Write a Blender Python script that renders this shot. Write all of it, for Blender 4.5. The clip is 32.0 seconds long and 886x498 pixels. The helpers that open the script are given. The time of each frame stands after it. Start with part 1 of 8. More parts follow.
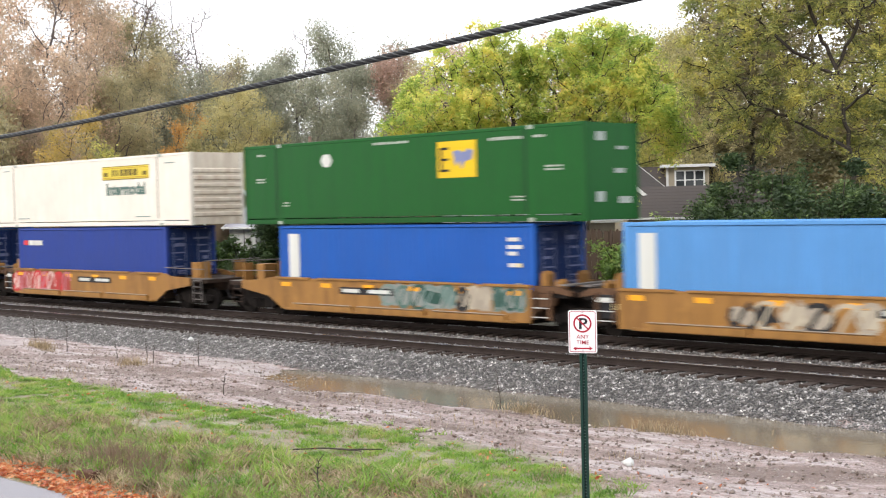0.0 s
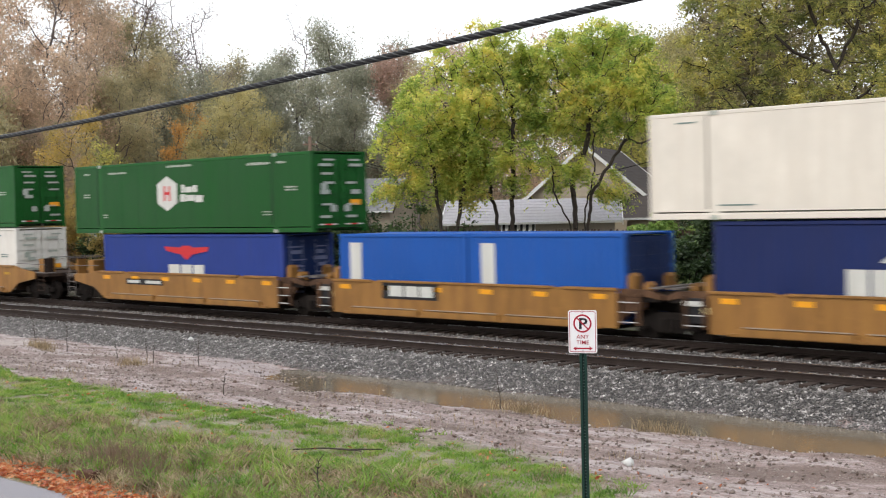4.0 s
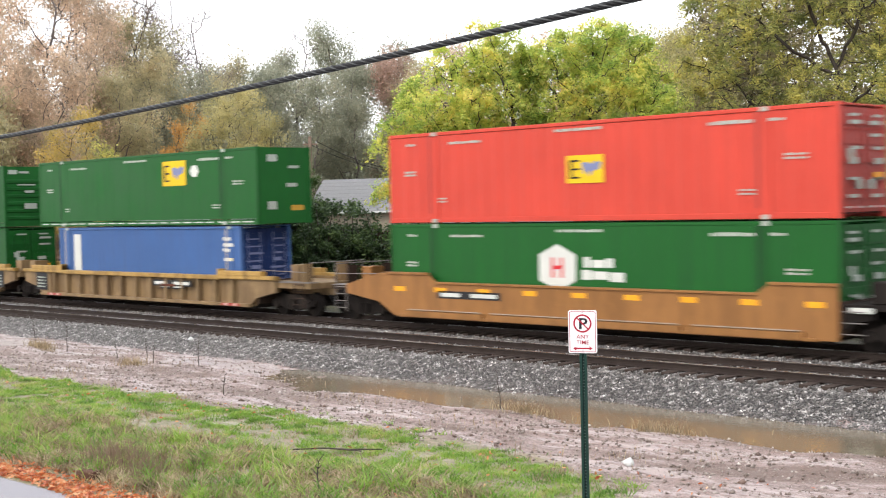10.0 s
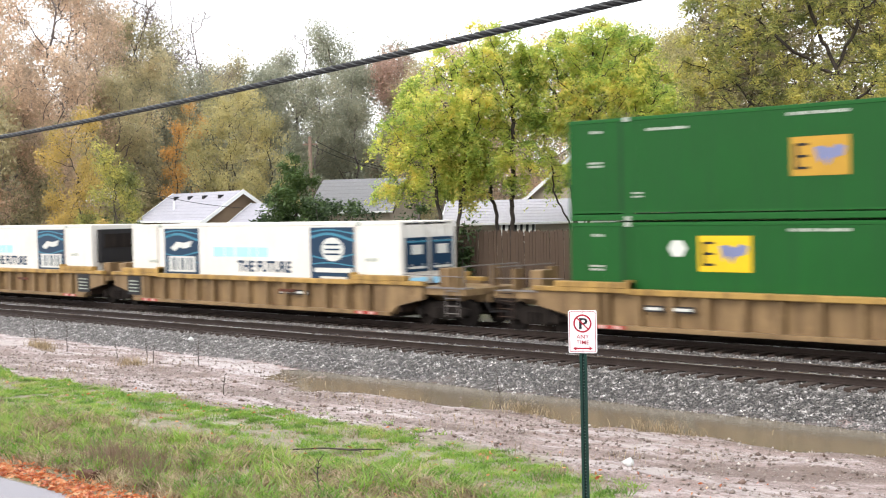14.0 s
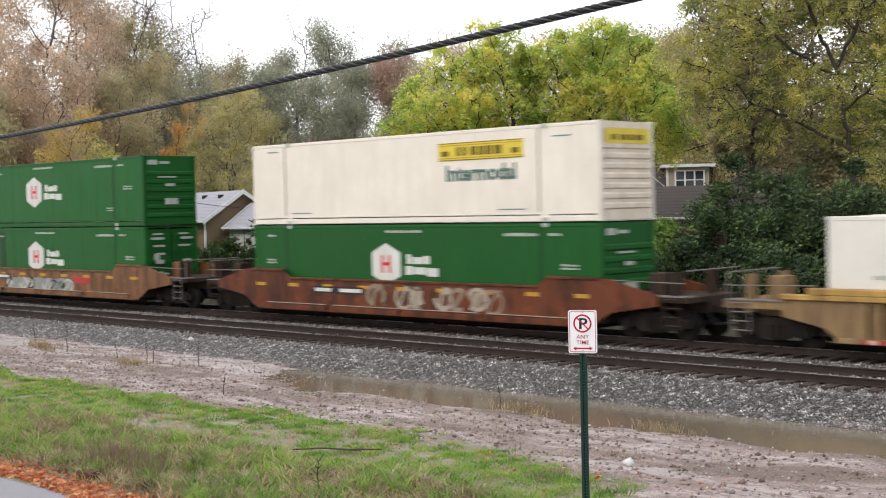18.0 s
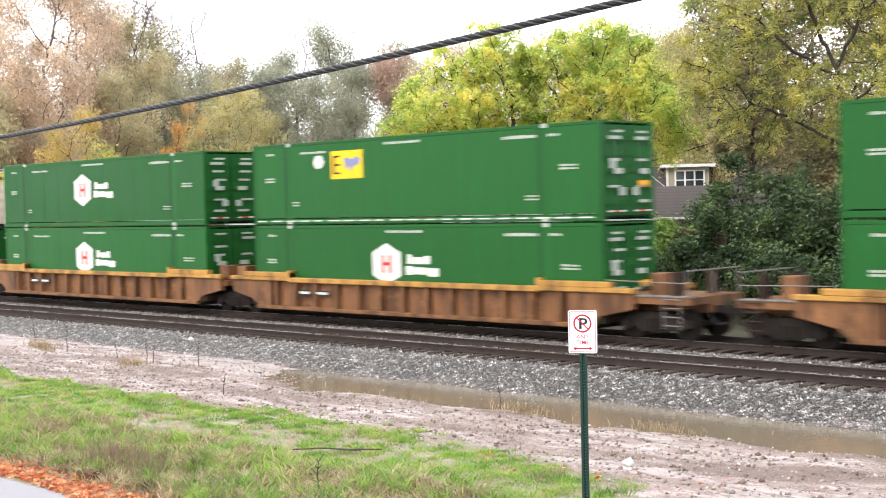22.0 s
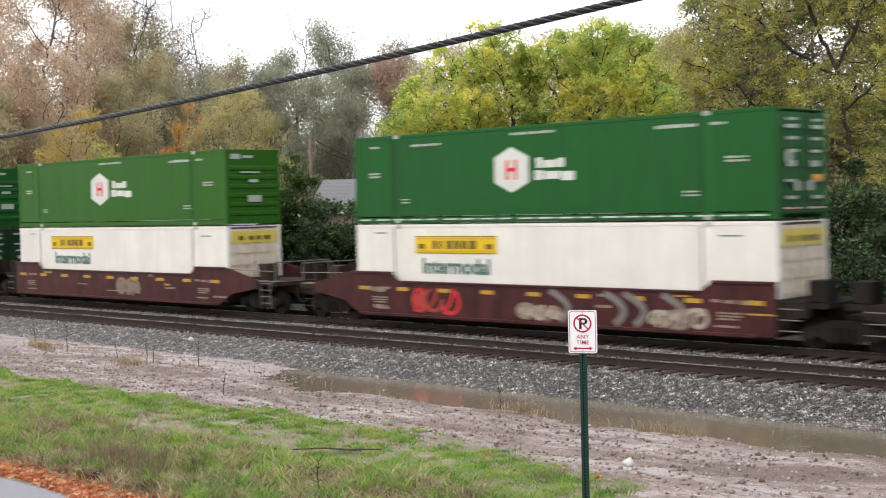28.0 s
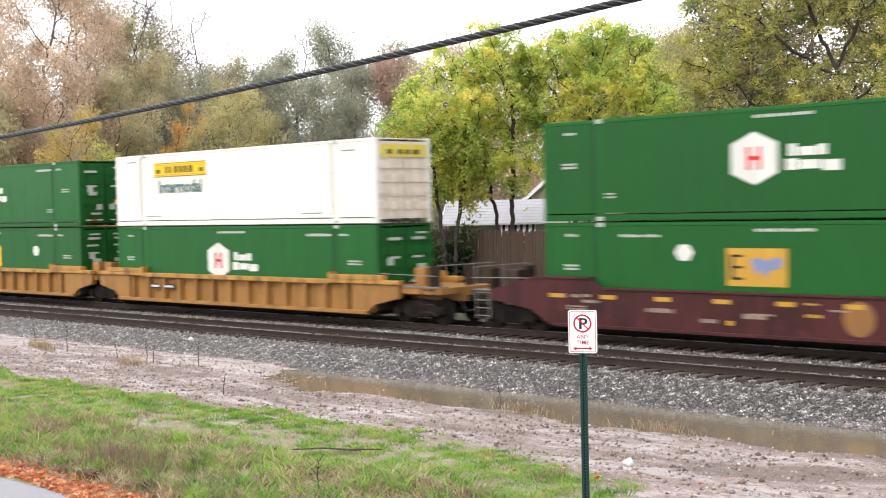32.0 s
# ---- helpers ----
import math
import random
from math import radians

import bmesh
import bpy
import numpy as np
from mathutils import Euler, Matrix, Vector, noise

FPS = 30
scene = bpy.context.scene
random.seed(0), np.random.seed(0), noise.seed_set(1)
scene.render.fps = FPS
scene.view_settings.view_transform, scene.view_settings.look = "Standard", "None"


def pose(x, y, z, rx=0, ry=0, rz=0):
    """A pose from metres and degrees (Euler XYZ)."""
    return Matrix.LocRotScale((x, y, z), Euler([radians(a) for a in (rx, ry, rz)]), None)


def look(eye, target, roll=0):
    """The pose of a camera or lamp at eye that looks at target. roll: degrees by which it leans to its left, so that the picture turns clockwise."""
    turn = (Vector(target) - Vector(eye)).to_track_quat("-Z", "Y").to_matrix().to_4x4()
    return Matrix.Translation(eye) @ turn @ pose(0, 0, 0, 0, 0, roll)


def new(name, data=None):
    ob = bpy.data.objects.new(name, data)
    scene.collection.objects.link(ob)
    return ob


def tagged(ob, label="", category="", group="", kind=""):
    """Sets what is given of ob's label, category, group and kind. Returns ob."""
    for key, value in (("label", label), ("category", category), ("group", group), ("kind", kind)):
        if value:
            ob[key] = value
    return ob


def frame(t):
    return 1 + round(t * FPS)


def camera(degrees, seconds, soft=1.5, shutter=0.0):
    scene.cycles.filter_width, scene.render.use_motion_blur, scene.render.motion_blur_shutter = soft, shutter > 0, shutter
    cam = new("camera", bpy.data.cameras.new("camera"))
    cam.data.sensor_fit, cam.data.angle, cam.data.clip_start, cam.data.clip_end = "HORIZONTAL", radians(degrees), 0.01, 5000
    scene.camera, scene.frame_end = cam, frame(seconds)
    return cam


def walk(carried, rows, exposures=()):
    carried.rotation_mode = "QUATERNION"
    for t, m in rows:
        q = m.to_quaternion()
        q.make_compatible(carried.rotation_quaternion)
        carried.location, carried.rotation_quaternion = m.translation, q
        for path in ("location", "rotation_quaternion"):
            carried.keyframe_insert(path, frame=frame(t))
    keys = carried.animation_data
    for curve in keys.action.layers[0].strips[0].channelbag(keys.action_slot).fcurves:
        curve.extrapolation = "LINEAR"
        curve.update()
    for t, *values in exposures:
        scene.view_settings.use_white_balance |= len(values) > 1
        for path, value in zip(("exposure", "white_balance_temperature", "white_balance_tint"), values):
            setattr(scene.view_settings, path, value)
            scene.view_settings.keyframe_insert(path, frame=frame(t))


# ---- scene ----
cam = camera(37.31, 32.0, soft=1.1, shutter=0.45)
EYE = Vector((0.0, 0.0, 3.88))
YAW, PITCH, ROLL = 0.77455, -0.03279, -1.323
AIM = Vector((-math.sin(YAW) * math.cos(PITCH), math.cos(YAW) * math.cos(PITCH), math.sin(PITCH)))
CAM_POSE = look(EYE, EYE + AIM * 30.0, ROLL)
# the clip's camera opens up for the dark boxes and stops down for the white ones
STOPS = [(0.0, 1.28), (1.0, 0.98), (2.0, 0.69), (3.0, 0.83), (3.5, 0.72), (5.5, 1.33), (6.0, 1.16), (7.0, 1.15), (8.0, 1.43), (9.0, 1.51), (10.0, 1.37), (11.0, 1.55), (12.0, 1.61), (13.0, 1.66), (14.0, 1.47), (14.5, 1.22), (16.5, 0.98), (17.0, 0.88), (18.0, 0.86), (19.0, 1.03), (20.0, 1.66), (21.0, 1.78), (22.0, 1.78), (23.0, 1.68), (24.0, 1.16), (25.0, 0.96), (25.5, 1.42), (26.5, 1.36), (27.5, 1.23), (28.0, 0.98), (29.0, 1.08), (30.0, 1.31), (31.0, 1.71), (32.0, 1.45)]
walk(cam, [(0.0, CAM_POSE), (32.0, CAM_POSE)], STOPS)

# ---- light: an overcast, wet autumn day ----
world = bpy.data.worlds.new("overcast_sky")
scene.world = world
world.use_nodes = True
wn = world.node_tree.nodes
wl = world.node_tree.links
bg = wn["Background"]
sky = wn.new("ShaderNodeTexSky")
sky.sky_type = "NISHITA"
sky.sun_disc = False
sky.sun_elevation = radians(38)
sky.sun_rotation = radians(200)
sky.air_density, sky.dust_density, sky.ozone_density = 1.0, 3.0, 1.0
cloud = wn.new("ShaderNodeMix")
cloud.data_type = "RGBA"
cloud.inputs["Factor"].default_value = 0.82
cloud.inputs["B"].default_value = (6.0, 6.1, 6.25, 1)  # the even cloud deck
wl.new(sky.outputs[0], cloud.inputs["A"])
wl.new(cloud.outputs["Result"], bg.inputs[0])
bg.inputs[1].default_value = 0.15
sun_data = bpy.data.lights.new("sun", "SUN")
sun_data.energy, sun_data.angle, sun_data.color = 0.5, radians(30), (1.0, 0.97, 0.92)
sun = new("sun", sun_data)
sun.matrix_world = look((-40, -60, 80), (-30, 20, 0))

# ---- materials ----


def nodes_of(name):
    m = bpy.data.materials.new(name)
    m.use_nodes = True
    nt = m.node_tree
    return m, nt.nodes, nt.links, nt.nodes["Principled BSDF"]


def noise_node(n, l, src, scale, detail=4.0, rough=0.55):
    t = n.new("ShaderNodeTexNoise")
    t.inputs["Scale"].default_value, t.inputs["Detail"].default_value = scale, detail
    t.inputs["Roughness"].default_value = rough
    if src is not None:
        l.new(src, t.inputs["Vector"])
    return t


def ramp_node(n, l, src, stops):
    r = n.new("ShaderNodeValToRGB")
    while len(r.color_ramp.elements) < len(stops):
        r.color_ramp.elements.new(0.5)
    for e, (p, c) in zip(r.color_ramp.elements, stops):
        e.position, e.color = p, (c, c, c, 1) if isinstance(c, (int, float)) else (*c, 1)
    l.new(src, r.inputs[0])
    return r


def mix_node(n, l, fac, a, b, mode="MIX"):
    m = n.new("ShaderNodeMix")
    m.data_type, m.blend_type = "RGBA", mode
    for s, v in ((m.inputs["Factor"], fac), (m.inputs["A"], a), (m.inputs["B"], b)):
        if hasattr(v, "is_output"):
            l.new(v, s)
        elif isinstance(v, (int, float)):
            s.default_value = v
        else:
            s.default_value = (*v, 1)
    return m.outputs["Result"]


def math_node(n, l, op, a, b=0.0, clamp=False):
    m = n.new("ShaderNodeMath")
    m.operation, m.use_clamp = op, clamp
    for s, v in ((m.inputs[0], a), (m.inputs[1], b)):
        if hasattr(v, "is_output"):
            l.new(v, s)
        else:
            s.default_value = v
    return m.outputs[0]


def step_node(n, l, v, lo, hi):
    m = n.new("ShaderNodeMapRange")
    m.interpolation_type = "SMOOTHSTEP"
    m.inputs["From Min"].default_value, m.inputs["From Max"].default_value = lo, hi
    l.new(v, m.inputs["Value"])
    return m.outputs["Result"]


def bump_node(n, l, height, strength, dist, bsdf):
    b = n.new("ShaderNodeBump")
    b.inputs["Strength"].default_value, b.inputs["Distance"].default_value = strength, dist
    l.new(height, b.inputs["Height"])
    l.new(b.outputs[0], bsdf.inputs["Normal"])


def place_node(n, l, stretch=(1, 1, 1)):
    """Object coordinates, shifted for each object so that no two copies wear alike."""
    tc, info = n.new("ShaderNodeTexCoord"), n.new("ShaderNodeObjectInfo")
    add, mp = n.new("ShaderNodeVectorMath"), n.new("ShaderNodeMapping")
    mul = math_node(n, l, "MULTIPLY", info.outputs["Random"], 57.0)
    mp.inputs["Scale"].default_value = stretch
    l.new(tc.outputs["Object"], add.inputs[0])
    l.new(mul, add.inputs[1])
    l.new(add.outputs[0], mp.inputs[0])
    return mp.outputs[0], info


def paint(name, col, rough=0.42, dirt=0.35, dirt_col=(0.07, 0.055, 0.045), grain=0.06, metal=0.0, scale=1.0, vary=0.0, gloss=0.14, streaks=0.0):
    """Painted or bare metal with rain streaks, grime patches and fine grain."""
    m, n, l, p = nodes_of(name)
    v, info = place_node(n, l, (2.2 * scale, 2.2 * scale, 0.22 * scale))
    w, _ = place_node(n, l)
    streak = noise_node(n, l, v, 1.6, 5)
    patch = noise_node(n, l, w, 0.55 * scale, 6, 0.65)
    fine = noise_node(n, l, w, 38 * scale, 3)
    grime = math_node(n, l, "MULTIPLY", ramp_node(n, l, streak.outputs[0], [(0.40, 0.0), (0.72, 1.0)]).outputs[0],
                      ramp_node(n, l, patch.outputs[0], [(0.35, 0.15), (0.7, 1.0)]).outputs[0])
    grime = math_node(n, l, "MULTIPLY", grime, dirt)
    base = mix_node(n, l, ramp_node(n, l, patch.outputs[0], [(0.3, 0.0), (0.7, 1.0)]).outputs[0],
                    [c * 0.88 for c in col], [min(1, c * 1.08) for c in col])
    if vary:
        hs = n.new("ShaderNodeHueSaturation")
        hs.inputs["Hue"].default_value = 0.5
        l.new(base, hs.inputs["Color"])
        k = math_node(n, l, "MULTIPLY_ADD", info.outputs["Random"], vary)
        k.node.inputs[2].default_value = 1.0 - vary / 2
        l.new(k, hs.inputs["Value"])
        base = hs.outputs[0]
    c = mix_node(n, l, grime, base, dirt_col)
    if streaks:
        u, _ = place_node(n, l, (1.5, 1.5, 0.3))
        run_ = noise_node(n, l, u, 1.3, 5, 0.65)
        worn = noise_node(n, l, w, 1.7, 6, 0.7)
        c = mix_node(n, l, math_node(n, l, "MULTIPLY", ramp_node(n, l, run_.outputs[0], [(0.44, 0.0), (0.60, 1.0)]).outputs[0], streaks), c, [q * 0.45 for q in dirt_col])
        c = mix_node(n, l, math_node(n, l, "MULTIPLY", ramp_node(n, l, worn.outputs[0], [(0.55, 0.0), (0.68, 1.0)]).outputs[0], streaks * 0.8), c, [min(1, q * 1.5) for q in col])
    c = mix_node(n, l, grain, c, fine.outputs[0], "OVERLAY")
    l.new(c, p.inputs["Base Color"])
    p.inputs["Metallic"].default_value = metal
    p.inputs["Specular IOR Level"].default_value = 0.5 if metal else gloss
    l.new(ramp_node(n, l, patch.outputs[0], [(0.3, rough * 0.8), (0.7, min(1, rough * 1.35))]).outputs[0], p.inputs["Roughness"])
    bump_node(n, l, patch.outputs[0], 0.12, 0.03, p)
    return m


def leafy(name, stops, rough=0.55, thin=0.35, patch=0.45, single=0.42):
    """Leaves: each one takes its own colour from the ramp; thin enough to let some light through."""
    m, n, l, p = nodes_of(name)
    geo, tc = n.new("ShaderNodeNewGeometry"), n.new("ShaderNodeTexCoord")
    big = noise_node(n, l, tc.outputs["Object"], patch, 3)
    k = math_node(n, l, "MULTIPLY", geo.outputs["Random Per Island"], single)
    k2 = math_node(n, l, "MULTIPLY", ramp_node(n, l, big.outputs[0], [(0.36, 0.0), (0.64, 1.0)]).outputs[0], 1 - single)
    col = ramp_node(n, l, math_node(n, l, "ADD", k, k2, True), stops).outputs[0]
    l.new(col, p.inputs["Base Color"])
    p.inputs["Roughness"].default_value = rough
    tr, mx = n.new("ShaderNodeBsdfTranslucent"), n.new("ShaderNodeMixShader")
    l.new(col, tr.inputs[0])
    mx.inputs[0].default_value = thin
    l.new(p.outputs[0], mx.inputs[1])
    l.new(tr.outputs[0], mx.inputs[2])
    l.new(mx.outputs[0], n["Material Output"].inputs[0])
    return m


def bark(name, col):
    m, n, l, p = nodes_of(name)
    tc, mp = n.new("ShaderNodeTexCoord"), n.new("ShaderNodeMapping")
    mp.inputs["Scale"].default_value = (9, 9, 1.6)
    l.new(tc.outputs["Object"], mp.inputs[0])
    t = noise_node(n, l, mp.outputs[0], 1.0, 6, 0.7)
    l.new(mix_node(n, l, t.outputs[0], [c * 0.45 for c in col], [c * 1.5 for c in col]), p.inputs["Base Color"])
    p.inputs["Roughness"].default_value = 0.9
    bump_node(n, l, t.outputs[0], 0.8, 0.03, p)
    return m


M = {}
M["green"] = paint("green_container_paint", (0.009, 0.080, 0.014), dirt=0.5, dirt_col=(0.011, 0.040, 0.015), vary=0.3)
M["green_light"] = paint("sun_faded_green_paint", (0.021, 0.092, 0.006), dirt=0.4, dirt_col=(0.02, 0.05, 0.012))
M["green_corr"] = paint("faded_green_corrugated_paint", (0.028, 0.08, 0.024), dirt=0.3)
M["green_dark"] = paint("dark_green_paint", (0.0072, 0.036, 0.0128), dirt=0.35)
M["green_grey"] = paint("grey_green_repair_panel_paint", (0.03, 0.075, 0.06), dirt=0.25)
M["red"] = paint("faded_red_container_paint", (0.50, 0.055, 0.036), dirt=0.18)
M["red_dark"] = paint("dark_red_door_paint", (0.32, 0.045, 0.036), dirt=0.3)
M["white"] = paint("cream_white_container_paint", (0.68, 0.63, 0.55), dirt=0.25, dirt_col=(0.36, 0.26, 0.18))
M["white_cool"] = paint("white_container_paint", (0.64, 0.615, 0.565), dirt=0.25, dirt_col=(0.3, 0.24, 0.18))
M["blue"] = paint("blue_container_paint", (0.012, 0.070, 0.235), dirt=0.3)
M["blue_mid"] = paint("bright_blue_container_paint", (0.014, 0.088, 0.36), dirt=0.22)
M["blue_violet"] = paint("violet_blue_container_paint", (0.040, 0.058, 0.27), dirt=0.2)
M["blue_light"] = paint("light_blue_container_paint", (0.09, 0.25, 0.52), dirt=0.25)
M["blue_dark"] = paint("dark_blue_end_paint", (0.012, 0.03, 0.11), dirt=0.3)
M["navy"] = paint("navy_container_paint", (0.014, 0.025, 0.10), dirt=0.2)
M["blue_indigo"] = paint("indigo_blue_container_paint", (0.022, 0.048, 0.235), dirt=0.25)
M["pink"] = paint("pinkish_corner_post_paint", (0.42, 0.14, 0.16), dirt=0.2)
M["mark"] = paint("white_marking_film", (0.56, 0.56, 0.52), dirt=0.3, rough=0.5)
M["mark_pink"] = paint("faded_pink_marking_film", (0.56, 0.36, 0.32), dirt=0.2, rough=0.5)
# grimy deck brown, darkened further for the shade at the car ends
M["deck_grime_shade"] = paint("grimy_shaded_brown_deck_paint", (0.048, 0.029, 0.02), rough=0.7, dirt=0.7, dirt_col=(0.02, 0.016, 0.015), streaks=0.5)
M["mark_grey"] = paint("grey_green_marking_film", (0.16, 0.22, 0.20), dirt=0.1, rough=0.5)
M["mark_grey_warm"] = paint("warm_grey_post_shade_film", (0.36, 0.32, 0.27), dirt=0.4, rough=0.6)
M["blue_fresh"] = paint("fresh_violet_blue_paint", (0.045, 0.075, 0.42), dirt=0.1)
M["rust_frame"] = paint("rusty_brown_frame_paint", (0.125, 0.066, 0.036), rough=0.7, dirt=0.7, dirt_col=(0.035, 0.022, 0.018), streaks=0.6)
M["spray_grey"] = paint("grey_green_spray_coat", (0.235, 0.25, 0.235), dirt=0.5, dirt_col=(0.12, 0.10, 0.07), rough=0.6)
M["spray_white"] = paint("off_white_spray_coat", (0.42, 0.40, 0.36), dirt=0.6, dirt_col=(0.2, 0.17, 0.13), rough=0.6)
M["mark_yellow"] = paint("yellow_marking_film", (0.64, 0.42, 0.014), dirt=0.15, rough=0.45)
M["mark_lemon"] = paint("faded_lemon_marking_film", (0.60, 0.47, 0.06), dirt=0.25, rough=0.5)
M["white_stained"] = paint("rust_stained_cream_paint", (0.66, 0.58, 0.48), dirt=0.75, dirt_col=(0.30, 0.15, 0.08), streaks=0.12)
M["mark_gold"] = paint("faded_gold_marking_film", (0.42, 0.24, 0.035), dirt=0.25, rough=0.5)
M["mark_black"] = paint("black_marking_film", (0.02, 0.02, 0.022), dirt=0.2)
M["mark_blue"] = paint("blue_marking_film", (0.17, 0.19, 0.32), dirt=0.1)
M["mark_red"] = paint("red_marking_film", (0.50, 0.03, 0.035), dirt=0.1)
M["mark_sky"] = paint("sky_blue_marking_film", (0.35, 0.68, 0.90), dirt=0.05)
M["mark_orange"] = paint("orange_reflector_film", (0.78, 0.34, 0.02), dirt=0.25)
M["poster"] = paint("dark_teal_advert_film", (0.012, 0.035, 0.07), dirt=0.1, rough=0.3)
M["steel"] = paint("galvanised_steel", (0.42, 0.42, 0.41), rough=0.5, metal=0.7)
M["dark_steel"] = paint("dirty_dark_steel", (0.015, 0.0125, 0.0115), rough=0.8, dirt=0.5, gloss=0.05)
M["rubber"] = paint("black_rubber_hose", (0.015, 0.015, 0.016), rough=0.7)
M["car_yellow"] = paint("weathered_yellow_ochre_car_paint", (0.29, 0.145, 0.042), dirt=0.5, dirt_col=(0.15, 0.07, 0.035), streaks=0.28)
M["car_orange"] = paint("brown_orange_car_paint", (0.185, 0.086, 0.038), dirt=0.75, dirt_col=(0.085, 0.042, 0.028), streaks=0.7)
M["car_tan"] = paint("tan_car_paint", (0.235, 0.155, 0.078), dirt=0.7, dirt_col=(0.11, 0.062, 0.035), streaks=0.42)
M["chord_tan"] = paint("worn_yellow_chord_paint", (0.38, 0.235, 0.07), dirt=0.6, dirt_col=(0.15, 0.085, 0.045), streaks=0.5)
M["car_amber"] = paint("amber_brown_car_paint", (0.27, 0.125, 0.042), dirt=0.45, dirt_col=(0.16, 0.075, 0.035), streaks=0.28)
M["green_pale"] = paint("pale_green_paint", (0.15, 0.235, 0.12), dirt=0.3)
M["car_rust"] = paint("rusted_red_brown_car_paint", (0.1271, 0.0369, 0.0164), dirt=0.6, dirt_col=(0.06, 0.03, 0.02), streaks=0.75)
M["car_maroon"] = paint("maroon_car_paint", (0.060, 0.0155, 0.0165), dirt=0.5, dirt_col=(0.045, 0.02, 0.016), streaks=0.75)
M["chord"] = paint("bright_orange_chord_paint", (0.39, 0.205, 0.048), dirt=0.55, dirt_col=(0.2, 0.1, 0.05), streaks=0.75)
M["asphalt_shingle_brown"] = paint("dark_brown_roof_shingles", (0.075, 0.065, 0.062), rough=0.9, dirt=0.3, grain=0.3, scale=2)
M["siding_white"] = paint("white_siding_paint", (0.62, 0.62, 0.60), rough=0.6, dirt=0.2)
M["siding_cream"] = paint("cream_siding_paint", (0.42, 0.36, 0.27), rough=0.6, dirt=0.2)
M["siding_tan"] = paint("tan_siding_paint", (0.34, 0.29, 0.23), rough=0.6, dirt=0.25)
M["trim"] = paint("white_trim_paint", (0.75, 0.75, 0.74), rough=0.5, dirt=0.15)
M["fence"] = paint("weathered_brown_fence_wood", (0.085, 0.058, 0.042), rough=0.85, dirt=0.5, grain=0.3)
M["pole"] = paint("weathered_grey_pole_wood", (0.25, 0.175, 0.135), rough=0.85, dirt=0.4, grain=0.3)
M["brick"] = paint("red_brown_wood", (0.10, 0.05, 0.035), rough=0.8)
M["post_green"] = paint("dark_green_sign_post_paint", (0.009, 0.032, 0.025), rough=0.45, dirt=0.15)
M["sign_white"] = paint("white_sign_sheeting", (0.72, 0.71, 0.71), rough=0.35, dirt=0.06)
M["sign_red"] = paint("red_sign_sheeting", (0.33, 0.018, 0.035), rough=0.35, dirt=0.03)
M["sign_black"] = paint("black_sign_sheeting", (0.02, 0.02, 0.025), rough=0.35, dirt=0.03)
M["rail"] = paint("rusty_rail_side", (0.030, 0.021, 0.018), rough=0.7, dirt=0.4)
M["rail_top"] = paint("polished_rail_head", (0.55, 0.55, 0.57), rough=0.25, metal=1.0, dirt=0.1)
M["tie"] = paint("creosoted_tie_wood", (0.05, 0.036, 0.03), rough=0.85, dirt=0.5, grain=0.3)
M["cable"] = paint("black_cable_jacket", (0.010, 0.0095, 0.010), rough=0.45, dirt=0.1, dirt_col=(0.03, 0.027, 0.027), gloss=0.18)
M["cable_strand"] = paint("grey_messenger_strand", (0.05, 0.054, 0.053), rough=0.45, metal=0.2)
M["bark_dark"] = bark("dark_bark", (0.05, 0.038, 0.03))
M["bark_grey"] = bark("grey_brown_bark", (0.15, 0.125, 0.115))
M["leaf_yellowgreen"] = leafy("yellow_green_leaves", [(0, (0.180, 0.270, 0.070)), (0.3, (0.370, 0.490, 0.110)), (0.55, (0.610, 0.640, 0.160)), (0.8, (0.840, 0.750, 0.210)), (1, (0.840, 0.660, 0.215))], thin=0.66, patch=0.7)
M["leaf_olive"] = leafy("olive_autumn_leaves", [(0, (0.130, 0.155, 0.060)), (0.4, (0.300, 0.315, 0.105)), (0.7, (0.570, 0.525, 0.150)), (1, (0.750, 0.630, 0.190))], thin=0.55, patch=0.8)
# distant haze is mixed into this pale brown leaf colour
M["leaf_brown"] = leafy("haze_paled_brown_leaves", [(0, (0.300, 0.240, 0.180)), (0.4, (0.490, 0.380, 0.275)), (0.75, (0.690, 0.505, 0.360)), (1, (0.790, 0.575, 0.440))], thin=0.62, patch=0.35)
M["leaf_gold"] = leafy("golden_leaves", [(0.0, (0.34, 0.27, 0.09)), (0.5, (0.56, 0.42, 0.14)), (1.0, (0.72, 0.50, 0.14))], thin=0.5)
M["leaf_orange"] = leafy("orange_leaves", [(0, (0.480, 0.300, 0.110)), (1, (0.680, 0.380, 0.110))], thin=0.5)
M["leaf_rust"] = leafy("dull_red_leaves", [(0, (0.340, 0.265, 0.205)), (1, (0.520, 0.330, 0.260))], thin=0.5)
# greyed and lightened: aerial haze painted into the far leaves
M["leaf_grey"] = leafy("haze_greyed_green_leaves", [(0, (0.220, 0.235, 0.175)), (0.6, (0.340, 0.340, 0.245)), (1, (0.450, 0.410, 0.290))], thin=0.5)
M["leaf_dark"] = leafy("dark_green_shrub_leaves", [(0, (0.020, 0.034, 0.014)), (0.5, (0.046, 0.080, 0.028)), (0.8, (0.105, 0.160, 0.052)), (1, (0.200, 0.265, 0.085))], patch=0.9, single=0.35)
M["leaf_shrub"] = leafy("green_shrub_leaves", [(0.0, (0.05, 0.085, 0.03)), (0.6, (0.09, 0.15, 0.04)), (1.0, (0.17, 0.22, 0.06))])
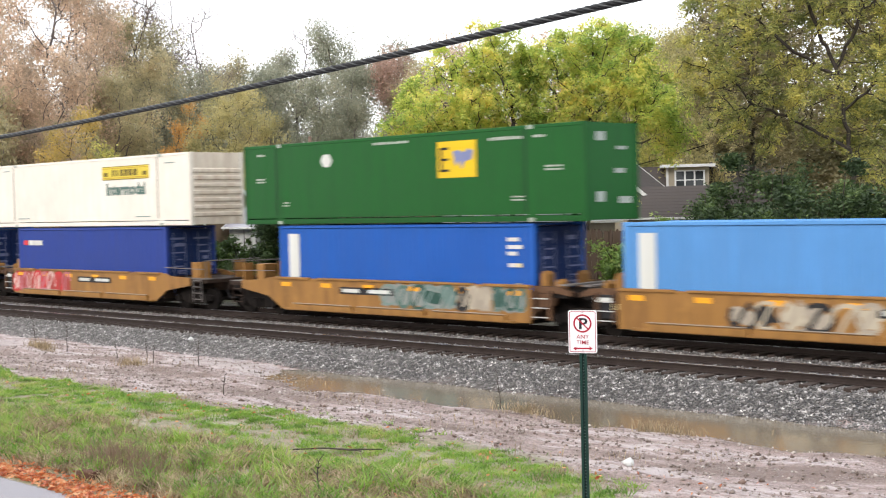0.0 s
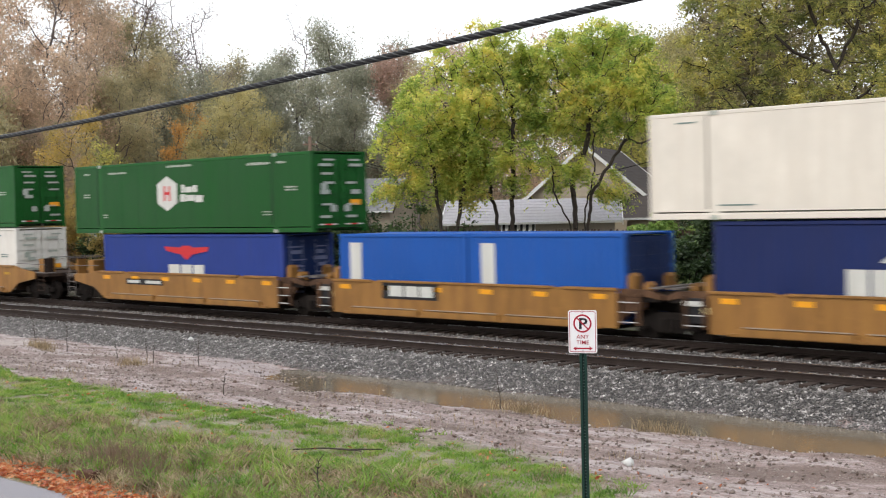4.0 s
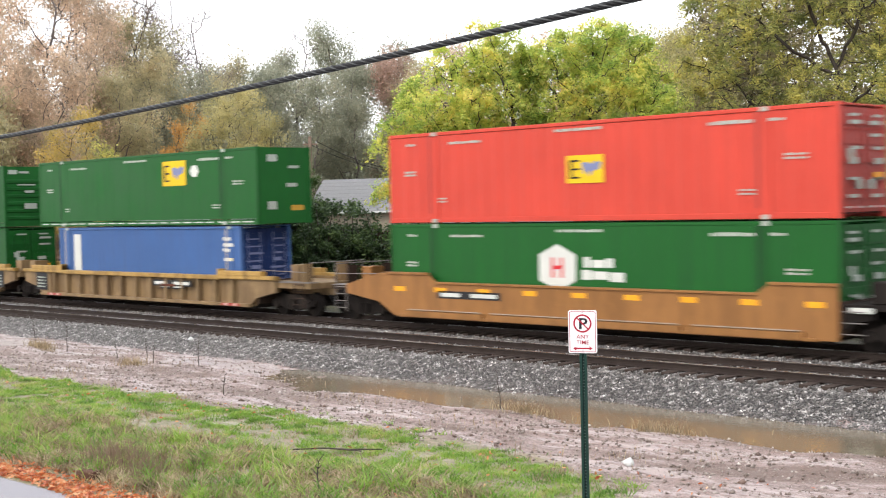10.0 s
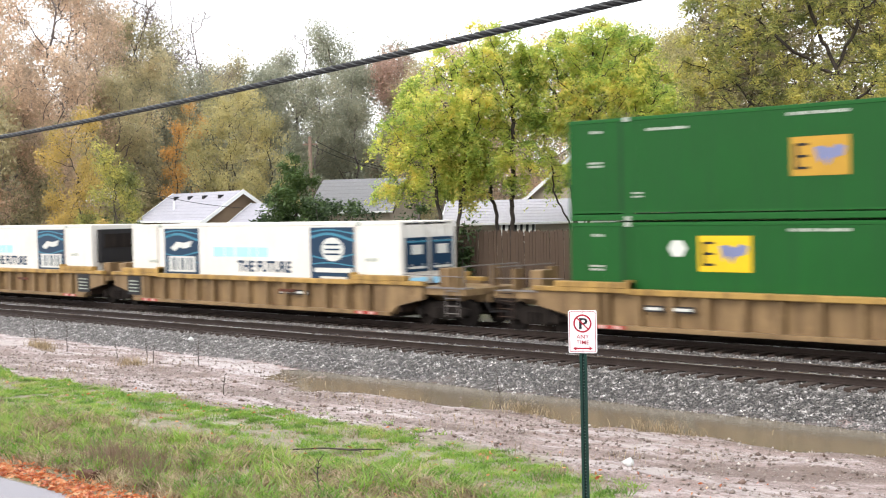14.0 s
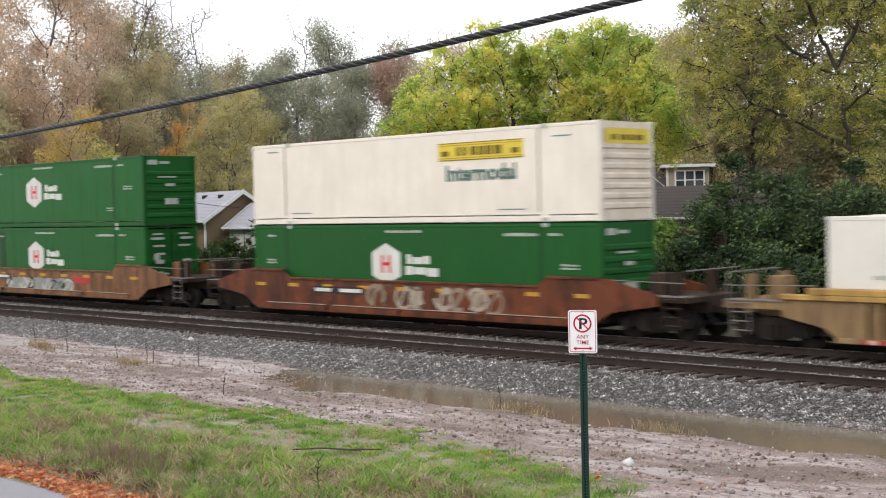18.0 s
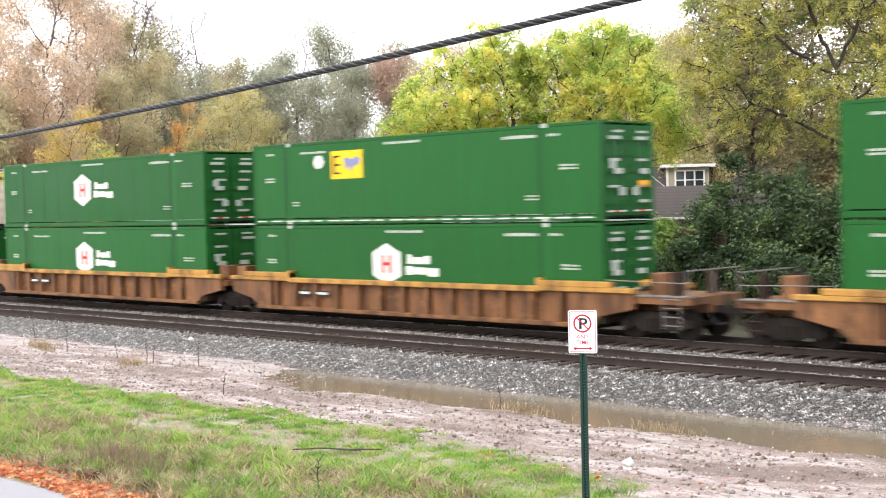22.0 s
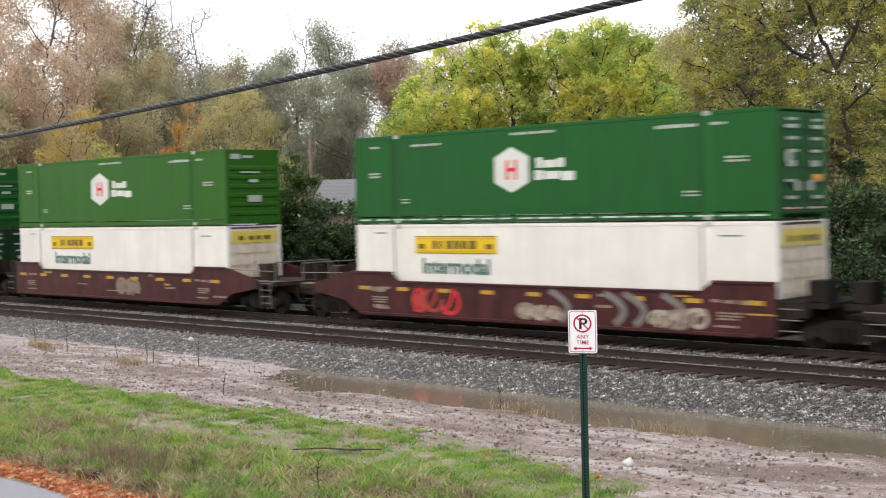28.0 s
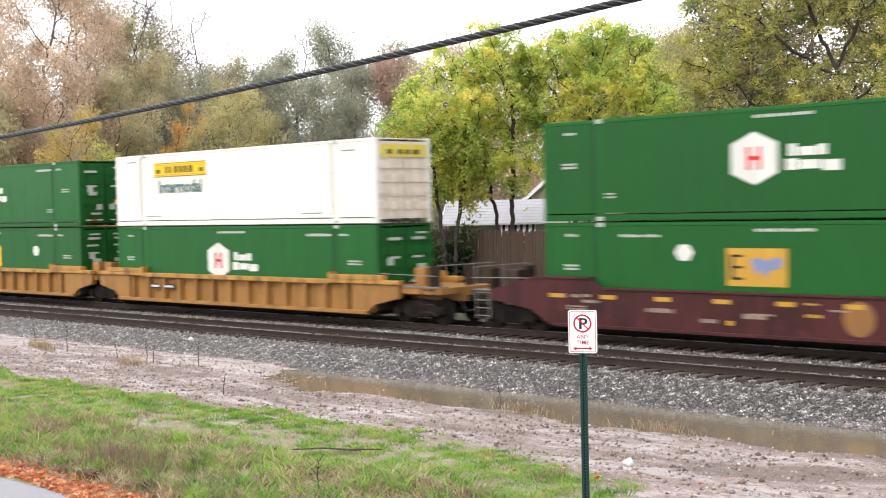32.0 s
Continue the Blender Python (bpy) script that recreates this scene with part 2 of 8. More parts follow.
M["grass"] = leafy("lawn_grass_blades", [(0, (0.065, 0.125, 0.020)), (0.35, (0.150, 0.290, 0.036)), (0.7, (0.275, 0.410, 0.065)), (0.88, (0.420, 0.420, 0.140)), (1, (0.500, 0.390, 0.230))], thin=0.45, patch=1.7, single=0.35)
M["straw"] = leafy("dry_grass_blades", [(0.0, (0.11, 0.09, 0.045)), (0.4, (0.26, 0.19, 0.11)), (0.75, (0.42, 0.32, 0.19)), (1.0, (0.58, 0.50, 0.34))], patch=3.5, single=0.35)
M["litter"] = leafy("fallen_red_leaves", [(0.0, (0.26, 0.055, 0.025)), (0.45, (0.52, 0.15, 0.055)), (0.8, (0.66, 0.34, 0.16)), (1.0, (0.72, 0.52, 0.34))], 0.4, patch=6.0)
M["stone"] = leafy("grey_ballast_stones", [(0, (0.036, 0.031, 0.029)), (0.45, (0.115, 0.104, 0.097)), (0.72, (0.245, 0.226, 0.212)), (0.9, (0.50, 0.47, 0.45)), (1, (0.80, 0.77, 0.74))], rough=0.4, thin=0.0, patch=6.0)
M["pebble"] = leafy("brown_grey_pebbles", [(0.0, (0.09, 0.062, 0.05)), (0.5, (0.20, 0.155, 0.13)), (1.0, (0.56, 0.50, 0.46))], thin=0.0, patch=3.0)
M["asphalt_shingle_mid"] = paint("mid_grey_roof_shingles", (0.20, 0.20, 0.205), rough=0.85, dirt=0.3, grain=0.3, scale=2)
M["weed"] = paint("dead_weed_stalks", (0.23, 0.155, 0.11), rough=0.8)
M["leaf_back"] = leafy("dark_olive_brown_leaves", [(0, (0.140, 0.135, 0.070)), (0.5, (0.270, 0.235, 0.120)), (1, (0.420, 0.330, 0.180))], thin=0.5, patch=0.5)
M["leaf_twig"] = leafy("purple_grey_twig_ends", [(0, (0.200, 0.160, 0.150)), (1, (0.400, 0.310, 0.290))], thin=0.3)
M["siding_dark"] = paint("dark_brown_trim_paint", (0.05, 0.032, 0.028), rough=0.7, dirt=0.3)
M["asphalt_shingle_lilac"] = paint("light_lilac_grey_roof_shingles", (0.33, 0.325, 0.36), rough=0.85, dirt=0.25, grain=0.3, scale=2)
M["siding_brown"] = paint("brown_tan_siding_paint", (0.24, 0.17, 0.11), rough=0.7, dirt=0.3)
M["pipe_grey"] = paint("dull_grey_pipe", (0.17, 0.15, 0.14), rough=0.6, dirt=0.6)
# olive lifted paler for the haze over the woods
M["leaf_woods"] = leafy("haze_paled_olive_leaves", [(0, (0.250, 0.230, 0.150)), (0.45, (0.410, 0.372, 0.220)), (0.8, (0.590, 0.500, 0.290)), (1, (0.720, 0.545, 0.365))], thin=0.62, patch=0.25)
M["leaf_straw"] = leafy("pale_straw_gold_leaves", [(0, (0.290, 0.270, 0.130)), (0.5, (0.480, 0.430, 0.200)), (1, (0.640, 0.540, 0.250))], thin=0.55, patch=0.7)
M["leaf_vine"] = leafy("bright_green_vine_leaves", [(0, (0.080, 0.140, 0.030)), (0.5, (0.180, 0.290, 0.060)), (1, (0.380, 0.440, 0.120))], patch=1.2)
M["pipe_pale"] = paint("pale_galvanised_pipe", (0.50, 0.48, 0.46), rough=0.5, dirt=0.3)
M["stencil_pale"] = paint("worn_pale_stencil_paint", (0.24, 0.185, 0.14), dirt=0.5, rough=0.6)
M["stencil_gold"] = paint("faded_gold_stencil_paint", (0.21, 0.10, 0.035), dirt=0.6, rough=0.6)
M["mark_cream"] = paint("pale_yellow_marking_film", (0.66, 0.58, 0.30), dirt=0.2, rough=0.5)
M["mark_teal"] = paint("teal_streak_film", (0.05, 0.19, 0.27), dirt=0.05, rough=0.3)
M["mark_slate"] = paint("dark_grey_green_marking_film", (0.075, 0.135, 0.115), dirt=0.1, rough=0.5)
M["mark_olive"] = paint("dark_olive_marking_film", (0.13, 0.095, 0.018), dirt=0.1, rough=0.5)
M["blue_pale"] = paint("dull_pale_blue_container_paint", (0.050, 0.110, 0.270), dirt=0.3)
M["clod"] = leafy("wet_brown_clods", [(0, (0.050, 0.030, 0.022)), (0.6, (0.105, 0.062, 0.045)), (1, (0.160, 0.100, 0.075))], rough=0.6, thin=0.0, patch=2.0)
M["mark_faint"] = paint("weathered_pale_marking_film", (0.36, 0.39, 0.34), dirt=0.35, rough=0.5)
M["asphalt_shingle_pale"] = paint("pale_lavender_grey_roof_shingles", (0.40, 0.39, 0.42), rough=0.85, dirt=0.3, grain=0.3, scale=2)

# ---- mesh building ----


class Shape:
    """Collects boxes, prisms and tubes into one mesh."""

    def __init__(self):
        self.v, self.f = [], []

    def add(self, verts, faces):
        k = len(self.v)
        self.v += [tuple(q) for q in verts]
        self.f += [tuple(i + k for i in f) for f in faces]
        return self

    def box(self, x0, x1, y0, y1, z0, z1, c=0.0):
        if c <= 0:
            v = [(x, y, z) for x in (x0, x1) for y in (y0, y1) for z in (z0, z1)]
            return self.add(v, [(0, 1, 3, 2), (4, 6, 7, 5), (0, 4, 5, 1), (2, 3, 7, 6), (0, 2, 6, 4), (1, 5, 7, 3)])
        # chamfered along x: an eight-sided prism with slightly inset ends
        ring = [(y0 + c, z0), (y1 - c, z0), (y1, z0 + c), (y1, z1 - c), (y1 - c, z1), (y0 + c, z1), (y0, z1 - c), (y0, z0 + c)]
        return self.prism(ring, "x", x0, x1)

    def prism(self, ring, axis, a, b):
        n = len(ring)
        put = {"x": lambda p, q, s: (s, p, q), "y": lambda p, q, s: (p, s, q), "z": lambda p, q, s: (p, q, s)}[axis]
        v = [put(p, q, a) for p, q in ring] + [put(p, q, b) for p, q in ring]
        f = [tuple(range(n))[::-1], tuple(range(n, 2 * n))] + [(i, (i + 1) % n, n + (i + 1) % n, n + i) for i in range(n)]
        return self.add(v, f)

    def tube(self, p0, p1, r0, r1=None, n=8, caps=True):
        r1 = r0 if r1 is None else r1
        p0, p1 = Vector(p0), Vector(p1)
        q = (p1 - p0).to_track_quat("Z", "Y")
        ring = [Vector((math.cos(a), math.sin(a), 0)) for a in (2 * math.pi * i / n for i in range(n))]
        v = [p0 + q @ (u * r0) for u in ring] + [p1 + q @ (u * r1) for u in ring]
        f = [(i, (i + 1) % n, n + (i + 1) % n, n + i) for i in range(n)]
        if caps:
            f += [tuple(range(n))[::-1], tuple(range(n, 2 * n))]
        return self.add(v, f)

    def sweep(self, pts, r, n=8):
        """One unbroken round tube along a line of points."""
        k = len(self.v)
        for i, p in enumerate(pts):
            d = (pts[min(i + 1, len(pts) - 1)] - pts[max(i - 1, 0)]).normalized()
            u = d.cross(Vector((0.0, 0.0, 1.0))).normalized()
            w = d.cross(u)
            self.v += [tuple(p + u * (r * math.cos(2 * math.pi * j / n)) + w * (r * math.sin(2 * math.pi * j / n))) for j in range(n)]
        m = len(pts)
        self.f += [(k + i * n + j, k + i * n + (j + 1) % n, k + (i + 1) * n + (j + 1) % n, k + (i + 1) * n + j) for i in range(m - 1) for j in range(n)]
        self.f += [tuple(range(k + n - 1, k - 1, -1)), tuple(range(k + (m - 1) * n, k + m * n))]
        return self

    def mesh(self, name, material=None):
        me = bpy.data.meshes.new(name)
        me.from_pydata(self.v, [], self.f)
        bm = bmesh.new()
        bm.from_mesh(me)
        bmesh.ops.recalc_face_normals(bm, faces=bm.faces)
        bm.to_mesh(me)
        bm.free()
        if material is not None:
            me.materials.append(material)
        return me


def quick_mesh(name, verts, faces, material):
    """A mesh from numpy arrays: verts n x 3, faces m x k."""
    me = bpy.data.meshes.new(name)
    nf, k = faces.shape
    me.vertices.add(len(verts))
    me.vertices.foreach_set("co", np.ascontiguousarray(verts, dtype=np.float32).ravel())
    me.loops.add(nf * k)
    me.loops.foreach_set("vertex_index", np.ascontiguousarray(faces, dtype=np.int32).ravel())
    me.polygons.add(nf)
    me.polygons.foreach_set("loop_start", np.arange(0, nf * k, k, dtype=np.int32))
    me.update(calc_edges=True)
    me.materials.append(material)
    return me


def part(name, data, parent, label="", at=None, kind=""):
    ob = new(name, data)
    ob.parent = parent
    if at is not None:
        ob.matrix_basis = at
    return tagged(ob, label, kind=kind)


def thing(name, label, category, at=None, group="", kind=""):
    ob = new(name)
    ob.empty_display_size = 0.2
    if at is not None:
        ob.matrix_world = at
    return tagged(ob, label, category, group, kind)


UNIT = {}


def plate(parent, material, x0, x1, z0, z1, y, name="marking", label="", thick=0.008, towards=-1):
    """A thin film plate on a side (plane of constant y), sharing one unit mesh per material."""
    key = ("side", material)
    if key not in UNIT:
        UNIT[key] = Shape().box(-0.5, 0.5, -0.5, 0.5, -0.5, 0.5).mesh("film_plate", M[material])
    m = Matrix.LocRotScale(((x0 + x1) / 2, y + towards * thick / 2, (z0 + z1) / 2), None, (x1 - x0, thick, z1 - z0))
    return part(name, UNIT[key], parent, label, m)


def print_line(parent, material, x0, x1, z0, z1, y):
    """A line of small print that cannot be read: a row of short bars of uneven length, as one film."""
    wide, tall = round(x1 - x0, 2), round(z1 - z0, 2)
    key = ("print", material, wide, tall)
    if key not in UNIT:
        r, s, x = random.Random(int(wide * 100) + int(tall * 1000)), Shape(), -wide / 2
        while x < wide / 2 - 0.03:
            q = min(r.uniform(0.07, 0.26), wide / 2 - x)
            s.box(x, x + q, -0.004, 0.004, -tall / 2, tall / 2 * r.choice((1.0, 1.0, 0.7)))
            x += q + r.uniform(0.025, 0.06)
        UNIT[key] = s.mesh("print_line", M[material])
    return part("marking", UNIT[key], parent, "", Matrix.Translation(((x0 + x1) / 2, y - 0.004, (z0 + z1) / 2)))


def end_plate(parent, material, y0, y1, z0, z1, x, towards=1, name="marking", label="", thick=0.008):
    key = ("side", material)
    if key not in UNIT:
        UNIT[key] = Shape().box(-0.5, 0.5, -0.5, 0.5, -0.5, 0.5).mesh("film_plate", M[material])
    m = Matrix.LocRotScale((x + towards * thick / 2, (y0 + y1) / 2, (z0 + z1) / 2), None, (thick, y1 - y0, z1 - z0))
    return part(name, UNIT[key], parent, label, m)


# ---- the lie of the land ----
RAIL_Y = (26.24, 27.75, 30.62, 32.13)
TRAIN_Y = 31.375
PROFILE_Y = (-3000, 9.32, 9.6, 12.0, 15.5, 18.0, 21.2, 21.8, 23.6, 24.1, 25.4, 25.8, 33.6, 34.2, 36.5, 39.5, 46, 90, 400, 3000)
PROFILE_Z = (-0.1, -0.08, 0.0, 0.02, -0.14, -0.38, -0.66, -0.78, -0.80, -0.64, -0.27, -0.25, -0.25, -0.42, -0.2, 0.5, 0.6, 0.8, 4, 30)


def bumps(x, y, f, seed):
    """Smooth pseudo-random relief between -1 and 1, on arrays."""
    r = np.random.RandomState(seed)
    out = 0.0
    for k in range(6):
        a, ph, g = r.uniform(0, 6.28), r.uniform(0, 6.28), f * r.uniform(0.6, 1.9)
        out = out + np.sin((x * np.cos(a) + y * np.sin(a)) * g + ph)
    return out / 3.2


def ground_z(x, y):
    x, y = np.asarray(x, float), np.asarray(y, float)
    z = np.interp(y, PROFILE_Y, PROFILE_Z)
    # the ditch runs dry towards the far end
    dry = np.clip((-26.0 - x) / 5.0, 0, 1) * np.clip(1.6 - np.abs(y - 22.6) / 1.6, 0, 1)
    z = z + 0.17 * dry + 0.05 * np.clip((-13.0 - x) / 9.0, 0, 1) * np.clip(1 - np.abs(y - 22.6) / 1.6, 0, 1)
    wild = np.clip((y - 9.7) / 1.5, 0, 1) * np.clip((24.6 - y) / 1.2, 0, 1) + np.clip((y - 35) / 3, 0, 1)
    near = np.clip(1 - (np.abs(x + 30) - 60) / 60, 0, 1) * np.clip((120 - y) / 60, 0, 1)
    return z + wild * near * (0.045 * bumps(x, y, 1.3, 3) + 0.02 * bumps(x, y, 4.5, 5) + 0.014 * bumps(x, y, 11.0, 6))


def grass_edge(x, y):
    """Positive on the lawn, negative on the bare dirt."""
    return 16.2 - np.clip(x + 14.0, 0, 9) * 0.62 - y + 0.55 * bumps(x, y, 1.1, 11) + 0.3 * bumps(x, y, 3.7, 12)


def make_ground():
    def axis(lo, hi, step, far):
        core = np.arange(lo, hi + step / 2, step)
        out = np.array([2.0 * 1.45 ** k for k in range(24)])
        out = np.cumsum(out)
        out = out[out < far]
        return np.concatenate([lo - out[::-1], core, hi + out])
    xs, ys = axis(-78, 6, 0.35, 3200), axis(6, 46, 0.2, 3200)
    gx, gy = np.meshgrid(xs, ys)
    v = np.stack([gx, gy, ground_z(gx, gy)], -1).reshape(-1, 3)
    nx, ny = len(xs), len(ys)
    i = (np.arange(ny - 1)[:, None] * nx + np.arange(nx - 1)[None, :]).ravel()
    f = np.stack([i, i + 1, i + nx + 1, i + nx], -1)
    m, n, l, p = nodes_of("wet_ground")
    tc = n.new("ShaderNodeTexCoord")
    sep = n.new("ShaderNodeSeparateXYZ")
    l.new(tc.outputs["Object"], sep.inputs[0])
    X, Y = sep.outputs[0], sep.outputs[1]
    warp = noise_node(n, l, tc.outputs["Object"], 0.75, 5, 0.6)
    fine = noise_node(n, l, tc.outputs["Object"], 9.0, 6, 0.7)
    wob = math_node(n, l, "MULTIPLY", math_node(n, l, "SUBTRACT", warp.outputs[0], 0.5), 2.4)
    wob2 = math_node(n, l, "MULTIPLY", math_node(n, l, "SUBTRACT", fine.outputs[0], 0.5), 0.5)
    yw = math_node(n, l, "ADD", math_node(n, l, "ADD", Y, wob), wob2)
    # dirt: pinkish grey mud with reddish-brown clods, pebbles and standing wet
    vor = n.new("ShaderNodeTexVoronoi")
    vor.inputs["Scale"].default_value = 22
    l.new(tc.outputs["Object"], vor.inputs["Vector"])
    long_ = n.new("ShaderNodeMapping")
    long_.inputs["Scale"].default_value = (0.8, 1.5, 1.0)
    l.new(tc.outputs["Object"], long_.inputs[0])
    rut = noise_node(n, l, long_.outputs[0], 1.5, 6, 0.66)
    crumb = noise_node(n, l, tc.outputs["Object"], 26.0, 4, 0.7)
    mud = mix_node(n, l, ramp_node(n, l, rut.outputs[0], [(0.36, 0.0), (0.64, 1.0)]).outputs[0], (0.245, 0.165, 0.142), (0.43, 0.348, 0.335))
    wide_ = n.new("ShaderNodeMapping")
    wide_.inputs["Scale"].default_value = (0.26, 0.7, 1.0)
    l.new(tc.outputs["Object"], wide_.inputs[0])
    band = noise_node(n, l, wide_.outputs[0], 1.0, 5, 0.6)
    mud = mix_node(n, l, ramp_node(n, l, band.outputs[0], [(0.40, 0.85), (0.49, 0.0)]).outputs[0], mud, (0.145, 0.093, 0.072))
    mud = mix_node(n, l, ramp_node(n, l, fine.outputs[0], [(0.50, 0.0), (0.62, 0.9)]).outputs[0], mud, (0.105, 0.066, 0.050))
    mud = mix_node(n, l, ramp_node(n, l, crumb.outputs[0], [(0.50, 0.0), (0.66, 0.8)]).outputs[0], mud, (0.10, 0.07, 0.056))
    # pale silt washed out in films, most of it where the ditch has run dry
    silt = math_node(n, l, "MULTIPLY", step_node(n, l, math_node(n, l, "MULTIPLY", X, -1.0), 20.0, 28.0), step_node(n, l, yw, 20.8, 22.2))
    film_ = math_node(n, l, "ADD", math_node(n, l, "MULTIPLY", band.outputs[0], 0.6), math_node(n, l, "MULTIPLY", rut.outputs[0], 0.4))
    film_ = math_node(n, l, "ADD", film_, math_node(n, l, "MULTIPLY", silt, 0.028))
    film_ = ramp_node(n, l, film_, [(0.52, 0.0), (0.60, 1.0)]).outputs[0]
    mud = mix_node(n, l, math_node(n, l, "MULTIPLY", film_, 0.62), mud, (0.43, 0.372, 0.365))
    mud = mix_node(n, l, ramp_node(n, l, vor.outputs["Distance"], [(0.10, 0.7), (0.24, 0.0)]).outputs[0], mud, (0.52, 0.46, 0.45))
    # ballast: grey broken stone, the shade of its gaps put in as near-black
    vs = n.new("ShaderNodeTexVoronoi")
    vs.inputs["Scale"].default_value = 24
    l.new(tc.outputs["Object"], vs.inputs["Vector"])
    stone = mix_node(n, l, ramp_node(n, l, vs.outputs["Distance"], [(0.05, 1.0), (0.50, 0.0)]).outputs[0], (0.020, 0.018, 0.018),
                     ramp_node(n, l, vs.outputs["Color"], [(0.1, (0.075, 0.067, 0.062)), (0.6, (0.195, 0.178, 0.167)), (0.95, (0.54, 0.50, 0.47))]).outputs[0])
    # the soil under the lawn
    soil = mix_node(n, l, ramp_node(n, l, fine.outputs[0], [(0.40, 0.0), (0.60, 1.0)]).outputs[0], (0.12, 0.13, 0.045), (0.27, 0.20, 0.15))
    # street: wet asphalt
    grit = noise_node(n, l, tc.outputs["Object"], 120, 2)
    tar = mix_node(n, l, grit.outputs[0], (0.175, 0.167, 0.184), (0.25, 0.238, 0.26))
    far = mix_node(n, l, ramp_node(n, l, fine.outputs[0], [(0.4, 0.0), (0.6, 1.0)]).outputs[0], (0.05, 0.065, 0.025), (0.13, 0.10, 0.06))
    xw = math_node(n, l, "MAXIMUM", math_node(n, l, "MULTIPLY", math_node(n, l, "ADD", X, 14.0), 0.62), 0.0)
    lawn_y = math_node(n, l, "ADD", yw, math_node(n, l, "MINIMUM", xw, 5.5))
    c = mix_node(n, l, step_node(n, l, lawn_y, 15.9, 16.6), soil, mud)
    k_mud = step_node(n, l, yw, 23.6, 24.3)
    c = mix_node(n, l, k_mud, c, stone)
    c = mix_node(n, l, step_node(n, l, yw, 34.4, 36.0), c, far)
    k_tar = step_node(n, l, math_node(n, l, "ADD", Y, math_node(n, l, "MULTIPLY", wob2, 0.25)), 9.34, 9.38)
    c = mix_node(n, l, k_tar, tar, c)
    l.new(c, p.inputs["Base Color"])
    wet = mix_node(n, l, film_, (0.6, 0.6, 0.6), (0.28, 0.28, 0.28))
    l.new(mix_node(n, l, k_tar, (0.55, 0.55, 0.55), mix_node(n, l, k_mud, wet, (0.6, 0.6, 0.6))), p.inputs["Roughness"])
    h = mix_node(n, l, k_mud, math_node(n, l, "MULTIPLY", fine.outputs[0], math_node(n, l, "SUBTRACT", 1.0, math_node(n, l, "MULTIPLY", film_, 0.93))), vs.outputs["Distance"])
    h = mix_node(n, l, k_tar, math_node(n, l, "MULTIPLY", grit.outputs[0], 0.12), h)
    bump_node(n, l, h, 0.9, 0.06, p)
    return tagged(new("ground", quick_mesh("ground", v, f, m)), "wet ground with street edge, lawn, mud and grey ballast", "ground", kind="structure")


make_ground()

# standing water in the ditch
m, n, l, p = nodes_of("murky_ditch_water")
tc = n.new("ShaderNodeTexCoord")
t = noise_node(n, l, tc.outputs["Object"], 0.5, 3)
l.new(mix_node(n, l, t.outputs[0], (0.115, 0.092, 0.064), (0.165, 0.135, 0.095)), p.inputs["Base Color"])
p.inputs["Roughness"].default_value = 0.09
p.inputs["IOR"].default_value = 1.33
rip = noise_node(n, l, tc.outputs["Object"], 7.0, 3)
bump_node(n, l, rip.outputs[0], 0.12, 0.02, p)
water = Shape().box(-75, 8, 20.3, 24.6, -1.0, -0.69).mesh("water", m)
tagged(new("water", water), "shallow murky brown rainwater lying in the trackside ditch", "water", kind="structure")


# ---- track ----
def make_track(label, y0, y1):
    mid = (y0 + y1) / 2
    tr = thing("railway_track", label, "railway track", Matrix.Translation((0, mid, 0)), kind="structure")
    for y in (y0, y1):
        d = y - mid
        prof = [(-0.07, -0.172), (0.07, -0.172), (0.07, -0.155), (0.012, -0.135), (0.012, -0.045), (0.036, -0.035),
                (0.036, -0.004), (-0.036, -0.004), (-0.036, -0.035), (-0.012, -0.045), (-0.012, -0.135), (-0.07, -0.155)]
        rail = part("rail", Shape().prism([(q + d, z) for q, z in prof], "x", -720, 720).mesh("rail", M["rail"]), tr, "dark rusty steel rail")
        part("railhead", Shape().box(-720, 720, d - 0.031, d + 0.031, -0.004, 0.0).mesh("railhead", M["rail_top"]), rail, "polished running surface of the rail")
    return tr, mid


TRACKS = [make_track("near empty railway track with wooden sleepers in ballast", RAIL_Y[0], RAIL_Y[1]),
          make_track("far railway track carrying the passing freight train", RAIL_Y[2], RAIL_Y[3])]


# ---- shipping containers ----
W53, H53, L53, L40 = 2.59, 2.896, 16.154, 12.192


def corrugated(length, z0, z1, y, period, depth):
    """One corrugated side sheet with flat crests and troughs, out of straight folds."""
    s = Shape()
    k = int(length / period)
    pts = []
    x = -length / 2
    step = length / k
    for i in range(k):
        for q, d in ((0.0, 0), (0.28, 0), (0.42, 1), (0.86, 1)):
            pts.append((x + (i + q) * step, y + d * depth))
    pts.append((length / 2, y))
    back = y + (0.07 if y < 0 else -0.07)
    pts += [(length / 2, back), (-length / 2, back)]
    s.prism(pts, "z", z0, z1)
    return s


PROTO = {}


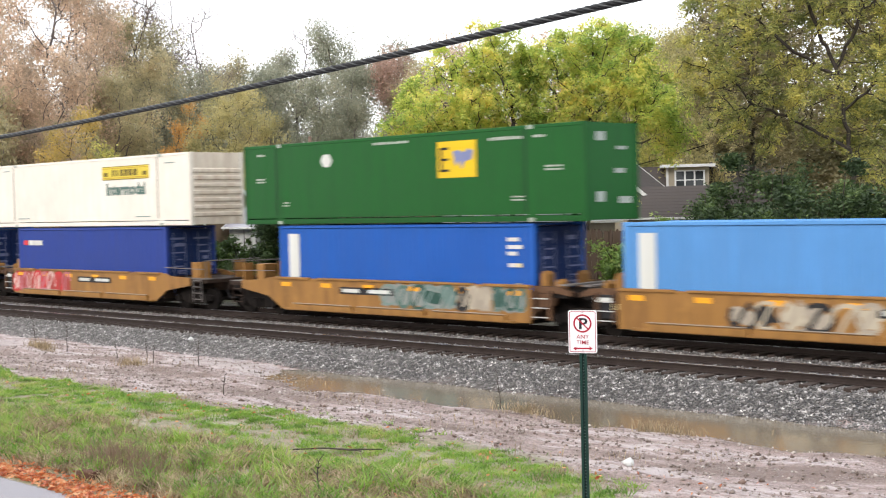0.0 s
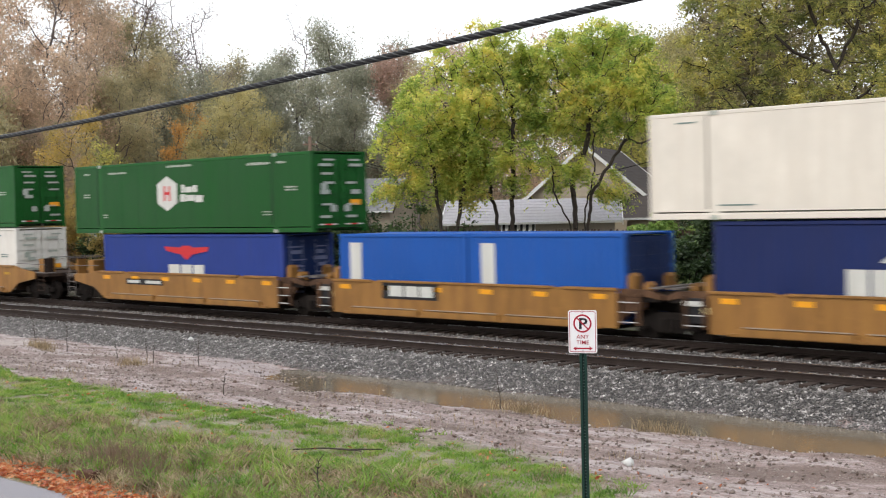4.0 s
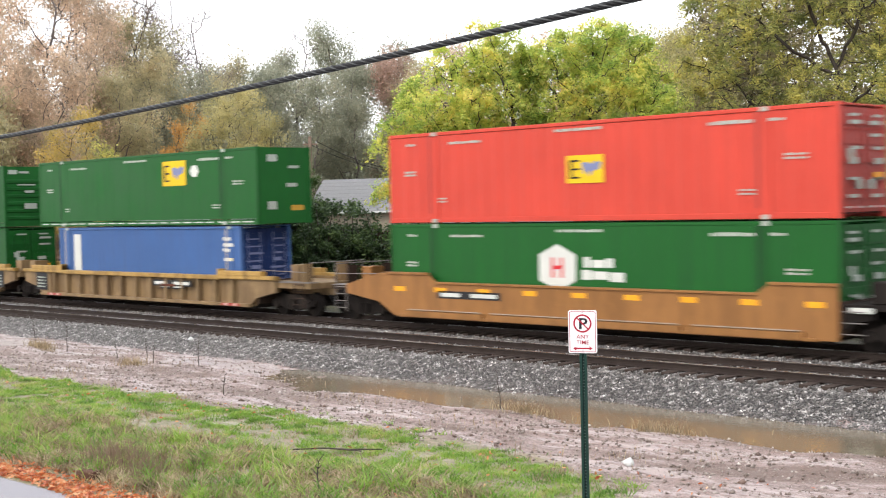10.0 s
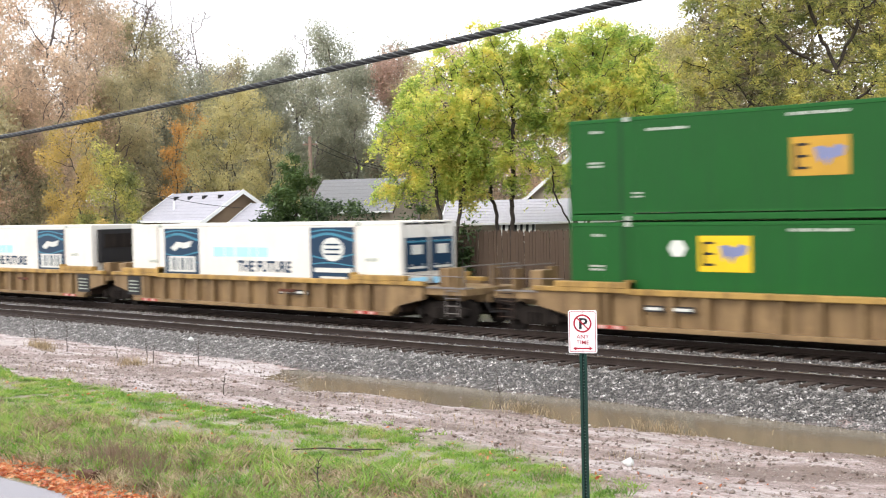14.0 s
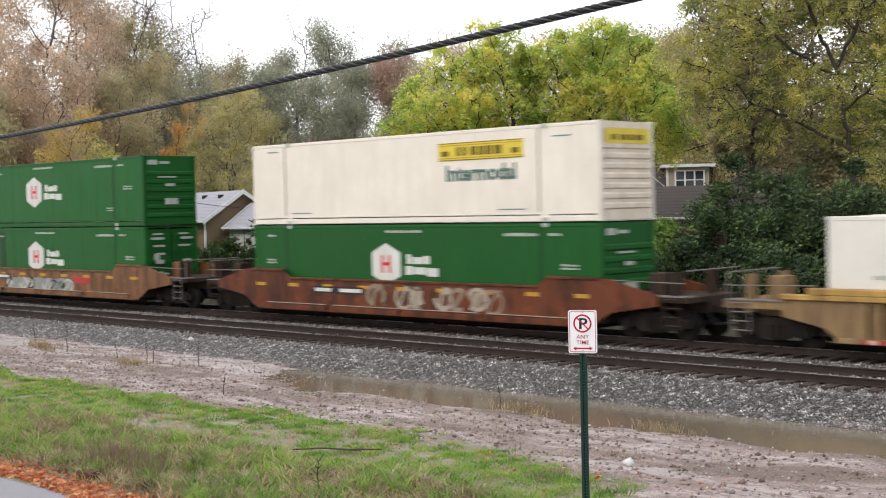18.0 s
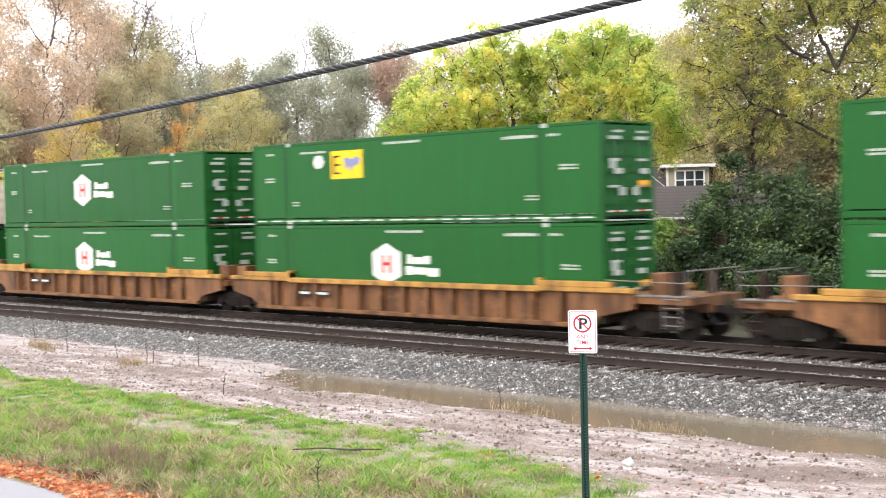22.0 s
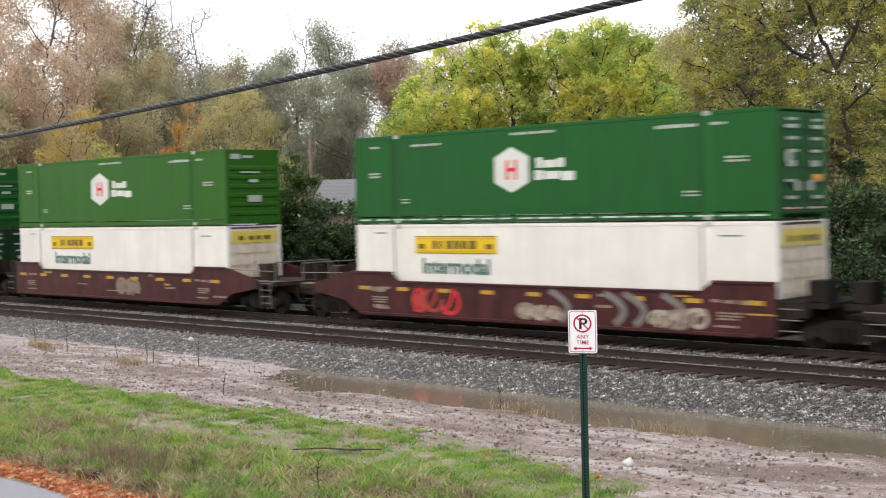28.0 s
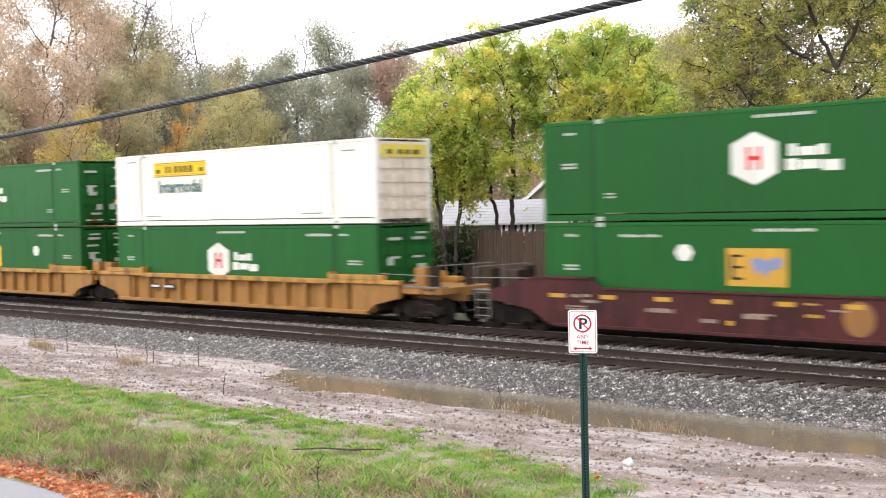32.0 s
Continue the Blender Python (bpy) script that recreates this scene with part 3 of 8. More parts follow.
def container_meshes(length, height, width, corr, lift):
    """Shapes that all boxes of one size share, without paint."""
    key = (length, height, width, corr, lift)
    if key in PROTO:
        return PROTO[key]
    h, w = length / 2, width / 2
    d = {}
    for side, s in (("near", -1), ("far", 1)):
        y = s * w
        inner = y - s * 0.03
        if corr:
            d["side_" + side] = corrugated(length - 0.3, 0.16, height - 0.12, y - s * 0.012, *corr) if s < 0 else corrugated(length - 0.3, 0.16, height - 0.12, y - 0.012, corr[0], -corr[1])
        else:
            # sheets lapped at slim upright seams, folded from one strip
            pts, k = [(-h + 0.1, inner + s * 0.018)], 13
            for i in range(1, k):
                x = -h + length * i / k
                pts += [(x - 0.03, inner + s * 0.018), (x - 0.025, inner + s * 0.023), (x + 0.025, inner + s * 0.023), (x + 0.03, inner + s * 0.018)]
            pts += [(h - 0.1, inner + s * 0.018), (h - 0.1, inner), (-h + 0.1, inner)]
            sh = Shape().prism(pts, "z", 0.27, height - 0.1)
            d["side_" + side] = sh
        a, b = inner - s * 0.05, y
        d["toprail_" + side] = Shape().box(-h, h, min(a, b), max(a, b), height - 0.11, height, 0.015)
        if corr:
            d["bottomrail_" + side] = Shape().box(-h, h, min(a, b), max(a, b), 0, 0.16, 0.015)
        else:
            d["bottomrail_" + side] = Shape().box(-h, h, min(a, b), max(a, b), 0.0, 0.175, 0.015).box(-h, h, min(a, b + -s * 0.012), max(a, b - s * 0.012), 0.215, 0.275)
    d["roof"] = Shape().box(-h + 0.05, h - 0.05, -w + 0.04, w - 0.04, height - 0.05, height - 0.012)
    d["floor"] = Shape().box(-h + 0.05, h - 0.05, -w + 0.06, w - 0.06, 0.10, 0.15)
    d["post"] = Shape().box(-0.08, 0.08, -0.085, 0.085, 0.0, height).box(-0.09, 0.09, -0.09, 0.09, height - 0.12, height + 0.002).box(-0.09, 0.09, -0.09, 0.09, -0.002, 0.12)
    d["liftpost"] = Shape().box(-0.16, 0.16, -0.02, 0.02, 0.12, height - 0.1).box(-0.09, 0.09, -0.035, 0.03, height - 0.125, height + 0.012).box(-0.09, 0.09, -0.035, 0.03, -0.012, 0.12)
    d["casting"] = Shape().box(-0.10, 0.10, -0.012, 0.10, -0.06, 0.062)
    nose = Shape().box(0.0, 0.05, -w + 0.08, w - 0.08, 0.02, height - 0.02)
    d["nose"] = nose
    rb = Shape()
    rb.add([(x, y, z) for y in (-w + 0.16, w - 0.16) for x, z in ((0.05, -0.10), (0.10, -0.055), (0.10, 0.055), (0.05, 0.10))],
           [(0, 1, 2, 3), (7, 6, 5, 4), (0, 4, 5, 1), (1, 5, 6, 2), (2, 6, 7, 3), (3, 7, 4, 0)])
    d["rib"] = rb
    d["door"] = Shape().box(0.0, 0.05, 0.02, w - 0.09, 0.14, height - 0.12)
    d["door_panel"] = Shape().box(0.05, 0.085, 0.06, w - 0.13, 0.0, 0.28)
    d["rod"] = Shape().tube((0.1, 0, 0.06), (0.1, 0, height - 0.05), 0.02, n=8).box(0.05, 0.13, -0.05, 0.05, 0.5, 0.56).box(0.05, 0.13, -0.05, 0.05, 1.4, 1.46).box(0.05, 0.13, -0.05, 0.05, 2.2, 2.26)
    d["rod"].box(0.09, 0.12, -0.03, 0.28, 1.0, 1.05)
    PROTO[key] = d
    return d


PAINTED = {}


def painted(d, key, tag, material):
    k = (id(d), key, material)
    if k not in PAINTED:
        PAINTED[k] = d[key].mesh(tag, M[material])
    return PAINTED[k]


def container(label, body, end="door", length=L53, height=H53, corr=None, end_paint=None, post_paint=None, rib_count=6, width=W53):
    """A box container, origin at the middle of its base. The end that leads the train (+x) is 'door', 'ribbed' or 'plain'."""
    lift = length > 13
    d = container_meshes(length, height, width, corr, lift)
    box = thing("shipping_container", label, "container", group="containers on the train")
    h, w = length / 2, width / 2
    ep, pp = end_paint or body, post_paint or body
    for side in ("near", "far"):
        part("side_panel", painted(d, "side_" + side, "side_panel", body), box)
        part("top_rail", painted(d, "toprail_" + side, "top_rail", body), box)
        part("bottom_rail", painted(d, "bottomrail_" + side, "bottom_rail", body), box)
    part("roof", painted(d, "roof", "roof", body), box)
    part("floor", painted(d, "floor", "floor", "dark_steel"), box)
    for sx in (-1, 1):
        for sy in (-1, 1):
            part("corner_post", painted(d, "post", "corner_post", pp), box, "", Matrix.Translation((sx * (h - 0.08), sy * (w - 0.085), 0)))
            if lift:
                lp = part("lifting_post", painted(d, "liftpost", "lifting_post", body), box, "", Matrix.LocRotScale((sx * 6.0, sy * (w - 0.028), 0), Euler((0, 0, 0 if sy < 0 else math.pi)), None))
                if sy < 0:
                    # flat dark strip: the shade of the post's recess put in as colour
                    shade_film = "green_dark" if body.startswith("green") else {"red": "red_dark", "blue_violet": "blue_dark"}.get(body, "mark_grey_warm")
                    plate(box, shade_film, sx * 6.0 - 0.25, sx * 6.0 - 0.17, 0.29, height - 0.12, -w + 0.005, "post_groove", "flat dark strip painted as the shade beside the lifting post")
                for z in (0.055, height - 0.06):
                    part("corner_casting", painted(d, "casting", "corner_casting", "mark_faint"), lp, "pale worn corner casting", Matrix.Translation((0, -0.045, z)))
    for sx in (-1, 1):
        kind = end if sx > 0 else ("plain" if end == "door" else "door")
        turn = 0 if sx > 0 else math.pi
        at = Matrix.LocRotScale((sx * (h - 0.07), 0, 0), Euler((0, 0, turn)), None)
        if kind == "door":
            for sy in (1, -1):
                flip = Matrix.Diagonal((1, sy, 1, 1))
                door = part("door", painted(d, "door", "door", ep), box, "container door with lock rods", at @ flip)
                if sx > 0:
                    for k in range(5):
                        part("door_panel", painted(d, "door_panel", "door_panel", ep), door, "", Matrix.Translation((0, 0, 0.45 + k * (height - 0.75) / 4.6)))
                for q in (0.32, 0.86):
                    part("lock_rod", painted(d, "rod", "lock_rod", ep if ep != "white" else "steel"), door, "", Matrix.Translation((0, q, 0)))
        else:
            wall = part("end_wall", painted(d, "nose", "end_wall", ep), box, "", at)
            if kind == "ribbed":
                for i in range(rib_count):
                    part("end_rib", painted(d, "rib", "end_rib", ep), wall, "", Matrix.Translation((0, 0, 0.42 + i * (height - 1.15) / (rib_count - 1))))
    return box


HEX = {}


def hexagon(parent, material, x, z, hw, hh, y, name="logo_panel", label="white hexagon emblem panel"):
    key = (material, round(hw, 2), round(hh, 2))
    if key not in HEX and hw > hh + 0.02:
        ring = [(hw, 0), (hw * 0.5, hh), (-hw * 0.5, hh), (-hw, 0), (-hw * 0.5, -hh), (hw * 0.5, -hh)]
        HEX[key] = Shape().prism(ring, "y", -0.004, 0.004).mesh("hexagon_film", M[material])
    if key not in HEX:
        ring = [(0, hh), (hw, hh * 0.55), (hw, -hh * 0.55), (0, -hh), (-hw, -hh * 0.55), (-hw, hh * 0.55)]
        HEX[key] = Shape().prism(ring, "y", -0.004, 0.004).mesh("hexagon_film", M[material])
    return part(name, HEX[key], parent, label, Matrix.Translation((x, y - 0.004, z)))


def small_marks(box, length, height, y, colour="mark_faint", seed=0, low=True):
    """The stencilled lines that cannot be read: plain bars by the posts and along the top rail."""
    h = length / 2
    r = random.Random(seed)
    rows = [(7.1, 8.8, height - 0.27, 0.09), (12.4, 13.75, height - 0.39, 0.12), (14.2, 14.65, height - 0.38, 0.10), (14.65, 15.3, 1.62, 0.07),
            (14.65, 15.3, 1.52, 0.07), (0.72, 1.22, 1.62, 0.07), (0.72, 1.22, 1.52, 0.07), (0.8, 1.2, height - 0.4, 0.09)]
    if low:
        rows += [(13.3, 13.78, 0.74, 0.06), (13.3, 13.78, 0.64, 0.06), (2.25, 2.65, 0.74, 0.06), (2.25, 2.65, 0.64, 0.06)]
    if r.random() < 0.5:
        rows.append((2.75, 4.1, height - 0.42, 0.1))
    for a, b, z, t in rows:
        print_line(box, colour, a - h, b - h, z, z + t * 0.85, y)


def hex_livery(box, y=-W53 / 2 + 0.008, seed=0, low=True):
    h = L53 / 2
    emblem = hexagon(box, "mark", 7.1 - h, 1.58, 0.69, 0.70, y)
    for q in (-0.17, 0.17):
        plate(emblem, "mark_red", q - 0.06, q + 0.06, -0.3, 0.3, -0.004, "emblem_block", "faded red bar of the emblem", 0.004)
    plate(emblem, "mark_red", -0.109, 0.109, -0.05, 0.06, -0.004, "emblem_block", "", 0.004)
    for a, b, z, t in ((8.1, 8.32, 1.60, 0.31), (8.38, 8.86, 1.60, 0.22), (8.90, 9.16, 1.60, 0.27), (8.02, 8.36, 1.24, 0.29), (8.41, 8.98, 1.26, 0.23), (9.03, 9.54, 1.2, 0.27)):
        plate(box, "mark", a - h, b - h, z, z + t, y)
    small_marks(box, L53, H53, y, seed=seed, low=low)


def square_livery(box, variant="a", y=-W53 / 2 + 0.008, seed=0, low=True, gold="mark_yellow", marks="mark_faint"):
    h = L53 / 2
    x0, x1, z0, z1 = {"k": (7.53, 8.88, 1.10, 1.91), "a": (7.19, 8.81, 1.08, 2.07), "b": (6.26, 8.07, 0.74, 2.30), "d": (4.39, 6.02, 1.55, 2.52), "e": (10.15, 11.85, 1.42, 2.58), "f": (9.97, 11.57, 1.58, 2.57), "g": (11.22, 12.84, 1.71, 2.65), "h": (6.23, 8.02, 1.19, 2.19), "i": (7.49, 8.85, 1.10, 1.95), "j": (11.78, 13.03, 1.62, 2.53)}[variant]
    panel = plate(box, gold, x0 - h, x1 - h, z0, z1, y, "logo_panel", "square yellow emblem panel with a blue patch")
    cy = (z0 + z1) / 2
    k, m = (z1 - z0) / 1.5, (x1 - x0) / 1.62
    plate(box, "mark_black", x0 + 0.12 - h, x0 + 0.22 - h, cy - 0.5 * k, cy + 0.5 * k, y - 0.008, "logo_bar")
    for q in (-0.5, -0.05, 0.4):
        plate(box, "mark_black", x0 + 0.12 - h, x0 + 0.5 - h, cy + q * k, cy + (q + 0.1) * k, y - 0.008, "logo_bar")
    ring = [(0.66, 0.32), (0.78, -0.3), (0.92, -0.05), (1.02, -0.42), (1.16, -0.12), (1.44, -0.02), (1.52, 0.3), (1.3, 0.42), (1.1, 0.25), (0.9, 0.38)]
    blob = Shape().prism([(x0 - h + a * m, cy + b * k) for a, b in ring], "y", -0.004, 0.004).mesh("blue_patch", M["mark_blue"])
    part("logo_patch", blob, box, "", Matrix.Translation((0, y - 0.012, 0)))
    hx = {"k": None, "a": (12.18, 1.85), "b": (3.72, 2.22), "d": (3.72, 2.17), "e": (4.69, 2.2), "f": (12.15, 2.12), "g": (7.7, 1.7), "h": (4.89, 2.06), "i": (3.81, 1.79), "j": (7.0, 2.6)}[variant]
    if hx:
        hexagon(box, "mark", hx[0] - h, hx[1], 0.30, 0.22, y, "marking", "small white hexagon placard")
    small_marks(box, L53, H53, y, colour=marks, seed=seed + 5, low=low)


def banner_livery(box, at=9.67, y=-W53 / 2 + 0.008, end=True, ribbed=False):
    h = L53 / 2
    x0 = at - h
    plate(box, "mark_lemon" if ribbed else "mark_yellow", x0, x0 + 3.6, 1.95, 2.52, y, "logo_panel", "yellow banner panel with black bars")
    for a, b in ((0.14, 0.46), (0.80, 0.98), (1.08, 1.24), (1.42, 1.68), (1.76, 2.0), (2.07, 2.33), (2.42, 2.72), (3.12, 3.42)):
        plate(box, "mark_olive", x0 + a, x0 + b, 2.1, 2.26 if a > 3 or a < 0.6 else 2.37, y - 0.008, "logo_bar")
    for z in (1.955, 2.02, 2.42, 2.49):
        plate(box, "mark_gold" if 2.0 < z < 2.45 else "mark_olive", x0 + 0.02, x0 + 3.58, z, z + 0.022, y - 0.008, "logo_line")
    part("wording", lettering("Intermodal", 0.68, "mark_slate", 0.003, 0.035), box, "grey-green lettering reading Intermodal", Matrix.LocRotScale((x0 + 1.8, y - 0.004, 1.32), Euler((math.pi / 2, 0, 0)), None))
    plate(box, "mark_grey", 2.2 - h, 3.3 - h, 0.36, 0.40, y)
    plate(box, "mark_grey", 12.2 - h, 13.3 - h, 0.36, 0.40, y)
    plate(box, "mark_grey", 0.9 - h, 1.5 - h, 2.6, 2.64, y)
    plate(box, "mark_grey", 14.4 - h, 15.1 - h, 2.5, 2.54, y)
    if end:
        ex = h + 0.02 if not ribbed else h + 0.035
        end_plate(box, "mark_lemon", -1.1, 1.1, 2.24, 2.68, ex, name="logo_panel", label="yellow banner panel on the end")
        for a, b in ((-0.8, -0.55), (-0.35, -0.05), (0.05, 0.3), (0.4, 0.75)):
            end_plate(box, "mark_olive", a, b, 2.34, 2.5, ex + 0.01, name="logo_bar")


def rail_dashes(box, y=-W53 / 2 - 0.001):
    """A broken white reflective line along the bottom rail."""
    for i in range(20):
        x = -7.85 + i * 0.79
        plate(box, "mark", x, x + (0.62 if i % 4 else 0.5), 0.085, 0.125, y, "reflector", "white reflective dash on the bottom rail")


def end_marks(box, length, kind, seed=0, colour="mark_faint"):
    """Placards and stencils on the leading end."""
    r = random.Random(seed)
    x = length / 2 + (0.0 if kind == "door" else -0.018)
    if kind == "door":
        for sy in (-1, 1):
            c = sy * 0.62
            for z, wide, t in ((2.55, 0.5, 0.07), (2.35, 0.6, 0.1), (2.05, 0.55, 0.08), (1.72, 0.5, 0.08), (1.35, 0.42, 0.16), (0.95, 0.55, 0.07), (0.5, 0.5, 0.09)):
                if r.random() < 0.85:
                    q = r.uniform(-0.12, 0.12)
                    end_plate(box, colour, c + q - wide / 2, c + q + wide / 2, z, z + t, x + 0.055)
        for c, z in ((-0.78, 1.5), (-0.35, 0.72), (0.3, 0.72)):
            end_plate(box, colour, c - 0.14, c + 0.14, z, z + 0.24, x + 0.056, label="pale square placard on the door")
        for sy in (-1, 1):
            end_plate(box, "mark", sy * 0.62 - 0.4, sy * 0.62 + 0.4, 0.24, 0.29, x + 0.055, name="reflector", label="red and white reflective strip")
            end_plate(box, "mark_red", sy * 0.62 - 0.16, sy * 0.62 + 0.16, 0.24, 0.29, x + 0.064, name="reflector")
        if r.random() < 0.75:
            end_plate(box, "mark_orange", 0.45, 0.95, 0.95, 1.15, x + 0.055)
    elif kind == "ribbed":
        end_plate(box, colour, -0.62, 0.3, 1.98, 2.04, x + 0.06)
        end_plate(box, colour, -0.25, 0.2, 1.62, 1.74, x + 0.06)
        end_plate(box, colour, -0.3, 0.35, 0.86, 1.12, x + 0.06)
        end_plate(box, colour, -1.05, -0.6, 2.52, 2.72, x + 0.012, label="pale round emblem on the end")
        end_plate(box, colour, -0.5, 0.0, 2.56, 2.66, x + 0.012)
    else:
        for a, b, z, t in ((-0.8, -0.35, 2.35, 0.26), (-0.8, -0.4, 0.55, 0.3), (0.1, 0.6, 1.4, 0.14), (0.3, 0.9, 0.5, 0.2), (0.2, 0.7, 2.1, 0.1)):
            end_plate(box, colour if r.random() < 0.8 else "mark_gold", a, b, z, z + t, x + 0.012)


# ---- well cars ----
CAR = {}


def car_mesh(key, tag, material, make):
    k = (key, material)
    if k not in CAR:
        CAR[k] = make().mesh(tag, M[material])
    return CAR[k]


def side_profile(half, left, right, deep, low_step=False):
    """Outline of a smooth car side in (x, z): a deep middle, raised stepped ends and cut-up lower corners."""
    w = half - 2.15
    step = 1.42 if half < 9 else 1.52 if low_step else 1.70
    def end(kind):
        if low_step and kind != "art":
            return [(w + 0.2, deep), (w + 1.0, 0.74), (half + 0.45, 0.98), (half + 0.45, 1.28), (half - 0.9, step - 0.1), (half - 1.2, step), (w - 2.6, step), (w - 2.8, 1.42)]
        if kind == "art":
            return [(half - 1.58, deep), (half - 1.58, step), (w - 1.35, step), (w - 1.75, 1.42)]
        return [(w + 0.2, deep), (w + 1.0, 0.74), (half + 0.45, 0.98), (half + 0.45, 1.28), (half - 0.9, step - 0.1), (half - 1.2, step), (w - 1.35, step), (w - 1.75, 1.42)]
    return end(right) + [(-x, z) for x, z in end(left)][::-1]


def bogie(parent, x):
    """Two-axle truck with side frames, springs and four wheels."""
    b = part("bogie", car_mesh("bolster", "bogie", "dark_steel", lambda: Shape().box(-0.25, 0.25, -1.05, 1.05, 0.38, 0.62).box(-0.35, 0.35, -0.3, 0.3, 0.6, 0.86)), parent, "dark greasy two-axle truck", Matrix.Translation((x, 0, 0)))
    def frame_shape():
        ring = [(-1.18, 0.36), (-1.18, 0.56), (-0.85, 0.62), (-0.35, 0.78), (0.35, 0.78), (0.85, 0.62), (1.18, 0.56), (1.18, 0.36), (0.72, 0.36), (0.38, 0.22), (-0.38, 0.22), (-0.72, 0.36)]
        s = Shape().prism(ring, "y", -0.07, 0.07)
        for q in (-0.2, 0.0, 0.2):
            s.tube((q, -0.1, 0.28), (q, -0.1, 0.60), 0.07, n=8)
        for q in (-0.9, 0.9):
            s.tube((q, -0.16, 0.42), (q, 0.1, 0.42), 0.15, n=12)
        return s
    for sy in (-1, 1):
        part("side_frame", car_mesh("frame", "side_frame", "dark_steel", frame_shape), b, "", Matrix.LocRotScale((0, sy * 1.0, 0), Euler((0, 0, 0 if sy < 0 else math.pi)), None))
        for q in (-0.9, 0.9):
            part("wheel", car_mesh("wheel", "wheel", "dark_steel", lambda: Shape().tube((0, -0.065, 0), (0, 0.065, 0), 0.42, n=28).tube((0, 0.065, 0), (0, 0.10, 0), 0.45, n=28).tube((0, -0.10, 0), (0, -0.06, 0), 0.13, n=12)),
                 b, "dark steel wheel with a worn tread", Matrix.LocRotScale((q, sy * 0.755, 0.42), Euler((0, 0, 0 if sy < 0 else math.pi)), None))
    for q in (-0.9, 0.9):
        part("axle", car_mesh("axle", "axle", "dark_steel", lambda: Shape().tube((0, -0.7, 0), (0, 0.7, 0), 0.085, n=10)), b, "", Matrix.Translation((q, 0, 0.42)))
    return b


def tags_on_car(car, y, half, style, seed, panel_x):
    """Number panel, reflectors and stencils: plain bars."""
    r = random.Random(seed)
    if style in ("smooth", "maroon"):
        k = 9 if half > 9 else 6
        for i in range(k):
            x = -half + 2.2 + (2 * half - 4.4) * i / (k - 1)
            bright = style == "smooth" and half < 9 or seed in (9, 10, 11)
            plate(car, "mark_orange" if bright else "mark_gold", x - 0.26, x + 0.26, 1.12, 1.27 if bright else 1.24, y, "reflector", "orange reflective strip")
    if style == "smooth":
        if seed in (4, 6):
            plate(car, "mark_black", panel_x - 1.3, panel_x + 1.3, 0.84, 1.37, y, "emblem_panel", "large black panel with three white blocks")
            for a, b in ((-0.95, -0.3), (-0.2, 0.42), (0.5, 1.1)):
                plate(car, "mark", panel_x + a, panel_x + b, 0.93, 1.28, y - 0.008, "emblem_block")
        else:
            plate(car, "mark_black", panel_x - 1.35, panel_x + 1.35, 0.93, 1.17, y, "number_panel", "black number panel with unreadable white bars")
            for a, b in ((-1.2, -0.35), (0.1, 1.2)):
                plate(car, "mark", panel_x + a, panel_x + b, 0.99, 1.11, y - 0.008)
    elif style == "maroon":
        for i in range(r.randint(7, 11)):
            x, z, wide = r.uniform(-half + 2, half - 2.2), r.uniform(0.55, 1.3), r.uniform(0.25, 0.9)
            print_line(car, "stencil_pale" if r.random() < 0.7 else "mark_gold", x, x + wide, z, z + r.choice((0.05, 0.08, 0.12)), y)
    elif style == "ribbed":
        plate(car, "mark_black", panel_x - 0.75, panel_x - 0.1, 0.82, 1.0, y + 0.02, "number_panel", "dark number panel")
        plate(car, "mark_black", panel_x + 0.05, panel_x + 0.9, 0.82, 1.0, y + 0.02, "number_panel", "dark number panel")
        for a, b in ((-0.68, -0.18), (0.12, 0.8)):
            plate(car, "mark", panel_x + a, panel_x + b, 0.87, 0.95, y + 0.012)


def ribbon(pts, wide, y):
    """A flat sprayed stroke of even width along a bent line on the side (x, z)."""
    v, n = [], len(pts)
    for i, (x, z) in enumerate(pts):
        (xa, za), (xb, zb) = pts[max(i - 1, 0)], pts[min(i + 1, n - 1)]
        k = math.hypot(xb - xa, zb - za) + 1e-6
        nx, nz = -(zb - za) / k * wide / 2, (xb - xa) / k * wide / 2
        v += [(x + nx, y, z + nz), (x - nx, y, z - nz), (x + nx, y - 0.003, z + nz), (x - nx, y - 0.003, z - nz)]
    f = []
    for i in range(0, 4 * (n - 1), 4):
        f += [(i, i + 1, i + 5, i + 4), (i + 2, i + 6, i + 7, i + 3), (i, i + 4, i + 6, i + 2), (i + 1, i + 3, i + 7, i + 5)]
    f += [(0, 2, 3, 1), (4 * n - 4, 4 * n - 3, 4 * n - 1, 4 * n - 2)]
    return Shape().add(v, f)


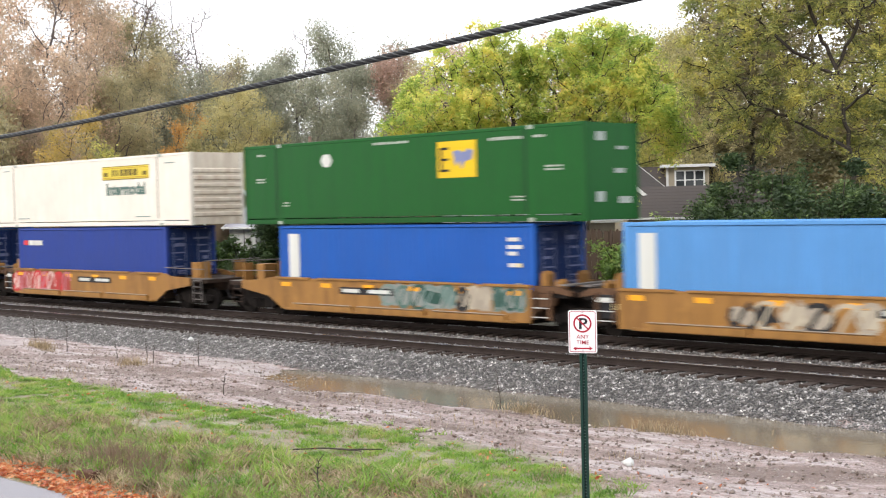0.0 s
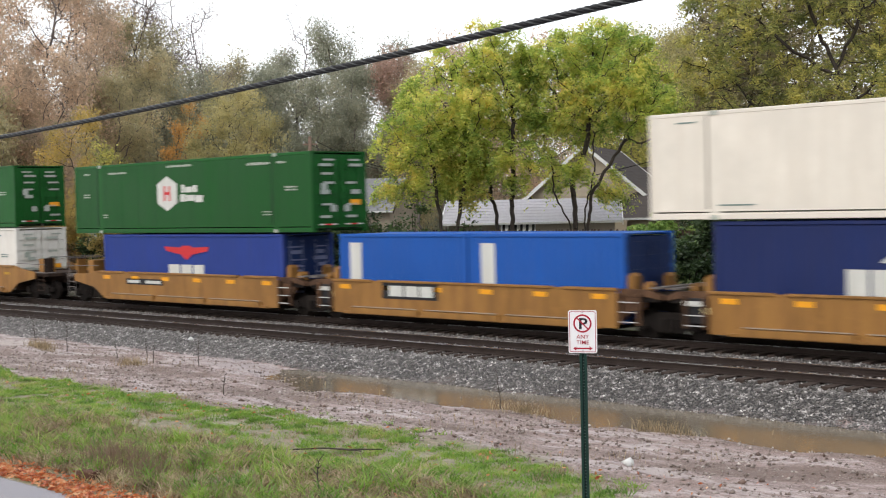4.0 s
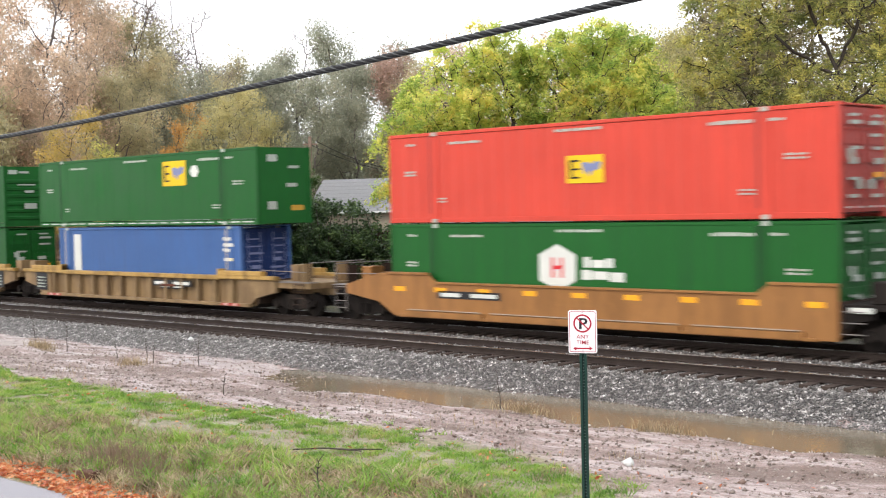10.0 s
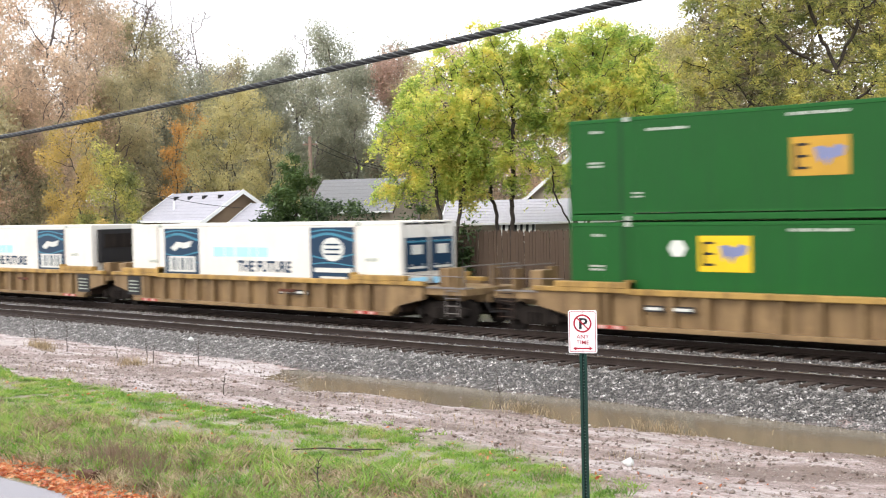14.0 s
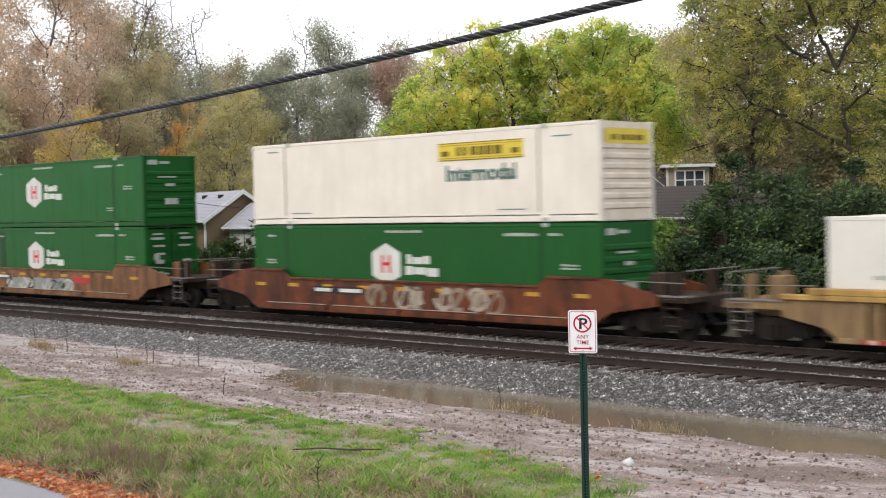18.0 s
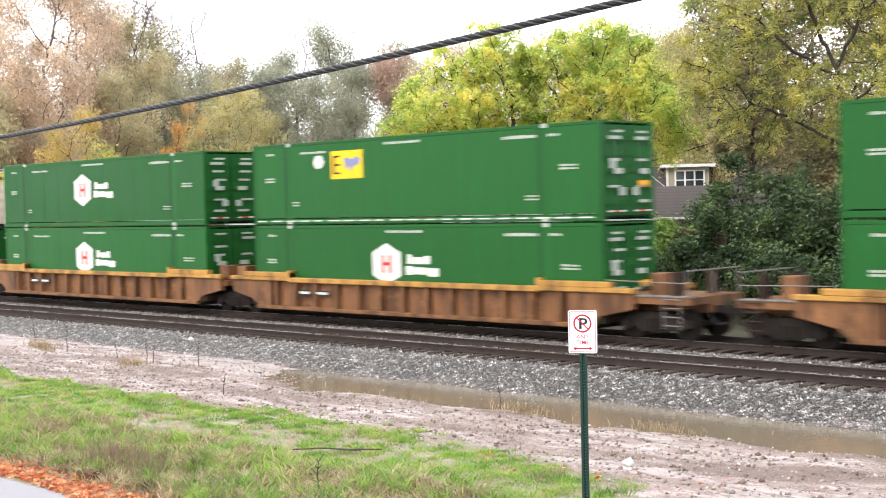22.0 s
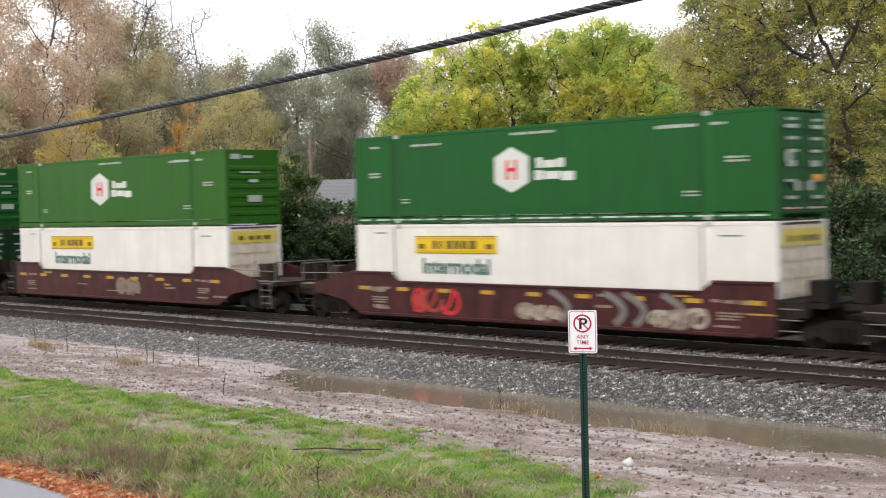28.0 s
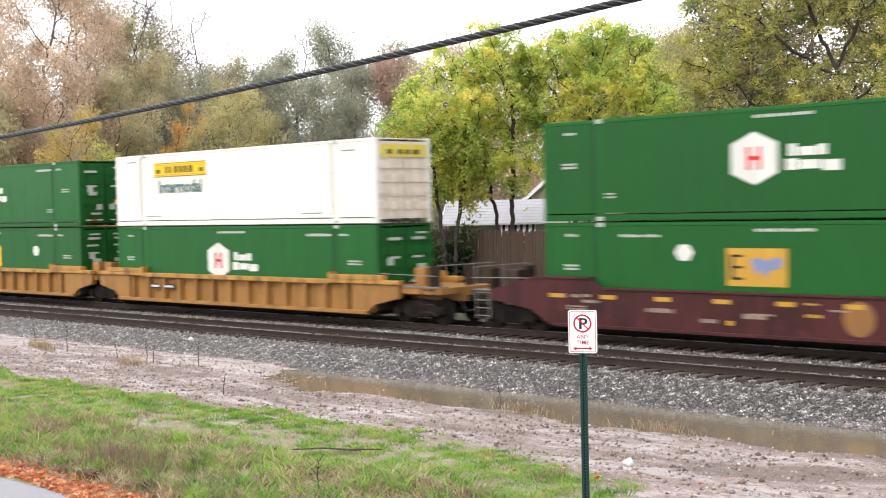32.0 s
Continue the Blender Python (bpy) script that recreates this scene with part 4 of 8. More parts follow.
def graffiti(car, y, x0, x1, z0, z1, colours, seed, fill=0.85, coat=None):
    """Sprayed tag: loops and slashes that cannot be read, some over a ragged patch of filling."""
    r = random.Random(seed)
    k = max(3, int((x1 - x0) / 0.62))
    if coat:
        m_ = 26
        top = [(x0 + (x1 - x0) * i / m_, z1 - r.uniform(0, 0.10) - (0.25 if i in (0, m_) else 0)) for i in range(m_ + 1)]
        foot = [(x0 + (x1 - x0) * i / m_, z0 + r.uniform(0, 0.12)) for i in range(m_ + 1)]
        part("graffiti", Shape().prism(top + foot[::-1], "y", y - 0.0015, y + 0.001).mesh("graffiti_coat", M[coat]), car, "broad sprayed ground coat of the tag")
    for i in range(k):
        cx, cz = x0 + (x1 - x0) * (i + 0.5) / k + r.uniform(-0.08, 0.08), (z0 + z1) / 2 + r.uniform(-0.05, 0.05)
        hw, hh = (x1 - x0) / k * r.uniform(0.58, 0.8), (z1 - z0) / 2 * r.uniform(0.9, 1.1)
        if r.random() < fill:
            ring = []
            ph, lobes = r.uniform(0, 6.28), r.choice((2, 3, 5))
            for j in range(16):
                a = 2 * math.pi * j / 16
                q = 0.72 + 0.22 * math.sin(a * lobes + ph) + r.uniform(-0.06, 0.06)
                ring.append((cx + hw * q * math.cos(a), cz + hh * q * math.sin(a)))
            part("graffiti", Shape().prism(ring, "y", y - 0.003 - 0.001 * (i % 2), y).mesh("graffiti_patch", M[colours[i % len(colours)]]), car, "sprayed paint tag on the car side")
        a0, turn, wide, c = r.uniform(0, 6.28), r.uniform(3.6, 6.0) * r.choice((-1, 1)), r.uniform(0.08, 0.16), M[colours[(i + 1) % len(colours)]]
        loop = [(cx + hw * 0.8 * math.cos(a0 + turn * q / 11), cz + hh * 0.85 * math.sin(a0 + turn * q / 11)) for q in range(12)]
        part("graffiti", ribbon(loop, wide, y - 0.006).mesh("graffiti_stroke", c), car, "sprayed paint tag on the car side")
        lean = r.uniform(-0.3, 0.3)
        slash = [(cx - hw * (0.5 + lean), cz - hh * 0.9), (cx + hw * lean * 0.5, cz + hh * r.uniform(0, 0.4)), (cx + hw * (0.5 - lean), cz + hh * 0.9)]
        part("graffiti", ribbon(slash, wide * 0.9, y - 0.010).mesh("graffiti_stroke", c), car, "sprayed paint tag on the car side")


def well_car(label, half, body, style, left, right, seed, chord=None, panel_x=0.0, plates=False):
    """One unit of a well car, origin at rail level under its middle. left/right: 'art' shares a truck with its neighbour, 'coup' has a coupler."""
    car = thing("well_car", label, "freight car", group="well cars of the train")
    ribbed = style == "ribbed"
    deep, yo, chord = 0.30, 1.52, chord or body
    w = half - 2.15
    key = (half, left, right, style, seed == 8)
    for sy in (-1, 1):
        y0, y1 = sorted((sy * yo, sy * (yo - 0.05)))
        if not ribbed:
            part("side_wall", car_mesh((key, "side", sy), "side_wall", body, lambda: Shape().prism(side_profile(half, left, right, deep, seed == 8), "y", y0, y1)), car)
            fl = sorted((sy * (yo + 0.05), sy * (yo - 0.1)))
            part("lower_flange", car_mesh((key, "flange", sy), "lower_flange", body, lambda: Shape().box(-w, w, fl[0], fl[1], deep - 0.03, deep + 0.06, 0.01)), car)
            if style == "smooth":
                sl = sorted((sy * (yo + 0.10), sy * (yo - 0.02)))
                k = 3 if half < 9 else 4
                for i in range(k):
                    xa, xb = -w + 0.25 + (2 * w - 0.5) * i / k + 0.12, -w + 0.25 + (2 * w - 0.5) * (i + 1) / k - 0.12
                    part("side_sill", car_mesh((key, "sill", sy, i), "side_sill", body, lambda: Shape().prism([(sl[0] if sy < 0 else sl[1], 0.30), (sl[1] if sy < 0 else sl[0], 0.28), (sl[1] if sy < 0 else sl[0], 0.52), (sl[0] if sy < 0 else sl[1], 0.48)], "x", xa, xb)), car)
                    # pale strip: light caught on the sill's top, painted as a lighter colour
                    part("sill_edge", car_mesh((key, "silledge", sy, i), "sill_edge", "siding_tan", lambda: Shape().box(xa + 0.1, xb - 0.1, *sorted((sy * (yo + 0.085), sy * (yo + 0.012))), 0.518, 0.538)), car, "pale upper edge of the sill, sky light put into its colour")
            part("top_chord", car_mesh((key, "chord", sy), "top_chord", chord, lambda: Shape().box(-w + 1.75, w - 1.75, fl[0], fl[1], 1.38, 1.45, 0.01)), car)
            for sx in (-1, 1):
                part("end_chord", car_mesh((key, "endchord", sy, sx), "end_chord", chord, lambda: Shape().box(*sorted((sx * (w - 1.35), sx * (half - 1.58))), fl[0], fl[1], (1.37 if half < 9 else 1.48 if seed == 8 else 1.66), (1.452 if half < 9 else 1.56 if seed == 8 else 1.74), 0.01)), car)
        else:
            inn = sorted((sy * (yo - 0.17), sy * (yo - 0.205)))
            part("side_wall", car_mesh((key, "side", sy), "side_wall", body, lambda: Shape().prism([(-w - 0.3, 0.32), (w + 0.3, 0.32), (w + 0.75, 0.9), (w + 0.75, 1.3), (-w - 0.75, 1.3), (-w - 0.75, 0.9)], "y", inn[0], inn[1])), car)
            ch = sorted((sy * (yo + 0.07), sy * (yo - 0.205)))
            part("top_chord", car_mesh((key, "chord", sy), "top_chord", chord, lambda: Shape().box(-w + 1.7, w - 1.7, ch[0], ch[1], 1.26, 1.43, 0.02)), car, "bright worn top chord of the side")
            part("bottom_sill", car_mesh((key, "sill", sy), "bottom_sill", body, lambda: Shape().box(-w - 0.2, w + 0.2, ch[0], ch[1], 0.27, 0.40, 0.015)), car)
            for sx in (-1, 1):
                xs = sorted((sx * (w - 1.7), sx * (half - 0.4)))
                part("end_chord", car_mesh((key, "endchord", sy, sx), "end_chord", chord, lambda: Shape().box(xs[0], xs[1], ch[0], ch[1], 1.30, 1.44, 0.02).box(*sorted((sx * (w - 1.75), sx * (half - 1.2))), ch[0], ch[1], 1.435, 1.61, 0.02).box(*sorted((sx * (w - 1.75), sx * (w - 1.6))), ch[0] - 0.004, ch[1] + 0.004, 1.4, 1.68)), car)
                rg = [(sx * (w + 0.1), 0.3), (sx * (w + 0.55), 0.62), (sx * (half - 0.45), 0.86), (sx * (half - 0.45), 1.32), (sx * (w - 0.6), 1.32), (sx * (w - 0.6), 0.3)]
                part("end_gusset", car_mesh((key, "gusset", sy, sx), "end_gusset", body, lambda: Shape().prism(rg, "y", *sorted((sy * (yo - 0.02), sy * (yo - 0.22))))), car)
            k = 13
            for i in range(k):
                x = -w + 0.9 + (2 * w - 1.8) * i / (k - 1)
                part("side_post", car_mesh(("post", sy), "side_post", body, lambda: Shape().prism([(-0.10, sy * (yo - 0.17)), (-0.06, sy * (yo + 0.03)), (0.06, sy * (yo + 0.03)), (0.10, sy * (yo - 0.17))], "z", 0.38, 1.28)), car, "", Matrix.Translation((x, 0, 0)))
    part("well_floor", car_mesh((key, "floor"), "well_floor", "dark_steel", lambda: Shape().box(-w - 0.2, w + 0.2, -1.45, 1.45, 0.22, 0.36, 0.03)), car)
    for sx, kind in ((-1, left), (1, right)):
        part("end_bulkhead", car_mesh((key, "bulk", sx), "end_bulkhead", "deck_grime_shade", lambda: Shape().box(*sorted((sx * (half - 1.62), sx * (half - 1.54))), -1.42, 1.42, 0.4, 1.28)), car)
        far = half - 0.25 if kind == "art" else half + 1.35
        part("end_platform", car_mesh((key, "plat", sx, kind), "end_platform", body if ribbed else "dark_steel" if kind == "art" else "deck_grime_shade", lambda: Shape().box(*sorted((sx * (half - 1.6), sx * far)), -1.38, 1.38, 1.02 if ribbed else 1.08, 1.22).box(*sorted((sx * (half - 1.3), sx * far)), -0.35, 0.35, 0.75, 1.1)), car)
        if kind == "coup" or sx < 0:
            bogie(car, sx * half)
        if kind == "coup":
            part("coupler", car_mesh(("coupler", sx), "coupler", "dark_steel", lambda: Shape().box(*sorted((0, sx * 0.72)), -0.09, 0.09, 0.74, 0.94).box(*sorted((sx * 0.5, sx * 0.78)), -0.17, 0.14, 0.70, 0.98)), car, "", Matrix.Translation((sx * (half + 1.3), 0, 0)))
            part("air_hose", car_mesh(("hose", sx), "air_hose", "rubber", lambda: Shape().tube((0, -0.4, 0.8), (sx * 0.3, -0.4, 0.45), 0.03).tube((sx * 0.3, -0.4, 0.45), (sx * 0.62, -0.35, 0.5), 0.03)), car, "", Matrix.Translation((sx * (half + 1.3), 0, 0)))
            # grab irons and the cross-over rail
            e, steel = sx * (half + 1.25), "pipe_grey" if seed % 2 else "deck_grime_shade"
            for q in (-1.3, 0.0, 1.3):
                part("stanchion", car_mesh("stanchion", "stanchion", steel, lambda: Shape().tube((0, 0, 0), (0, 0, 0.75), 0.022, n=6)), car, "", Matrix.Translation((e, q, 1.2)))
            part("handrail", car_mesh("handrail", "handrail", "pipe_grey", lambda: Shape().tube((0, -1.32, 0), (0, 1.32, 0), 0.022, n=6)), car, "thin grimy pipe handrail", Matrix.Translation((e, 0, 1.95)))
            part("side_handrail", car_mesh(("siderail", sx), "side_handrail", "pipe_grey", lambda: Shape().tube((-sx * 1.4, 0, 0.04), (sx * 1.25, 0, 0), 0.017, n=6)), car, "thin grey side handrail", Matrix.Translation((sx * half, -1.43, 1.62)))
            for q in range(4):
                part("rung", car_mesh("rung", "rung", steel, lambda: Shape().tube((-0.28, 0, 0), (0.28, 0, 0), 0.018, n=6)), car, "", Matrix.Translation((sx * (half + 0.82), -1.44, 0.45 + 0.24 * q)))
            for q in (0.55, 1.1):
                part("ladder_rail", car_mesh("ladder_rail", "ladder_rail", steel, lambda: Shape().tube((0, 0, 0), (0, 0, 0.85), 0.018, n=6)), car, "", Matrix.Translation((sx * (half + q), -1.44, 0.35)))
            part("brake_stand", car_mesh((key, "brake", sx), "brake_stand", "deck_grime_shade" if body in ("car_rust", "car_maroon") else body, lambda: Shape().box(*sorted((sx * (half - 0.2), sx * (half + 0.25))), -0.95, -0.35, 1.2, 1.86, 0.03)), car, "upright brake housing on the end platform")
            for q in (-1.2, 0.5):
                part("end_post", car_mesh((key, "epost", sx, q), "end_post", "deck_grime_shade" if half > 9 and body != "car_tan" else body, lambda: Shape().box(*sorted((sx * (half + 0.7), sx * (half + 0.78))), q, q + 0.45, 1.2, 1.9)), car, "upright end plate")
            part("walkway", car_mesh((key, "walk", sx), "walkway", "pipe_grey", lambda: Shape().box(*sorted((sx * (half - 0.6), sx * (half + 1.3))), -1.42, -0.9, 1.225, 1.25)), car, "grey open-grid walkway")
        else:
            col = body if ribbed else "dark_steel"
            if half > 9:
                part("connector_box", car_mesh((key, "conn", sx), "connector_box", col, lambda: Shape().box(*sorted((sx * (half - 0.85), sx * (half - 0.35))), -1.2, -0.55, 1.22, 1.78, 0.03)), car, "upright housing over the shared truck")
            else:
                part("end_beam", car_mesh((key, "ebeam", sx), "end_beam", "rust_frame", lambda: Shape().prism([(sx * (half - 1.56), 1.20), (sx * (half - 1.56), 1.42), (sx * (half - 0.5), 1.40), (sx * (half - 0.12), 1.26), (sx * (half - 0.12), 1.14), (sx * (half - 0.6), 1.22)], "y", -1.42, -1.2)), car, "rusty beam over the shared truck")
                for a, b_, y_, top in ((1.45, 1.22, -1.15, 1.86), (0.92, 0.74, -1.1, 1.62), (1.3, 1.1, 0.4, 1.8)):
                    part("end_stub", car_mesh((key, "stub", sx, a), "end_stub", body, lambda: Shape().prism([(sx * (half - a), 1.3), (sx * (half - a), top - 0.1), (sx * (half - (a + b_) / 2), top), (sx * (half - b_), top - 0.1), (sx * (half - b_), 1.3)], "y", y_, y_ + 0.35)), car, "worn upright stub")
                part("foot_board", car_mesh((key, "foot", sx), "foot_board", "pipe_grey", lambda: Shape().box(*sorted((sx * (half - 0.5), sx * (half - 0.22))), -1.4, 1.4, 1.44, 1.49)), car, "narrow grey cross-over board")
                for a in (1.5, 0.86):
                    part("ladder_rail", car_mesh((key, "lrail", sx, a), "ladder_rail", "rust_frame", lambda: Shape().box(*sorted((sx * (half - a), sx * (half - a + 0.09))), -1.56, -1.46, 0.42, 1.3)), car, "rusty ladder rail")
                if sx < 0:
                    part("side_box", car_mesh((key, "sbox", sx), "side_box", "mark_black", lambda: Shape().box(*sorted((sx * (half - 1.5), sx * (half - 0.72))), -1.46, -1.2, 0.55, 1.24, 0.02)), car, "black equipment box by the truck")
                    plate(car, "mark_cream", sx * (half - 1.44) - 0.12, sx * (half - 1.44) + 0.12, 0.82, 1.0, -1.47, "placard", "small pale yellow placard")
            if not ribbed:
                part("end_bracket", car_mesh((key, "brack", sx), "end_bracket", "rust_frame" if half < 9 else col, lambda: Shape().prism([(sx * (half - 1.5), 0.5), (sx * (half - 1.5), 1.2), (sx * (half - 1.05), 1.2), (sx * (half - 0.7), 1.05), (sx * (half - 0.75), 0.85), (sx * (half - 1.2), 0.8)], "y", -1.4, -1.28)), car, "rusty bracket by the truck")
                for q in (0.5, 0.78, 1.06):
                    part("rung", car_mesh("pale_rung", "rung", "pipe_pale" if half < 9 else "pipe_grey", lambda: Shape().tube((-0.28, 0, 0), (0.28, 0, 0), 0.018, n=6)), car, "thin grab iron", Matrix.Translation((sx * (half - 1.15), -1.575, q)))
                if body == "car_amber" or half < 9 and sx < 0:
                    plate(car, "mark", sx * (half - 1.0) - 0.3, sx * (half - 1.0) + 0.3, 1.02, 1.16, -1.475, "placard", "white placard by the truck")
    if plates:
        for sx, kind in ((-1, left), (1, right)):
            if kind == "art":
                x = sx * (half - 2.0)
                plate(car, "mark_black", x - 0.5, x + 0.5, 0.5, 1.28, -yo - 0.002, "placard", "black placard with unreadable white bars")
                for q in range(4):
                    print_line(car, "mark_faint", x - 0.35, x + 0.3, 0.62 + q * 0.14, 0.68 + q * 0.14, -yo - 0.010)
        for sx in (-1, 1):
            plate(car, "red_dark", sx * (w - 1.0) - 0.5, sx * (w - 1.0) + 0.6, 0.29, 0.39, -yo - 0.072, "jacking_mark", "red and white stripe on the sill")
            for q in (-0.32, 0.22):
                plate(car, "mark_pink", sx * (w - 1.0) + q, sx * (w - 1.0) + q + 0.22, 0.295, 0.385, -yo - 0.080, "jacking_mark", "red and white stripe on the sill")
    if style == "smooth" and seed in (8, 9):
        for i in range(5):
            x = -4.6 + i * 2.3
            part("side_ledge", car_mesh("ledge", "side_ledge", "siding_tan", lambda: Shape().box(-0.8, 0.8, -1.6, -1.44, 1.452, 1.52, 0.01)), car, "pale ledge on the top chord", Matrix.Translation((x, 0, 0)))
    tags_on_car(car, -yo - 0.002, half, style, seed, panel_x)
    return car


TEXTS = {}


def lettering(body, size, material, thick=0.003, bold=0.0):
    """Raised lettering as a mesh, centred on its base line."""
    key = (body, size, material)
    if key not in TEXTS:
        cu = bpy.data.curves.new("lettering", "FONT")
        cu.body, cu.size, cu.extrude, cu.align_x, cu.resolution_u, cu.offset = body, size, thick, "CENTER", 3, size * bold
        tmp = bpy.data.objects.new("lettering", cu)
        scene.collection.objects.link(tmp)
        bpy.context.view_layer.update()
        me = bpy.data.meshes.new_from_object(tmp.evaluated_get(bpy.context.evaluated_depsgraph_get()))
        bpy.data.objects.remove(tmp)
        bpy.data.curves.remove(cu)
        me.materials.clear()
        me.materials.append(M[material])
        TEXTS[key] = me
    return TEXTS[key]


# ---- the consist, front of the train first: unit centre along the track at the start ----
S_A, S_B, S_C = 17.10535, 0.018058, -0.00013902


def run(t):
    """How far the train has rolled after t seconds."""
    return S_A * t + S_B * t * t + S_C * t ** 3


ROLLING = []
H40 = 7.67
H53H = 9.70


def roll_out(ob, x, z=0.0):
    ROLLING.append((ob, x, z))
    return ob


BED, TOP = 0.40, 3.35


def put_car(x, *args, **kw):
    return roll_out(well_car(*args, **kw), x)


def low(x, ob, z=BED):
    return roll_out(ob, x, z)


def high(x, ob, z=TOP):
    return roll_out(ob, x, z)


def g_hex(label="green steel container with a white hexagon emblem", body="green", end="door", seed=0, low_marks=True, **kw):
    b = container(label, body, end, **kw)
    hex_livery(b, seed=seed, low=low_marks)
    end_marks(b, L53, end, seed)
    return b


def g_sq(label="green steel container with a square yellow emblem", body="green", end="door", variant="a", seed=0, gold="mark_yellow", low_marks=True, marks="mark_faint", **kw):
    b = container(label, body, end, **kw)
    square_livery(b, variant, seed=seed, gold=gold, low=low_marks, marks=marks)
    end_marks(b, L53, end, seed)
    return b


def w_banner(label="cream white container with a yellow banner", end="ribbed", at=9.67, banner_end=True, body="white"):
    b = container(label, body, end, end_paint="white_stained", rib_count=7)
    banner_livery(b, at, end=banner_end, ribbed=end == "ribbed")
    return b


def box40(label, body, stripe=None, end_paint="blue_dark", height=H53, length=L40, corr=(0.277, 0.034)):
    b = container(label, body, "door", length=length, height=height, corr=corr, end_paint=end_paint, width=2.438)
    y = -2.438 / 2 + 0.006
    h = length / 2
    if length > 8:
        s, r = Shape(), random.Random(int(height * 1000) + len(label))
        for sy in (-0.6, 0.6):
            for k in range(8):
                z, wide = 0.4 + k * (height - 0.8) / 7.5, r.uniform(0.25, 0.8)
                c = sy + r.uniform(-0.1, 0.1)
                s.box(h + 0.03, h + 0.036, c - wide / 2, c + wide / 2, z, z + r.choice((0.05, 0.08, 0.14)))
            for q in (-0.3, 0.28):
                s.box(h + 0.045, h + 0.055, sy + q - 0.018, sy + q + 0.018, 0.2, height - 0.25)
        part("door_print", s.mesh("door_print", M["mark_blue"]), b, "rows of pale small print and lock rods on the door")
    if stripe:
        plate(b, "mark", -h + 0.52 + max(0, length - L40) * 0.6, -h + 1.1 + max(0, length - L40) * 0.6, 0.35, height - 0.3, y, "marking", "white upright stripe")
        if length > 8:
            for z, a, c, m_ in ((0.55, 1.10, 0.62, "mark"), (0.78, 1.10, 0.48, "mark"), (0.98, 1.10, 0.70, "mark"), (1.34, 1.05, 0.72, "mark"), (1.34, 0.70, 0.52, "mark_cream"), (1.95, 0.80, 0.50, "siding_tan")):
                plate(b, m_, h - a, h - c, height - z, height - z + 0.12, y)
    return b


# five-unit and end sets of short yellow wells
YEL = "weathered yellow-orange articulated well car for short containers"
put_car(-16.25, YEL, H40, "car_yellow", "smooth", "art", "coup", 1, panel_x=3.0)
c0 = put_car(-31.70, YEL + " with sprayed tags", H40, "car_yellow", "smooth", "coup", "art", 2, panel_x=-1.2)
graffiti(c0, -1.525, -0.4, 3.0, 0.55, 1.40, ["green_grey", "mark_grey", "mark_slate"], 5, coat="spray_grey")
graffiti(c0, -1.525, 3.1, 4.5, 0.55, 1.38, ["siding_tan", "mark_black", "siding_cream"], 6, 0.4, coat="siding_tan")
graffiti(c0, -1.525, 4.6, 5.9, 0.55, 1.36, ["green_grey", "mark_slate"], 66, 0.3, coat="spray_grey")
ROLLING_FIRST = ROLLING[0][0]
graffiti(ROLLING_FIRST, -1.525, -2.4, 1.9, 0.42, 1.3, ["siding_tan", "mark_black", "siding_cream"], 7)
for x, left, right, s, px in ((-51.30, "art", "coup", 3, 1.0), (-66.62, "art", "art", 4, 1.3), (-81.96, "art", "art", 5, 8.0), (-97.20, "art", "art", 6, -2.3), (-112.50, "coup", "art", 7, -2.6)):
    c = put_car(x, YEL, H40, "car_yellow", "smooth", left, right, s, panel_x=px if px < 6 else 2.0)
    if s == 3:
        graffiti(c, -1.525, -6.1, -1.0, 0.36, 1.36, ["mark_pink", "mark_red", "pink"], 8, 0.35, coat="red_dark")
    if s == 4:
        graffiti(c, -1.525, -5.1, -2.5, 0.4, 1.42, ["siding_cream", "spray_white", "spray_grey"], 9, 0.5, coat="siding_white")
        graffiti(c, -1.525, -1.9, 0.2, 0.42, 1.38, ["siding_tan", "siding_brown"], 10, 0.4, coat="siding_cream")
low(-16.25, box40("faded light blue corrugated container with a white stripe", "blue_light", True))
low(-31.75, box40("bright blue container with a white stripe", "blue_mid", True))
high(-31.67, g_sq("green container with a yellow emblem and bare front", end="plain", variant="e", seed=21, height=H53))
low(-51.30, box40("violet-blue container with a small red and white mark", "blue_indigo"))
high(-51.36, w_banner(end="ribbed", banner_end=False))
low(-66.60, box40("blue container with a white stripe in the well", "blue_mid", True))
high(-66.58, box40("blue container with a white stripe on top of another", "blue", True))
low(-81.96, box40("navy blue container with white block emblem", "navy"))
high(-81.97, w_banner(end="ribbed", banner_end=False))
low(-100.2, box40("short blue container with a white stripe", "blue_mid", True, height=2.591, length=6.058))
low(-94.05, box40("short blue container with a white stripe", "blue_mid", True, height=2.591, length=6.058))
low(-112.50, box40("violet-blue container with a red winged emblem", "blue_indigo", height=2.591))
high(-112.64, g_hex(seed=1), z=TOP - 0.30)
boxes = [ob for ob, _, _ in ROLLING if ob.name.startswith("shipping_container")]
y40 = -2.438 / 2 + 0.006
by = {ob["label"]: ob for ob in boxes}
cn = by["navy blue container with white block emblem"]
for a, b in ((-2.3, -1.72), (-1.64, -0.92), (-0.84, -0.12), (0.25, 0.83), (0.91, 1.55), (1.63, 2.35)):
    plate(cn, "mark", a, b, 1.0, 1.68, y40, "logo_block", "white block emblem")
swoosh = Shape().prism([(-1.4, 1.86), (-1.0, 2.12), (-0.3, 2.32), (0.2, 2.34), (0.2, 2.22), (-0.3, 2.16), (-0.9, 1.98), (-1.25, 1.84)], "y", y40 - 0.008, y40).mesh("swoosh", M["mark"])
part("logo_arc", swoosh, cn, "white curved stroke of the emblem")
